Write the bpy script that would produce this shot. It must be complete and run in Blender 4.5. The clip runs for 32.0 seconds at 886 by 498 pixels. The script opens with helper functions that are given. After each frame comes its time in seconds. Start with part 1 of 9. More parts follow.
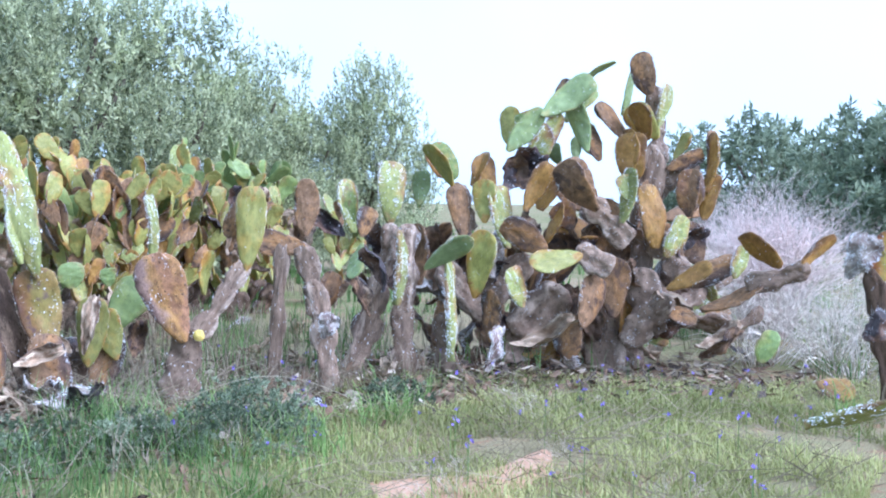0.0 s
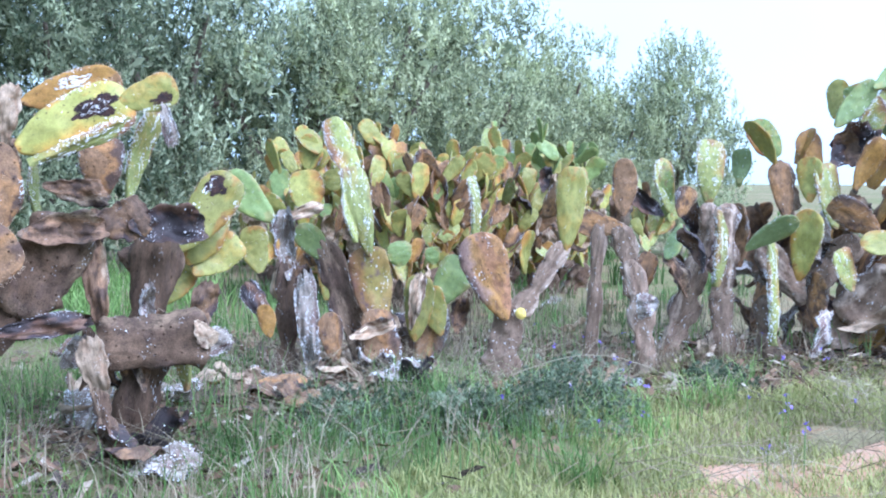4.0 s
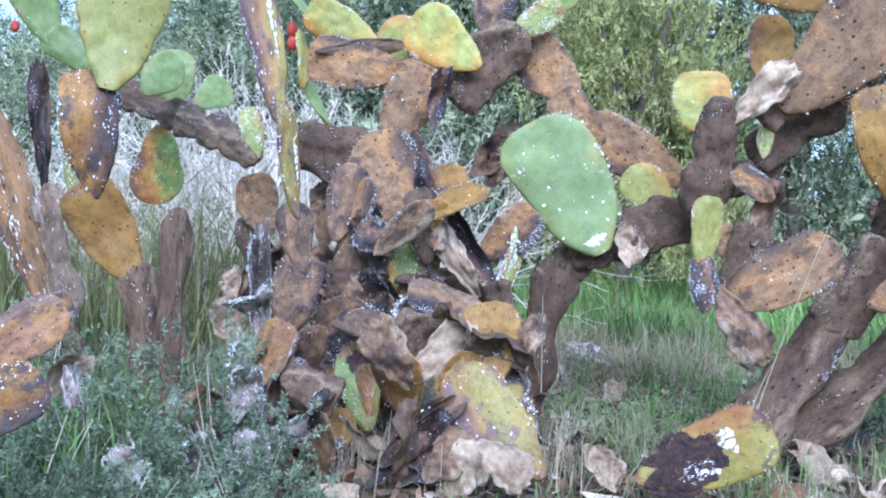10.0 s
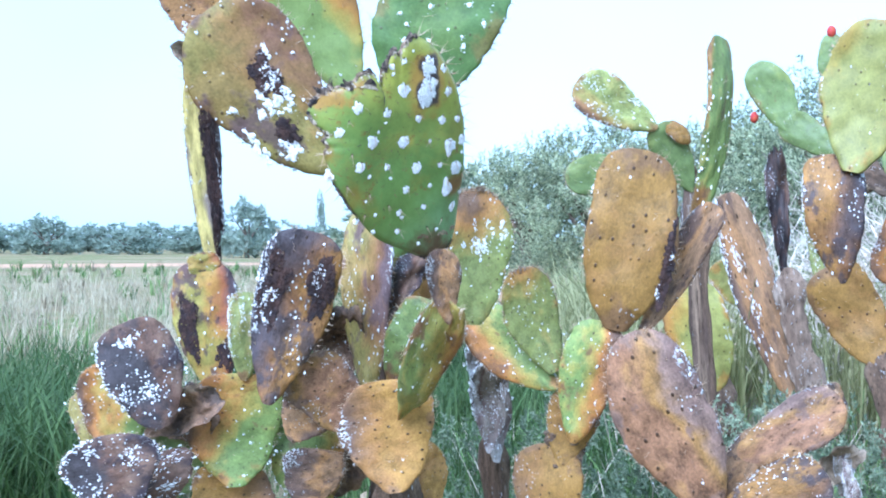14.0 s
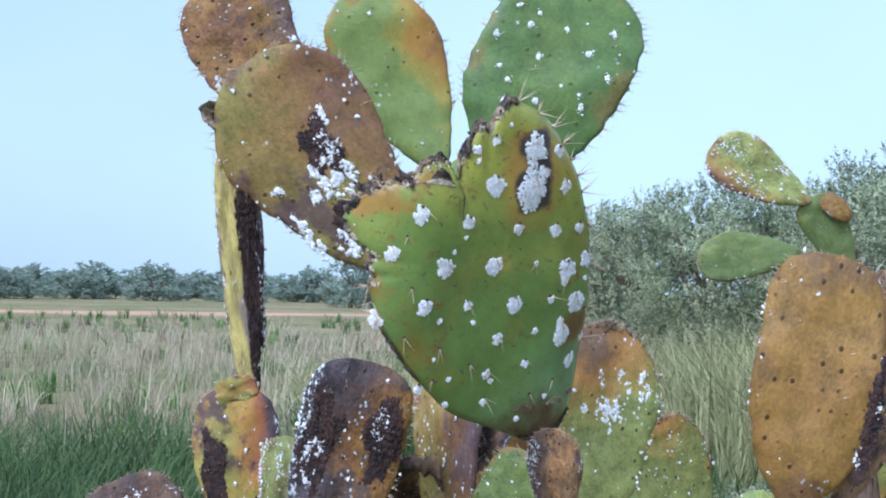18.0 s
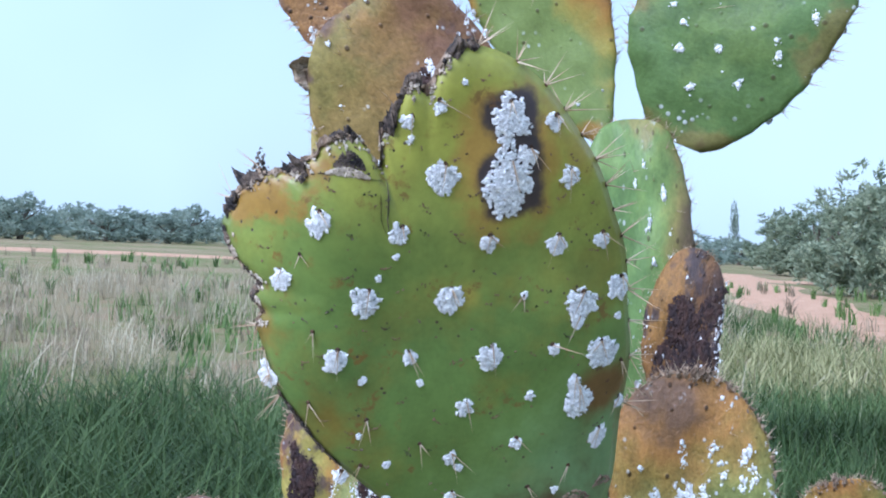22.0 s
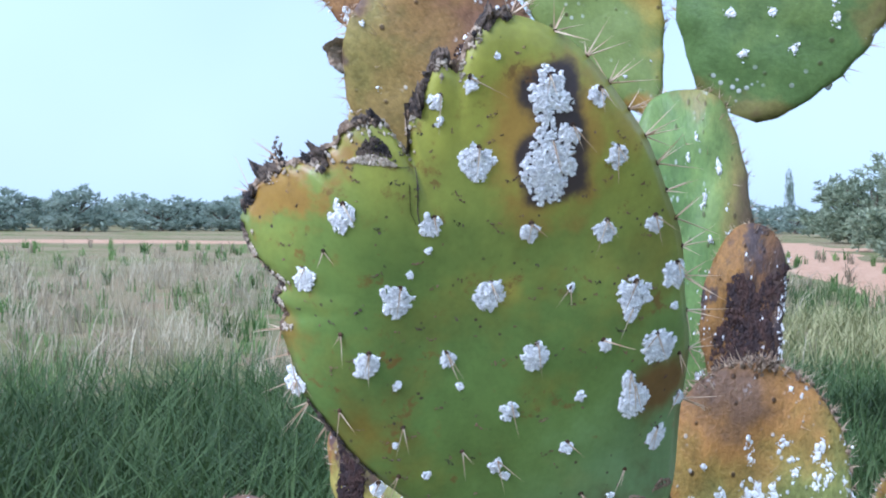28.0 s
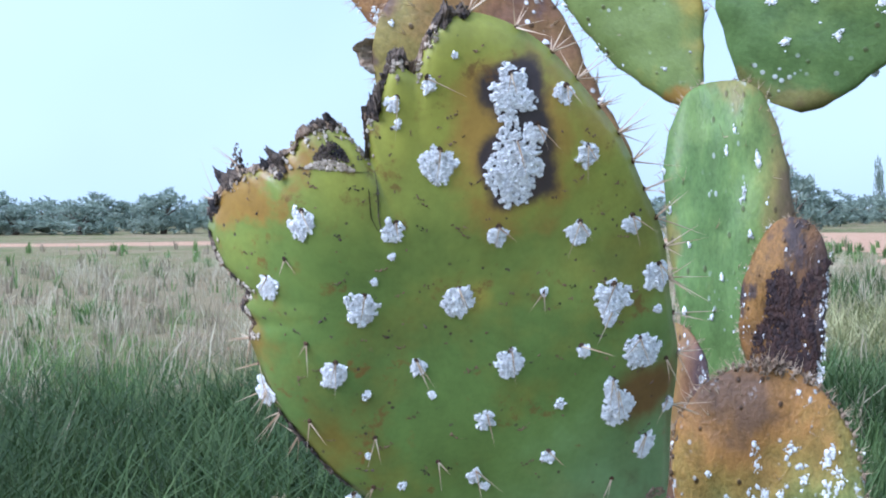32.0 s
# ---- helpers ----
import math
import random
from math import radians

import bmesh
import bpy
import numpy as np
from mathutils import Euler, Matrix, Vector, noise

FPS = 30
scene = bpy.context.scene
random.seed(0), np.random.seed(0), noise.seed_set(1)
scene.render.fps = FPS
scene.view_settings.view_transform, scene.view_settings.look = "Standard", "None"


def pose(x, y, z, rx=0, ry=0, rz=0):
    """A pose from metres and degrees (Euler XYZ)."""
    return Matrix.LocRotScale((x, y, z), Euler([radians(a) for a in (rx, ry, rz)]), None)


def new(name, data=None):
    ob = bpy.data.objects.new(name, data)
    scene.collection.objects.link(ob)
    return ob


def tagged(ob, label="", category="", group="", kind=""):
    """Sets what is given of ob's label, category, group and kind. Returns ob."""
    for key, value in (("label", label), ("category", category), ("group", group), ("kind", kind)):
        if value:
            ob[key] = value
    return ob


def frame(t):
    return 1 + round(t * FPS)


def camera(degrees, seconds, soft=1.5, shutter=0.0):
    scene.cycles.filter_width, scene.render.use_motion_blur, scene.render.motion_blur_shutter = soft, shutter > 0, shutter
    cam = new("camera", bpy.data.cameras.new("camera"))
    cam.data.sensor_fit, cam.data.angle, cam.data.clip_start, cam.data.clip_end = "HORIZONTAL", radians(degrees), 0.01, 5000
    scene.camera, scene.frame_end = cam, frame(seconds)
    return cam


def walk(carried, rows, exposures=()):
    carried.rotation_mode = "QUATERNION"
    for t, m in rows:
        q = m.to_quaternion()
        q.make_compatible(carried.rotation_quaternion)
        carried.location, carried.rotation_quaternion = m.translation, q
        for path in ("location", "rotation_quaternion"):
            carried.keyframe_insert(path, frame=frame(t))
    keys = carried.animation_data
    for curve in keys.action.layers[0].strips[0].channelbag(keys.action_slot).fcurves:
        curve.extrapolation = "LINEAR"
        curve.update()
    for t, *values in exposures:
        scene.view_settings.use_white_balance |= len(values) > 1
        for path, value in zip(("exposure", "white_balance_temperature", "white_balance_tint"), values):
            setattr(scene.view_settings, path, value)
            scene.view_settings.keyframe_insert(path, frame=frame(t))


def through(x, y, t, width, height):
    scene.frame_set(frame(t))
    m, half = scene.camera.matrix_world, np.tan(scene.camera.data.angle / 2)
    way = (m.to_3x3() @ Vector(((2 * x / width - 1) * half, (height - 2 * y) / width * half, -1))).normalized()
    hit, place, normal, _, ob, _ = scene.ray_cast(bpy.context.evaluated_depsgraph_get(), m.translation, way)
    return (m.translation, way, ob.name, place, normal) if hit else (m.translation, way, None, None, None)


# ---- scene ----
cam = camera(42.4, 32.0, soft=2.0)
METRES, EYE, TILT, LEAN, TURN = 3.2, 1.22, -2.3, -0.9, 0.0
ROWS = [
    (0.0, 0.0, 0.0, 0.0, 0.0, 0.0, -0.0),
    (0.5, -0.0129, -0.0039, 0.0008, 1.72, 0.31, -0.1),
    (1.0, -0.0222, -0.0075, 0.0002, 3.62, 0.51, 0.05),
    (1.5, -0.0258, -0.0104, 0.0, 5.85, 0.37, 0.55),
    (2.0, -0.0295, -0.0095, -0.001, 7.92, 0.14, 0.61),
    (2.5, -0.031, -0.0073, -0.0011, 9.22, -0.13, 0.47),
    (4.5, -0.0524, -0.0068, -0.0045, 17.66, -1.07, -0.32),
    (5.0, -0.0578, -0.0095, -0.005, 20.98, -0.77, -0.64),
    (5.5, -0.0622, -0.0114, -0.0058, 23.46, -0.99, -0.92),
    (6.0, -0.0669, -0.0129, -0.0077, 26.96, -1.31, -0.74),
    (6.5, -0.0761, -0.0177, -0.0092, 31.34, -1.56, -1.51),
    (7.0, -0.0874, -0.0294, -0.0088, 38.46, -1.01, -1.48),
    (7.5, -0.0975, -0.0395, -0.0106, 43.21, -1.21, -2.42),
    (8.0, -0.109, -0.0472, -0.0109, 46.1, -1.12, -3.18),
    (8.5, -0.1195, -0.0555, -0.011, 47.91, -1.55, -3.58),
    (9.0, -0.1323, -0.0745, -0.012, 49.94, -0.52, -3.58),
    (9.5, -0.1459, -0.0884, -0.0146, 51.28, -0.1, -3.59),
    (10.0, -0.1658, -0.1004, -0.0164, 54.77, -1.3, -3.98),
    (10.5, -0.1782, -0.1084, -0.0174, 59.19, -1.74, -3.35),
    (11.0, -0.1868, -0.1144, -0.0168, 62.97, -1.74, -4.19),
    (11.5, -0.192, -0.1209, -0.0172, 67.45, -0.58, -4.91),
    (12.0, -0.1952, -0.129, -0.0176, 74.52, -0.76, -4.38),
    (12.5, -0.1959, -0.1321, -0.0177, 78.89, -1.76, -3.7),
    (13.0, -0.193, -0.1386, -0.0138, 84.45, -1.58, -2.56),
    (13.5, -0.19, -0.1392, -0.0143, 87.18, -2.07, -2.92),
    (14.0, -0.1799, -0.1392, -0.0091, 89.51, 0.5, -2.71),
    (14.5, -0.1681, -0.1414, -0.0081, 90.48, 1.55, -3.15),
    (15.0, -0.1731, -0.1437, -0.0063, 90.33, 2.41, -3.67),
    (15.5, -0.1895, -0.1492, -0.0055, 90.43, 2.46, -4.28),
    (17.5, -0.3481, -0.157, 0.027, 92.34, 2.98, -3.86),
    (18.0, -0.3906, -0.1426, 0.0361, 94.7, 2.73, -3.71),
    (18.5, -0.4374, -0.1376, 0.0394, 94.13, 3.45, -4.48),
    (19.0, -0.4969, -0.1442, 0.0479, 94.62, 4.29, -3.74),
    (19.5, -0.5268, -0.1452, 0.048, 93.7, 3.18, -2.93),
    (20.0, -0.5478, -0.1296, 0.0521, 99.95, 2.74, -2.35),
    (20.5, -0.5565, -0.1011, 0.0569, 106.39, 2.35, -2.02),
    (21.0, -0.5593, -0.0858, 0.0566, 109.97, -0.15, -1.74),
    (21.5, -0.5512, -0.0788, 0.0586, 112.3, -1.32, -3.59),
    (22.0, -0.5317, -0.0772, 0.062, 110.07, -0.58, -5.13),
    (22.5, -0.5083, -0.0893, 0.06, 105.88, -1.96, -5.47),
    (23.0, -0.4879, -0.0995, 0.059, 104.0, -1.72, -4.64),
    (23.5, -0.4756, -0.0979, 0.0602, 101.99, -1.51, -5.09),
    (24.0, -0.4709, -0.0958, 0.0606, 101.36, -1.17, -5.18),
    (24.5, -0.4697, -0.0964, 0.06, 101.84, -1.13, -4.59),
    (25.0, -0.4769, -0.0976, 0.06, 102.06, -1.32, -4.4),
    (25.5, -0.4878, -0.0988, 0.0601, 102.46, -1.15, -4.23),
    (26.0, -0.507, -0.0986, 0.0613, 104.56, -1.15, -4.6),
    (26.5, -0.5229, -0.0946, 0.0632, 106.76, -1.16, -4.59),
    (28.5, -0.5649, -0.0805, 0.0648, 113.44, -1.87, -2.85),
    (29.0, -0.5815, -0.0859, 0.0665, 113.4, -1.62, -2.27),
    (29.5, -0.5908, -0.0895, 0.0665, 114.96, -1.55, -1.77),
    (30.0, -0.5917, -0.0836, 0.0666, 115.17, -1.37, -1.25),
    (30.5, -0.5843, -0.0756, 0.0683, 115.07, -0.69, -1.05),
    (31.0, -0.576, -0.07, 0.0684, 116.13, -0.6, -0.71),
    (31.5, -0.5706, -0.0659, 0.067, 116.65, -1.43, -1.06),
    (32.0, -0.5662, -0.0645, 0.0668, 116.71, -2.17, -2.1),
]
walk(cam, [(t, pose(0, 0, EYE, TILT, LEAN, TURN) @ pose(METRES * x, METRES * y, METRES * z, 90 + pitch, roll, yaw)) for t, x, y, z, yaw, pitch, roll in ROWS],
     exposures=[(0.0, 0.77, 4920, 22), (4.5, 0.84, 4850, 20), (6.0, 0.77, 4870, 20), (8.0, 0.61, 4810, 17), (11.0, 0.64, 4760, 19), (13.5, 0.93, 4670, 18), (14.2, 0.92, 4700, 14), (15.0, 0.50, 4930, 16), (17.5, 0.20, 5160, 18), (20.5, 0.13, 5160, 19), (22.0, 0.31, 5110, 21), (32.0, 0.33, 5110, 21)])

# ---- world and light ----
world = bpy.data.worlds.new("overcast_sky")
scene.world = world
world.use_nodes = True
wt = world.node_tree
wt.nodes.clear()
w_out = wt.nodes.new("ShaderNodeOutputWorld")
w_bg = wt.nodes.new("ShaderNodeBackground")
w_sky = wt.nodes.new("ShaderNodeTexSky")
w_sky.sky_type, w_sky.sun_disc = "NISHITA", False
SUN_EL, SUN_ROT = radians(40), radians(122)
w_sky.sun_elevation, w_sky.sun_rotation = SUN_EL, SUN_ROT
w_sky.dust_density, w_sky.air_density, w_sky.ozone_density = 3.0, 1.2, 1.0
w_sc = wt.nodes.new("ShaderNodeVectorMath")
w_sc.operation = "SCALE"
w_sc.inputs["Scale"].default_value = 0.10
w_mix = wt.nodes.new("ShaderNodeMix")
w_mix.data_type = "RGBA"
w_noise = wt.nodes.new("ShaderNodeTexNoise")
w_noise.inputs["Scale"].default_value = 1.3
w_noise.inputs["Detail"].default_value = 4.0
w_ramp = wt.nodes.new("ShaderNodeMapRange")
w_ramp.inputs["From Min"].default_value, w_ramp.inputs["From Max"].default_value = 0.3, 0.7
w_ramp.inputs["To Min"].default_value, w_ramp.inputs["To Max"].default_value = 0.62, 1.0
w_tc = wt.nodes.new("ShaderNodeTexCoord")
wt.links.new(w_tc.outputs["Generated"], w_noise.inputs["Vector"])
wt.links.new(w_noise.outputs["Fac"], w_ramp.inputs["Value"])
wt.links.new(w_ramp.outputs["Result"], w_mix.inputs["Factor"])
wt.links.new(w_sky.outputs["Color"], w_sc.inputs[0])
wt.links.new(w_sc.outputs["Vector"], w_mix.inputs[6])
w_mix.inputs[7].default_value = (0.76, 0.95, 1.0, 1)   # cloud veil
wt.links.new(w_mix.outputs[2], w_bg.inputs["Color"])
w_bg.inputs["Strength"].default_value = 0.98
wt.links.new(w_bg.outputs["Background"], w_out.inputs["Surface"])

sun = new("sun", bpy.data.lights.new("sun", "SUN"))
sun.data.energy, sun.data.angle, sun.data.color = 3.6, radians(40), (1.0, 0.97, 0.93)
sun.matrix_world = pose(0, 0, 20) @ Matrix.Rotation(-SUN_ROT, 4, "Z") @ Matrix.Rotation(-(math.pi / 2 - SUN_EL), 4, "X")

# ---- materials ----


class Nodes:
    """Small helper to chain shader nodes."""

    def __init__(self, name):
        self.m = bpy.data.materials.new(name)
        self.m.use_nodes = True
        self.t = self.m.node_tree
        self.t.nodes.clear()
        self.out = self.t.nodes.new("ShaderNodeOutputMaterial")
        self.b = self.t.nodes.new("ShaderNodeBsdfPrincipled")
        self.t.links.new(self.b.outputs["BSDF"], self.out.inputs["Surface"])
        self.tc = self.t.nodes.new("ShaderNodeTexCoord")
        self.oi = self.t.nodes.new("ShaderNodeObjectInfo")

    def n(self, kind, **kw):
        nd = self.t.nodes.new(kind)
        for k, v in kw.items():
            nd.inputs[k.replace("_", " ")].default_value = v
        return nd

    def link(self, a, b):
        self.t.links.new(a, b)

    def math(self, op, a, b=None, c=None):
        nd = self.t.nodes.new("ShaderNodeMath")
        nd.operation = op
        for i, v in enumerate((a, b, c)):
            if v is None:
                continue
            if isinstance(v, (int, float)):
                nd.inputs[i].default_value = v
            else:
                self.link(v, nd.inputs[i])
        return nd.outputs[0]

    def ramp(self, v, lo, hi, to0=0.0, to1=1.0):
        nd = self.t.nodes.new("ShaderNodeMapRange")
        nd.interpolation_type = "SMOOTHSTEP"
        for k, val in (("From Min", lo), ("From Max", hi), ("To Min", to0), ("To Max", to1)):
            nd.inputs[k].default_value = val
        self.link(v, nd.inputs["Value"])
        return nd.outputs["Result"]

    def mix(self, f, a, b, mode="MIX"):
        nd = self.t.nodes.new("ShaderNodeMix")
        nd.data_type, nd.blend_type = "RGBA", mode
        for i, v in ((0, f), (6, a), (7, b)):
            if isinstance(v, (int, float)):
                nd.inputs[i].default_value = v
            elif isinstance(v, tuple):
                nd.inputs[i].default_value = (*v, 1)
            else:
                self.link(v, nd.inputs[i])
        return nd.outputs[2]

    def noise(self, vec, scale, detail=3.0, rough=0.55):
        nd = self.n("ShaderNodeTexNoise", Scale=scale, Detail=detail, Roughness=rough)
        self.link(vec, nd.inputs["Vector"])
        return nd.outputs["Fac"]

    def shifted(self, amount=13.0):
        """Object coordinates moved on by the object's own random number."""
        nd = self.t.nodes.new("ShaderNodeVectorMath")
        nd.operation = "ADD"
        sc = self.t.nodes.new("ShaderNodeVectorMath")
        sc.operation = "SCALE"
        sc.inputs[0].default_value = (amount, amount * 0.7, amount * 1.3)
        self.link(self.oi.outputs["Random"], sc.inputs["Scale"])
        self.link(self.tc.outputs["Object"], nd.inputs[0])
        self.link(sc.outputs["Vector"], nd.inputs[1])
        return nd.outputs["Vector"]

    def done(self, col, rough=0.6, height=None, strength=0.4, dist=0.004, spec=0.3):
        if isinstance(col, tuple):
            self.b.inputs["Base Color"].default_value = (*col, 1)
        else:
            self.link(col, self.b.inputs["Base Color"])
        if isinstance(rough, (int, float)):
            self.b.inputs["Roughness"].default_value = rough
        else:
            self.link(rough, self.b.inputs["Roughness"])
        self.b.inputs["Specular IOR Level"].default_value = spec
        if height is not None:
            bp = self.n("ShaderNodeBump", Strength=strength, Distance=dist)
            self.link(height, bp.inputs["Height"])
            self.link(bp.outputs["Normal"], self.b.inputs["Normal"])
        return self.m


def pad_material(name, main, second, rim, necro, amount=0.5, rot=0.3, white=0.1, crust=0.2, rough=0.5, dots=1.0, wrinkle=0.3, bump=0.4, mottle=1.0, turn=1.0, across=0.85, along=0.12):
    """Skin of a cactus joint: main colour, blotches of a second, discoloured rim, dead patches, areoles, wax specks and crust."""
    k = Nodes(name)
    v = k.shifted()
    big = k.noise(v, 7.0, 3.0)
    big2 = k.noise(v, 9.5, 4.0, 0.6)
    mid = k.noise(v, 26.0, 5.0, 0.62)
    fine = k.noise(v, 170.0, 3.0, 0.65)
    st = k.t.nodes.new("ShaderNodeVectorMath")
    st.operation = "MULTIPLY"
    st.inputs[1].default_value = (44, 34, 26)
    k.link(v, st.inputs[0])
    grain = k.noise(st.outputs["Vector"], 1.0, 4.0, 0.6)
    sep = k.t.nodes.new("ShaderNodeSeparateXYZ")
    k.link(k.tc.outputs["Generated"], sep.inputs[0])
    edge = k.math("ABSOLUTE", k.math("SUBTRACT", sep.outputs[0], 0.5))
    ends = k.math("ABSOLUTE", k.math("SUBTRACT", sep.outputs[2], 0.52))
    far = k.math("MAXIMUM", edge, ends)
    blot = k.ramp(k.math("ADD", k.math("MULTIPLY", mid, 0.4), big), 0.90 - 0.45 * amount, 1.06 - 0.45 * amount)
    rimf = k.ramp(k.math("ADD", far, k.math("MULTIPLY", k.math("SUBTRACT", big2, 0.5), 1.1)), 0.42, 0.56)
    dead = k.ramp(k.math("ADD", k.math("MULTIPLY", mid, 0.45), big2), 0.97 - 0.4 * rot, 1.09 - 0.4 * rot)
    decline = k.math("ADD", k.math("ADD", k.math("MULTIPLY", sep.outputs[0], across), k.math("MULTIPLY", sep.outputs[2], along)),
                     k.math("ADD", k.math("MULTIPLY", k.math("SUBTRACT", big, 0.5), 0.95), k.math("MULTIPLY", k.math("SUBTRACT", k.oi.outputs["Random"], 0.72), 0.36 + 0.2 * rot)))
    decline = k.math("ADD", decline, k.math("MULTIPLY", k.math("SUBTRACT", mid, 0.5), 0.25))
    decline = k.math("SUBTRACT", decline, 0.36 * (1 - turn))
    col = k.mix(k.math("MULTIPLY", blot, 0.55), main, second)
    col = k.mix(k.ramp(decline, 0.36, 0.60), col, second)
    col = k.mix(k.math("MULTIPLY", rimf, 0.8), col, rim)
    col = k.mix(k.ramp(decline, 0.54, 0.76), col, rim)
    col = k.mix(k.math("MAXIMUM", k.math("MULTIPLY", dead, 0.85), k.ramp(decline, 0.72, 0.90)), col, necro)
    def about(value, amount):
        return k.math("MULTIPLY", k.math("SUBTRACT", value, 0.5), amount)

    # Tone follows the bump noise: hollows are painted darker, like shaded crevices.
    shade = k.math("ADD", k.math("ADD", about(mid, 1.7 * mottle), about(fine, 1.1 * mottle)), about(grain, wrinkle * 2.4))
    shade = k.math("MAXIMUM", k.math("ADD", shade, 1.0), 0.32)
    vm = k.n("ShaderNodeHueSaturation")
    k.link(col, vm.inputs["Color"])
    k.link(k.math("MULTIPLY", shade, k.math("ADD", k.math("MULTIPLY", k.oi.outputs["Random"], 0.5), 0.75)), vm.inputs["Value"])
    col = vm.outputs["Color"]
    flat = k.t.nodes.new("ShaderNodeVectorMath")
    flat.operation = "MULTIPLY"
    flat.inputs[1].default_value = (1, 0, 1)
    k.link(k.tc.outputs["Object"], flat.inputs[0])
    vo = k.n("ShaderNodeTexVoronoi", Scale=35.0, Randomness=0.35)
    k.link(flat.outputs["Vector"], vo.inputs["Vector"])
    dot = k.ramp(vo.outputs["Distance"], 0.07, 0.15 if dots < 1 else 0.19, dots, 0.0)
    col = k.mix(dot, col, (0.05, 0.028, 0.015))
    vw = k.n("ShaderNodeTexVoronoi", Scale=80.0, Randomness=1.0)
    k.link(v, vw.inputs["Vector"])
    patch = k.ramp(k.noise(v, 11.0, 2.0), 0.62 - 0.3 * white, 0.72 - 0.3 * white)
    speck = k.math("MULTIPLY", k.ramp(vw.outputs["Distance"], 0.18, 0.28, 1.0, 0.0), k.math("MULTIPLY", patch, min(1.0, white * 4)))
    rag = k.math("ADD", edge, k.math("MULTIPLY", k.math("SUBTRACT", k.noise(v, 15.0, 5.0, 0.7), 0.5), 0.8))
    rag = k.ramp(rag, 0.60 - 0.2 * crust, 0.66 - 0.2 * crust)
    rag = k.math("MAXIMUM", rag, k.ramp(decline, 1.02 - 0.25 * crust, 1.12 - 0.25 * crust))
    rag = k.math("MULTIPLY", rag, k.ramp(k.noise(v, 130.0, 4.0, 0.6), 0.50, 0.58))
    speck = k.math("MAXIMUM", speck, rag)
    col = k.mix(speck, col, (0.74, 0.76, 0.78))
    h = k.math("ADD", k.math("MULTIPLY", dot, 1.0), k.math("ADD", k.math("MULTIPLY", speck, 1.2), k.math("MULTIPLY", mid, 0.9)))
    h = k.math("ADD", h, k.math("ADD", k.math("MULTIPLY", fine, 0.4), k.math("MULTIPLY", grain, wrinkle * 1.6)))
    return k.done(col, k.math("ADD", k.math("MULTIPLY", mid, 0.25), rough - 0.1), h, bump, 0.007)


GREEN = pad_material("pad_green", (0.18, 0.24, 0.082), (0.225, 0.265, 0.075), (0.24, 0.225, 0.085), (0.15, 0.105, 0.05), 0.4, 0.12, 0.10, 0.25, 0.42, 0.6, 0.05, 0.3, 0.6, 0.3)
PALE = pad_material("pad_pale_green", (0.225, 0.29, 0.125), (0.255, 0.31, 0.115), (0.30, 0.29, 0.11), (0.20, 0.15, 0.08), 0.4, 0.08, 0.10, 0.25, 0.5, 0.25, 0.05, 0.25, 0.45, 0.15)
DEEP = pad_material("pad_deep_green", (0.105, 0.175, 0.052), (0.145, 0.205, 0.055), (0.19, 0.16, 0.05), (0.11, 0.075, 0.04), 0.5, 0.22, 0.14, 0.2, 0.42, 0.6, 0.05, 0.3, 0.7, 0.45)
YELLOW = pad_material("pad_yellow", (0.285, 0.28, 0.078), (0.34, 0.26, 0.06), (0.36, 0.19, 0.045), (0.14, 0.075, 0.04), 0.45, 0.16, 0.10, 0.7, 0.45, 0.8, 0.12, 0.35, 0.7, 0.6)
OCHRE = pad_material("pad_ochre", (0.305, 0.172, 0.042), (0.25, 0.13, 0.04), (0.19, 0.105, 0.048), (0.11, 0.065, 0.042), 0.5, 0.22, 0.10, 0.6, 0.55, 1.0, 0.15, 0.5, 1.0, 0.7)
BROWN = pad_material("pad_brown", (0.25, 0.15, 0.08), (0.325, 0.175, 0.07), (0.13, 0.082, 0.057), (0.075, 0.048, 0.038), 0.5, 0.5, 0.12, 0.72, 0.68, 1.0, 0.25, 0.9, 1.2)
BARK = pad_material("trunk_bark", (0.13, 0.085, 0.055), (0.08, 0.052, 0.036), (0.19, 0.135, 0.09), (0.075, 0.05, 0.038), 0.5, 0.5, 0.20, 0.3, 0.85, 1.0, 0.06, 1.0, 1.6)
DARK = pad_material("pad_rotten", (0.05, 0.042, 0.045), (0.11, 0.06, 0.04), (0.16, 0.10, 0.07), (0.035, 0.025, 0.03), 0.4, 0.5, 0.34, 0.5, 0.6, 0.5, 0.3, 0.7)
CREAM = pad_material("pad_dead", (0.39, 0.30, 0.21), (0.27, 0.18, 0.115), (0.48, 0.39, 0.29), (0.18, 0.12, 0.085), 0.5, 0.3, 0.12, 0.35, 0.8, 0.3, 0.4, 0.8)
SPOTTED = pad_material("pad_spotted", (0.27, 0.295, 0.10), (0.32, 0.265, 0.085), (0.27, 0.15, 0.07), (0.14, 0.08, 0.055), 0.5, 0.3, 0.38, 0.75, 0.5, 0.8, 0.1, 0.4, 1.0, 0.6)
RUST = pad_material("pad_rusty", (0.24, 0.125, 0.032), (0.14, 0.07, 0.03), (0.07, 0.045, 0.038), (0.04, 0.032, 0.036), 0.6, 0.6, 0.3, 0.5, 0.5, 0.9, 0.5, 0.6, 1.3)
# Grey-brown bark, its colour lifted paler to paint in haze.
HAZE_GREY_BARK = pad_material("trunk_haze_grey", (0.25, 0.18, 0.13), (0.17, 0.115, 0.08), (0.38, 0.30, 0.235), (0.12, 0.085, 0.065), 0.5, 0.4, 0.3, 0.5, 0.85, 1.0, 0.1, 0.9, 1.2)
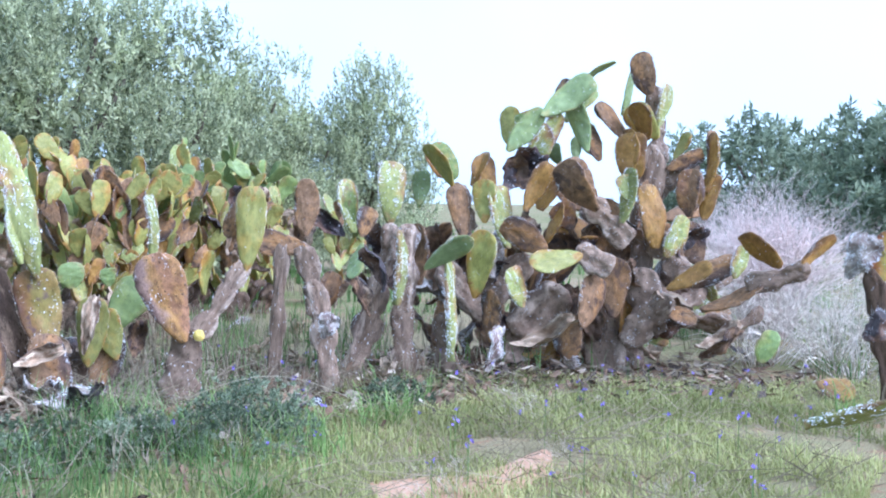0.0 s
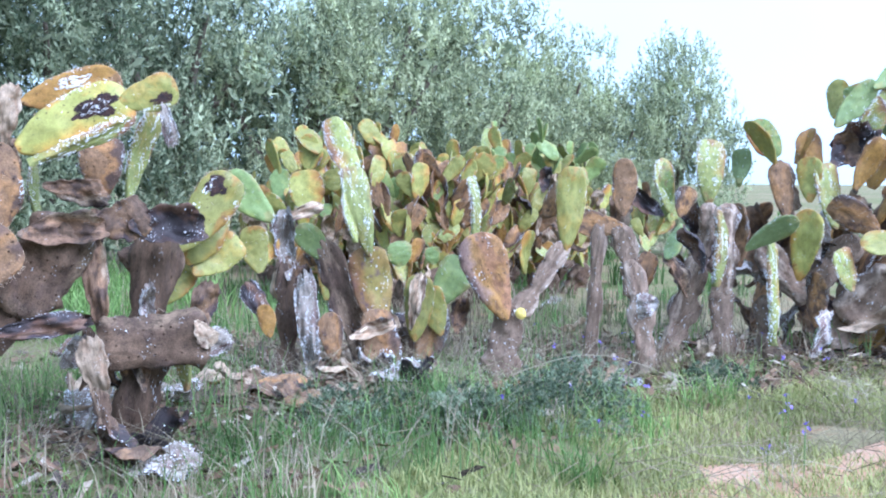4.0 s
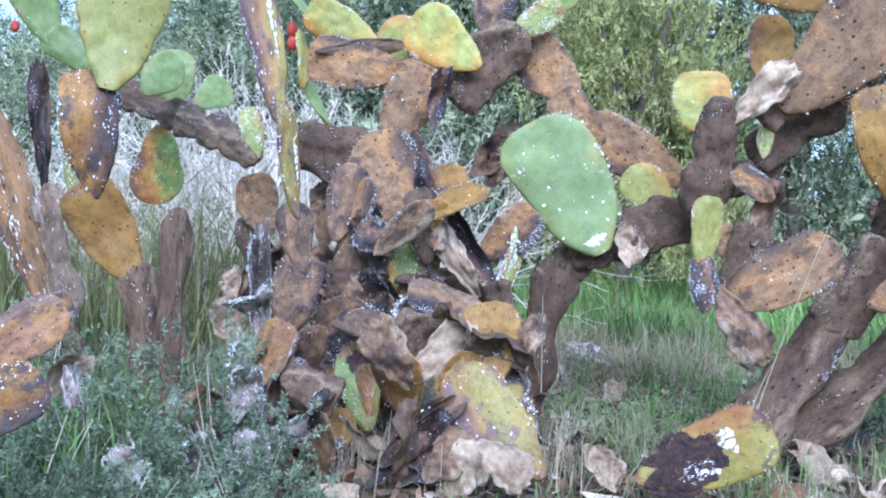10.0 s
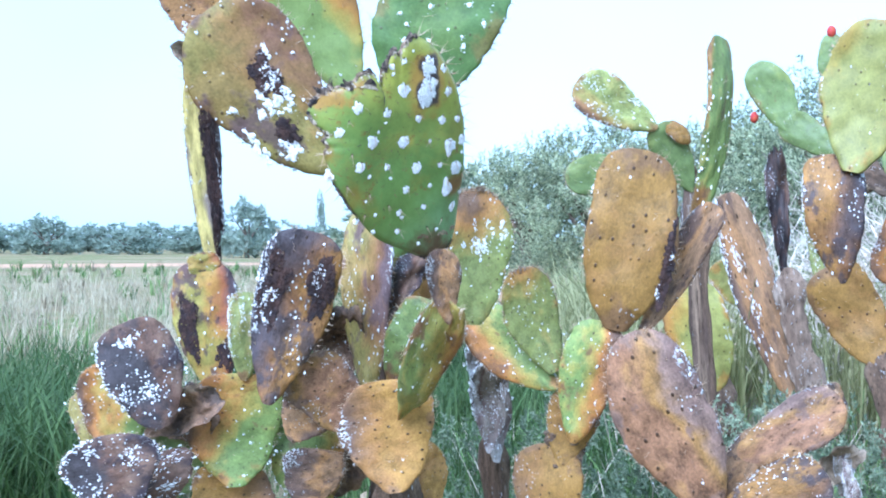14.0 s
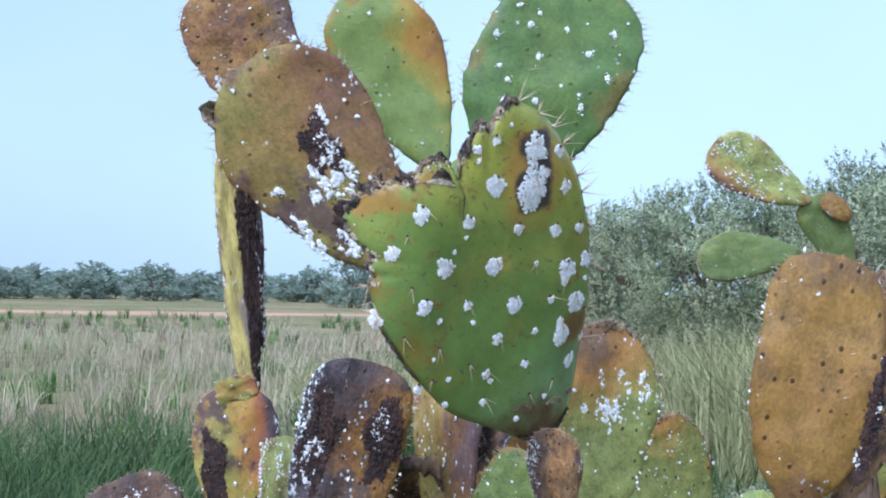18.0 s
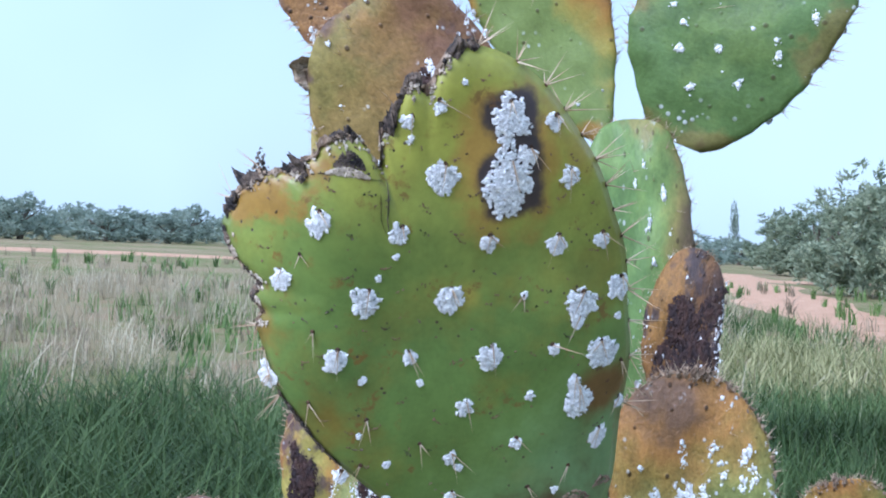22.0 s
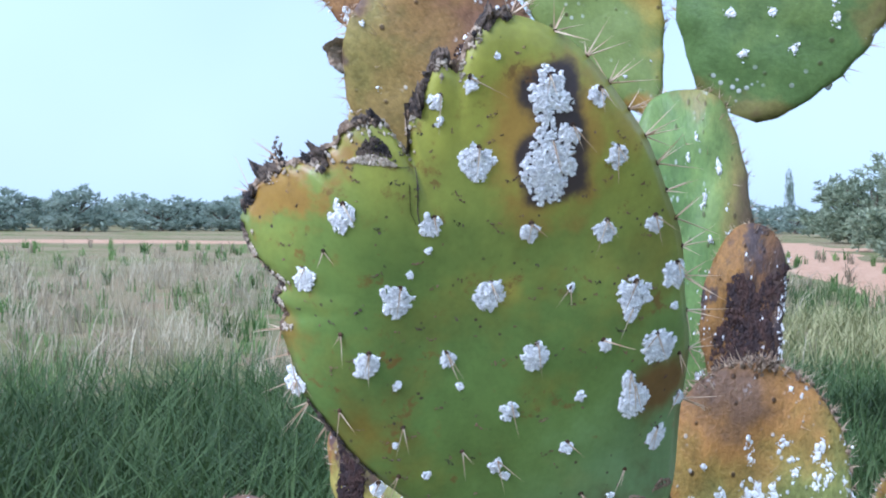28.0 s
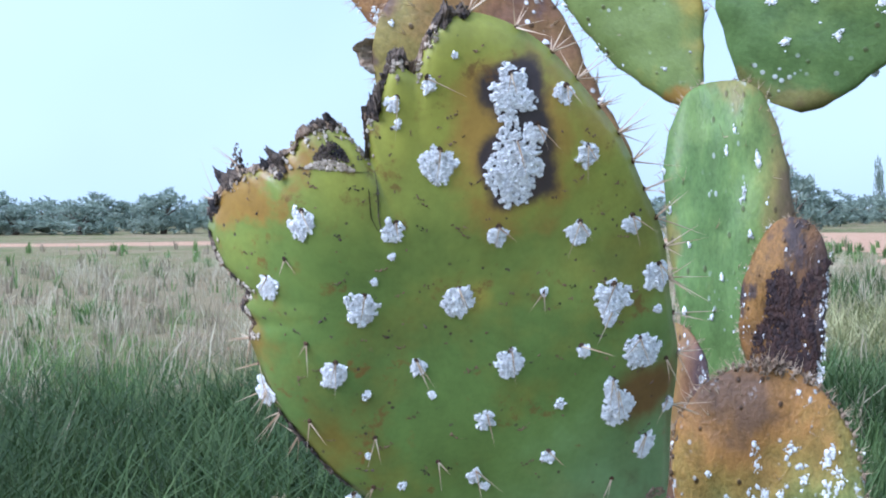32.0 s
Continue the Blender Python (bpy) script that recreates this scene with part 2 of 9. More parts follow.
MIXED = pad_material("pad_turning", (0.155, 0.205, 0.058), (0.30, 0.235, 0.055), (0.30, 0.135, 0.035), (0.11, 0.06, 0.035), 0.5, 0.4, 0.2, 0.4, 0.45, 0.9, 0.2, 0.4, 1.0, 0.85)
TOPPED = pad_material("pad_orange_top", (0.19, 0.21, 0.06), (0.29, 0.20, 0.05), (0.32, 0.16, 0.045), (0.14, 0.08, 0.045), 0.3, 0.15, 0.2, 0.4, 0.5, 0.9, 0.2, 0.5, 1.0, 1.0, 0.1, 0.78)
BANDED = pad_material("pad_banded", (0.20, 0.265, 0.075), (0.34, 0.28, 0.06), (0.37, 0.19, 0.04), (0.16, 0.085, 0.04), 0.2, 0.05, 0.1, 0.2, 0.42, 0.7, 0.05, 0.3, 0.4, 1.0, 0.95, 0.0)
MOTTLED = pad_material("pad_mottled", (0.30, 0.255, 0.06), (0.36, 0.20, 0.045), (0.27, 0.10, 0.04), (0.06, 0.04, 0.045), 0.5, 0.62, 0.08, 0.2, 0.55, 0.7, 0.15, 0.5, 0.7)
OLIVE_RUST = pad_material("pad_olive_rust", (0.25, 0.205, 0.06), (0.25, 0.15, 0.05), (0.19, 0.10, 0.055), (0.10, 0.065, 0.065), 0.55, 0.55, 0.3, 0.4, 0.5, 0.8, 0.2, 0.4)
STRIPED = pad_material("pad_striped", (0.42, 0.34, 0.11), (0.15, 0.115, 0.10), (0.115, 0.09, 0.085), (0.08, 0.065, 0.065), 0.2, 0.3, 0.3, 0.6, 0.6, 0.9, 0.3, 0.6)
TERRA = pad_material("pad_terracotta", (0.24, 0.125, 0.065), (0.27, 0.15, 0.045), (0.20, 0.13, 0.10), (0.12, 0.075, 0.06), 0.5, 0.4, 0.2, 0.5, 0.6, 1.0, 0.3, 0.6, 1.4)
HUSK = pad_material("pad_husk", (0.20, 0.125, 0.08), (0.28, 0.17, 0.10), (0.34, 0.26, 0.185), (0.06, 0.042, 0.036), 0.5, 0.65, 0.12, 0.3, 0.75, 0.7, 0.4, 0.9, 1.2)
# Dark brown of dead pads; its dark also paints in shaded crevices and gaps.
SHADE_BROWN = pad_material("pad_shade_brown", (0.135, 0.088, 0.06), (0.225, 0.135, 0.072), (0.095, 0.062, 0.048), (0.04, 0.03, 0.035), 0.5, 0.5, 0.14, 0.3, 0.7, 0.5, 0.5, 0.9)
CRUST = pad_material("pad_crusted", (0.30, 0.26, 0.22), (0.14, 0.09, 0.08), (0.48, 0.44, 0.40), (0.07, 0.05, 0.05), 0.5, 0.4, 0.85, 0.9, 0.8, 0.4, 0.3, 0.8)


def simple(name, a, b, scale=20.0, rough=0.8, bump=0.4, island=0.0, fine=None):
    k = Nodes(name)
    v = k.shifted()
    f = k.noise(v, scale, 4.0)
    col = k.mix(k.ramp(f, 0.35, 0.65), a, b)
    if island:
        geo = k.t.nodes.new("ShaderNodeNewGeometry")
        hs = k.n("ShaderNodeHueSaturation")
        k.link(col, hs.inputs["Color"])
        k.link(k.math("ADD", k.math("MULTIPLY", geo.outputs["Random Per Island"], island), 1 - island / 2), hs.inputs["Value"])
        col = hs.outputs["Color"]
    return k.done(col, rough, k.noise(v, fine or scale * 6, 3.0), bump, 0.003, 0.2)


WAX = simple("cochineal_wax", (0.86, 0.87, 0.885), (0.70, 0.71, 0.735), 260.0, 0.95, 0.3, 0.4)
SPINE = simple("spine", (0.40, 0.27, 0.17), (0.60, 0.49, 0.36), 60.0, 0.6, 0.0)
AREOLE = simple("areole", (0.045, 0.03, 0.022), (0.10, 0.06, 0.035), 200.0, 0.9, 0.3)
CHAR = simple("scab", (0.03, 0.027, 0.028), (0.17, 0.13, 0.10), 110.0, 0.9, 1.0, 0.3, 500.0)
ROT = simple("rot_crust", (0.034, 0.025, 0.027), (0.07, 0.04, 0.033), 40.0, 0.7, 0.6, 0.5, 200.0)
CREAM_CHIP = simple("pale_scrap", (0.52, 0.46, 0.38), (0.34, 0.27, 0.20), 12.0, 0.9, 0.3, 0.6)
TAN_LIP = simple("tan_lip", (0.36, 0.27, 0.19), (0.16, 0.11, 0.075), 90.0, 0.9, 0.8, 0.4, 400.0)
BROWN_CHIP = simple("brown_scrap", (0.22, 0.14, 0.09), (0.12, 0.08, 0.055), 12.0, 0.9, 0.3, 0.6)
FRUIT = simple("red_fruit", (0.36, 0.035, 0.04), (0.45, 0.09, 0.04), 40.0, 0.45, 0.2)
CUT = simple("cut_flesh", (0.70, 0.58, 0.16), (0.62, 0.46, 0.12), 60.0, 0.7, 0.2)


def leaf_material(name, a, b, through=0.25, clump=0.9, spread=0.5, deep=2.0):
    """Leaves and blades: a tone of their own each, and a broader drift of tone from clump to clump that paints in
    shaded gaps.
    """
    k = Nodes(name)
    geo = k.t.nodes.new("ShaderNodeNewGeometry")
    big = k.noise(k.shifted(), clump, 3.0)
    own = k.math("MULTIPLY", k.math("SUBTRACT", geo.outputs["Random Per Island"], 0.5), spread)
    col = k.mix(k.ramp(k.math("ADD", big, own), 0.18, 0.82), a, b)
    hs = k.n("ShaderNodeHueSaturation")
    k.link(col, hs.inputs["Color"])
    k.link(k.math("ADD", k.math("MULTIPLY", big, deep), 1.0 - deep / 2), hs.inputs["Value"])
    col = hs.outputs["Color"]
    k.done(col, 0.55, spec=0.25)
    tr = k.t.nodes.new("ShaderNodeBsdfTranslucent")
    k.link(col, tr.inputs["Color"])
    ms = k.t.nodes.new("ShaderNodeMixShader")
    ms.inputs[0].default_value = through
    k.link(k.b.outputs["BSDF"], ms.inputs[1])
    k.link(tr.outputs["BSDF"], ms.inputs[2])
    k.link(ms.outputs["Shader"], k.out.inputs["Surface"])
    return k.m


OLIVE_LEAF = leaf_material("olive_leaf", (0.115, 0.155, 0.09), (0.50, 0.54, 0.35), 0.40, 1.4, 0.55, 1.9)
# Copy of the olive leaf with shade painted into its colour.
SHADE_TINTED_OLIVE = leaf_material("shade_tinted_olive_leaf", (0.09, 0.125, 0.068), (0.40, 0.44, 0.28), 0.40, 1.4, 0.55, 1.9)
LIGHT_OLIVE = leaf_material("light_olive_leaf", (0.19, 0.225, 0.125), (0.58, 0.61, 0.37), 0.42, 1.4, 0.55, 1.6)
YELLOW_LEAF = leaf_material("yellow_green_leaf", (0.20, 0.225, 0.075), (0.56, 0.55, 0.24), 0.45, 2.0, 0.6, 1.3)
# Leaves of distant trees: haze put into the colour as paler, flatter tones.
FAR_HAZE_LEAF = leaf_material("far_haze_leaf", (0.16, 0.205, 0.13), (0.36, 0.41, 0.28), 0.4, 1.2, 0.5, 1.0)
SKYLINE_HAZE_LEAF = leaf_material("skyline_haze_leaf", (0.23, 0.29, 0.235), (0.33, 0.39, 0.32), 0.4, 1.0, 0.4, 0.6)
GRASS = leaf_material("grass_blade", (0.075, 0.15, 0.04), (0.21, 0.31, 0.105), 0.35)
FRESH = leaf_material("fresh_blade", (0.12, 0.22, 0.055), (0.28, 0.40, 0.125), 0.38)
LIME = leaf_material("short_grass", (0.22, 0.25, 0.075), (0.40, 0.39, 0.17), 0.35)
DRY = leaf_material("dry_blade", (0.37, 0.315, 0.21), (0.52, 0.465, 0.335), 0.3, 0.5, 0.3, 1.2)
STALE = leaf_material("weathered_blade", (0.215, 0.175, 0.115), (0.37, 0.31, 0.22), 0.3)
RANK = leaf_material("rank_grass_blade", (0.042, 0.084, 0.026), (0.108, 0.16, 0.056), 0.3)
WEED_LEAF = leaf_material("weed_leaf", (0.23, 0.24, 0.095), (0.49, 0.47, 0.25), 0.35, 1.2, 0.5, 1.0)
SHRUB = leaf_material("shrub_leaf", (0.10, 0.14, 0.08), (0.29, 0.34, 0.225), 0.3, 3.0)
TWIG = simple("dry_twig", (0.57, 0.49, 0.40), (0.41, 0.34, 0.28), 8.0, 0.9, 0.2, 0.5)
WEED = simple("weed_stem", (0.26, 0.23, 0.16), (0.18, 0.15, 0.10), 8.0, 0.9, 0.2, 0.5)
PINK_TWIG = simple("pink_twig", (0.80, 0.69, 0.645), (0.70, 0.585, 0.545), 4.0, 0.9, 0.2, 0.4)
PALE_TWIG = simple("pale_twig", (0.72, 0.65, 0.56), (0.54, 0.47, 0.40), 8.0, 0.9, 0.2, 0.5)
PETAL = simple("violet_petal", (0.20, 0.14, 0.55), (0.30, 0.22, 0.65), 50.0, 0.7, 0.0)
TRUNK = simple("tree_bark", (0.11, 0.085, 0.065), (0.18, 0.15, 0.12), 9.0, 0.9, 1.0)


def ground_material():
    k = Nodes("field_ground")
    v = k.tc.outputs["Object"]
    n0 = k.noise(v, 0.16, 3.0)
    n1 = k.noise(v, 1.1, 5.0, 0.6)
    n2 = k.noise(v, 9.0, 5.0, 0.65)
    n3 = k.noise(v, 70.0, 3.0, 0.7)
    col = k.mix(k.ramp(n1, 0.4, 0.6), (0.17, 0.20, 0.07), (0.29, 0.26, 0.14))
    col = k.mix(k.ramp(n0, 0.42, 0.6), col, (0.33, 0.27, 0.16))
    col = k.mix(k.ramp(k.math("ADD", k.math("MULTIPLY", n2, 0.5), k.math("MULTIPLY", n1, 0.5)), 0.52, 0.62), col, (0.34, 0.21, 0.13))
    col = k.mix(k.ramp(n3, 0.35, 0.7), col, k.mix(0.5, col, (0.06, 0.05, 0.02)))
    h = k.math("ADD", n2, k.math("MULTIPLY", n3, 0.5))
    return k.done(col, 0.95, h, 0.8, 0.03, 0.1)


GROUND = ground_material()


def dirt_material():
    k = Nodes("red_earth")
    v = k.tc.outputs["Object"]
    n1 = k.noise(v, 2.0, 5.0, 0.6)
    n2 = k.noise(v, 30.0, 5.0, 0.65)
    col = k.mix(k.ramp(n1, 0.35, 0.65), (0.53, 0.33, 0.215), (0.44, 0.26, 0.16))
    col = k.mix(k.ramp(n2, 0.5, 0.7), col, (0.58, 0.43, 0.32))
    return k.done(col, 0.95, k.math("ADD", n1, n2), 0.8, 0.02, 0.1)


DIRT = dirt_material()

# ---- building helpers ----


def obj(name, verts, faces, material, parent=None, smooth=False, label=""):
    me = bpy.data.meshes.new(name)
    me.from_pydata(verts, [], faces)
    if smooth:
        me.polygons.foreach_set("use_smooth", [True] * len(me.polygons))
    me.materials.append(material)
    ob = new(name, me)
    if parent is not None:
        ob.parent = parent
        ob.matrix_parent_inverse = Matrix.Translation(-parent.location)
    if label:
        tagged(ob, label)
    return ob


def soup(name, quads, material):
    """One mesh of loose quads, from an array (n, 4, 3)."""
    q = np.asarray(quads, dtype=np.float32)
    n = len(q)
    me = bpy.data.meshes.new(name)
    me.vertices.add(n * 4)
    me.vertices.foreach_set("co", q.reshape(-1))
    me.loops.add(n * 4)
    me.loops.foreach_set("vertex_index", np.arange(n * 4, dtype=np.int32))
    me.polygons.add(n)
    me.polygons.foreach_set("loop_start", np.arange(0, n * 4, 4, dtype=np.int32))
    me.update(calc_edges=True)
    me.materials.append(material)
    return me


def rise(x, y):
    """Height of the ground."""
    near = np.exp(-((x + 1.5) ** 2 + (y - 4) ** 2) / 90.0)
    return near * (0.03 * np.sin(x * 1.7 + y * 0.9) + 0.025 * np.sin(y * 2.3 - x * 0.7))


# ---- ground: one sheet to the horizon ----
axis = np.sign(np.linspace(-1, 1, 181)) * np.abs(np.linspace(-1, 1, 181)) ** 4 * 2500
gx, gy = np.meshgrid(axis - 2, axis + 4)
gz = rise(gx, gy)
gv = np.stack([gx, gy, gz], -1).reshape(-1, 3).tolist()
gf = [(j * 181 + i, j * 181 + i + 1, (j + 1) * 181 + i + 1, (j + 1) * 181 + i) for j in range(180) for i in range(180)]
ground = obj("ground", gv, gf, GROUND, smooth=True)
tagged(ground, "uneven field of grass, dry weeds and bare reddish soil", "ground", kind="structure")


def dirt_strip(name, pts, widths, label):
    """A worn strip of bare earth that lies on the ground along a line of points."""
    v, f = [], []
    for i, ((x, y), w) in enumerate(zip(pts, widths)):
        a = pts[min(i + 1, len(pts) - 1)]
        b = pts[max(i - 1, 0)]
        d = Vector((a[0] - b[0], a[1] - b[1])).normalized()
        for s in np.linspace(-1, 1, 9):
            ww = w * (1 + 0.25 * noise.noise((x * 0.8, y * 0.8, s * 3)))
            px, py = x - d.y * s * ww, y + d.x * s * ww
            v.append((px, py, float(rise(px, py)) + 0.012 * (1 - abs(s)) + 0.002))
    for i in range(len(pts) - 1):
        for j in range(8):
            f.append((i * 9 + j, i * 9 + j + 1, i * 9 + j + 10, i * 9 + j + 9))
    return tagged(obj(name, v, f, DIRT, smooth=True), label, "dirt path", kind="structure")


def smooth_line(a, b, n, sway):
    return [(a[0] + (b[0] - a[0]) * i / n + sway * math.sin(i * 0.9), a[1] + (b[1] - a[1]) * i / n + sway * math.cos(i * 0.7)) for i in range(n + 1)]


dirt_strip("path_near", smooth_line((-0.7, 3.2), (0.35, 5.6), 16, 0.18), [0.36 * math.sin((i + 0.6) * 0.187) ** 0.7 for i in range(17)], "patch of bare reddish soil among weeds")
dirt_strip("path_far", smooth_line((-16, 1.64), (-70, -8.5), 44, 0.35), [1.1 + 0.03 * i for i in range(45)], "bare red earth track through the dry field")

dirt_strip("ploughed_strip", smooth_line((-62, 4), (-20, -75), 30, 0.8), [2.6 + 0.6 * math.sin(i) for i in range(31)], "far strip of ploughed reddish earth across the field")

# ---- trees ----


def spray_crown(seed, height, radius, sprays, per, leaf, low=0.03, skirt=0.3, core=False):
    """Leaf quads of a dense crown of upright feathery sprays."""
    r = np.random.default_rng(seed)
    lobes = []
    for _ in range(30):
        a, q, hz = r.uniform(0, math.tau), math.sqrt(r.uniform(0.05, 0.85)), r.uniform(0.12, 0.84)
        q *= 1.0 - 0.6 * max(0.0, hz - 0.5) / 0.5
        lobes.append((math.cos(a) * q * radius, math.sin(a) * q * radius, hz * height, r.uniform(0.17, 0.31)))
    out = []
    if core:
        # dense inner foliage that lets no sky through
        for lx, ly, lz, ls in lobes:
            c = np.array([lx * 0.8, ly * 0.8, lz * 0.97]) + r.normal(size=(34, 3)) * ls * radius * 0.26
            u, w = r.normal(size=(34, 3)), r.normal(size=(34, 3))
            u, w = u / np.linalg.norm(u, axis=1)[:, None] * ls * radius * 0.20, w / np.linalg.norm(w, axis=1)[:, None] * ls * radius * 0.10
            out.append(np.stack([c - u, c + w, c + u, c - w], 1))
    for _ in range(sprays):
        lx, ly, lz, ls = lobes[r.integers(len(lobes))]
        d = r.normal(size=3)
        d /= np.linalg.norm(d)
        deep = r.uniform(0.5, 1.05) ** 0.5
        p = np.array([lx + d[0] * ls * radius * deep, ly + d[1] * ls * radius * deep, lz + d[2] * ls * height * 0.55 * deep])
        if r.random() < skirt:
            a, q = r.uniform(0, math.tau), radius * r.uniform(0.6, 1.0)
            p = np.array([math.cos(a) * q, math.sin(a) * q, r.uniform(0.0, 0.35) * height])
        if p[2] < low * height:
            p[2] = low * height + r.uniform(0, 0.2) * height
        up = np.array([d[0] * 0.6, d[1] * 0.6, 0.75 + 0.4 * d[2]]) + r.normal(scale=0.22, size=3)
        up /= np.linalg.norm(up)
        length = r.uniform(0.3, 0.8) * 0.15 * height
        s = r.uniform(0, 1, per)
        base = p + up * (s * length)[:, None]
        ld = up * 0.7 + r.normal(scale=0.65, size=(per, 3))
        ld /= np.linalg.norm(ld, axis=1)[:, None]
        side = np.cross(ld, r.normal(size=(per, 3)))
        side /= np.linalg.norm(side, axis=1)[:, None]
        ll = (leaf * r.uniform(0.6, 1.3, per))[:, None]
        w = ll * 0.15
        out.append(np.stack([base, base + ld * ll * 0.5 + side * w, base + ld * ll, base + ld * ll * 0.5 - side * w], 1))
    return np.concatenate(out)


def trunk_mesh(seed, height):
    r = random.Random(seed)
    bm = bmesh.new()

    def limb(a, b, ra, rb):
        d = (b - a).normalized()
        x = d.orthogonal().normalized()
        y = d.cross(x)
        rings = []
        for k in range(5):
            t = k / 4
            c = a.lerp(b, t) + Vector((r.uniform(-1, 1), r.uniform(-1, 1), 0)) * ra * 0.35 * (0 < k < 4)
            rad = ra + (rb - ra) * t
            rings.append([bm.verts.new(c + (x * math.cos(u) + y * math.sin(u)) * rad) for u in [i * math.tau / 8 for i in range(8)]])
        for p, q in zip(rings, rings[1:]):
            for i in range(8):
                bm.faces.new((p[i], p[(i + 1) % 8], q[(i + 1) % 8], q[i]))

    top = Vector((0.1, 0, 0.38 * height))
    limb(Vector((0, 0, -0.1)), top, 0.045 * height, 0.03 * height)
    for i in range(6):
        a = i * 1.1 + r.uniform(0, 0.6)
        s = Vector((0, 0, height * r.uniform(0.2, 0.38)))
        limb(s, s + Vector((math.cos(a) * 0.25, math.sin(a) * 0.25, 0.35)) * height, 0.022 * height, 0.006 * height)
    me = bpy.data.meshes.new("trunk")
    bm.to_mesh(me)
    bm.free()
    me.materials.append(TRUNK)
    return me


crowns = [soup("crown", spray_crown(i, 4.5, 2.0, 1900, 24, 0.088, 0.03, 0.2, True), OLIVE_LEAF) for i in (1, 2, 3)]
far_crowns = [soup("crown", spray_crown(i, 4.5, 2.0, 560, 18, 0.26, 0.0, 0.45, True), FAR_HAZE_LEAF) for i in (11, 12)]
skyline_crowns = [soup("crown", spray_crown(i, 4.5, 2.0, 240, 10, 0.5, 0.0, 0.45), SKYLINE_HAZE_LEAF) for i in (21, 22)]
trunks = [trunk_mesh(i, 4.5) for i in (1, 2)]


def tree(bearing, away, height, spread, label, far=False, n=[0], group="olive trees of the hedge", tint=None):
    n[0] += 1
    x, y = -math.sin(radians(bearing)) * away, math.cos(radians(bearing)) * away
    e = new("far_tree" if far else "olive_tree")
    e.location = (x, y, float(rise(x, y)))
    e.rotation_euler = (0, 0, n[0] * 2.4)
    e.scale = (spread / 2.0, spread / 2.0, height / 4.9)
    tagged(e, label, "tree", group)
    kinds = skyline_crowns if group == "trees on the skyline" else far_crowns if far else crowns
    for nm, me in (("trunk", trunks[n[0] % 2]), ("crown", kinds[n[0] % len(kinds)])):
        c = new(nm, me)
        c.parent = e
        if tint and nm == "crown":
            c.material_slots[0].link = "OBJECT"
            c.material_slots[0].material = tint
    return e


OLIVE = "dense grey-green olive tree growing in a hedge row"
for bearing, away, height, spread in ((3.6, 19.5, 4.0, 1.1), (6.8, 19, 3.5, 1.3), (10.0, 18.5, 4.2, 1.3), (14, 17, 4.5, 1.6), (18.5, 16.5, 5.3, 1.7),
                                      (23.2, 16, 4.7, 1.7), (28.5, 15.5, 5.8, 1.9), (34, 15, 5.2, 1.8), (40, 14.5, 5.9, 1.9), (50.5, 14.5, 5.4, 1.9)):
    # Crowns at bearings 33 to 45 take the leaf with painted shade.
    tree(bearing, away, height, spread, OLIVE, tint=LIGHT_OLIVE if bearing < 25 else SHADE_TINTED_OLIVE if 33 < bearing < 45 else None)
tree(48.5, 12.6, 4.6, 1.25, "yellow-green bushy tree in front of the olive hedge", group="", tint=YELLOW_LEAF)
for bearing, away, height, spread in ((55, 15, 5.4, 2.1), (58.5, 14, 5.2, 2.1), (64, 15.5, 5.0, 2.1), (68.5, 18, 4.9, 2.0), (72.5, 21, 4.7, 1.9),
                                      (76, 24, 4.6, 1.9), (79.5, 27, 4.5, 1.9), (83, 29, 4.5, 1.9), (86.2, 31, 4.5, 1.8)):
    tree(bearing, away, height, spread, OLIVE)
for bearing, away, height, spread in ((88.5, 43, 5.0, 2.4), (90.3, 55, 5.0, 2.6), (92, 72, 5.0, 3.0), (93.2, 92, 5.2, 3.5), (-12.5, 42, 4.6, 2.0), (-15.5, 40, 5.2, 2.0),
                                      (-17.8, 44, 4.4, 2.2), (-20.2, 36, 5.0, 2.2), (-23, 34, 5.0, 2.3), (-27, 34, 5.0, 2.4)):
    tree(bearing, away, height, spread, "grey-green olive tree at the field's edge", True)
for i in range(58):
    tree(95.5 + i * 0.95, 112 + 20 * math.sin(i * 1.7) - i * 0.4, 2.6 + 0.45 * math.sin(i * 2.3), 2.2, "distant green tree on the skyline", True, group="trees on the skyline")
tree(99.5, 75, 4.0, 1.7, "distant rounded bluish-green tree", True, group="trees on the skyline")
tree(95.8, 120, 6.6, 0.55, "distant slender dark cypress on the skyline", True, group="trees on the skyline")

# ---- prickly pear joints ----
PL, PW, PT = 0.36, 0.25, 0.034     # size of the model joint: length, width, thickness


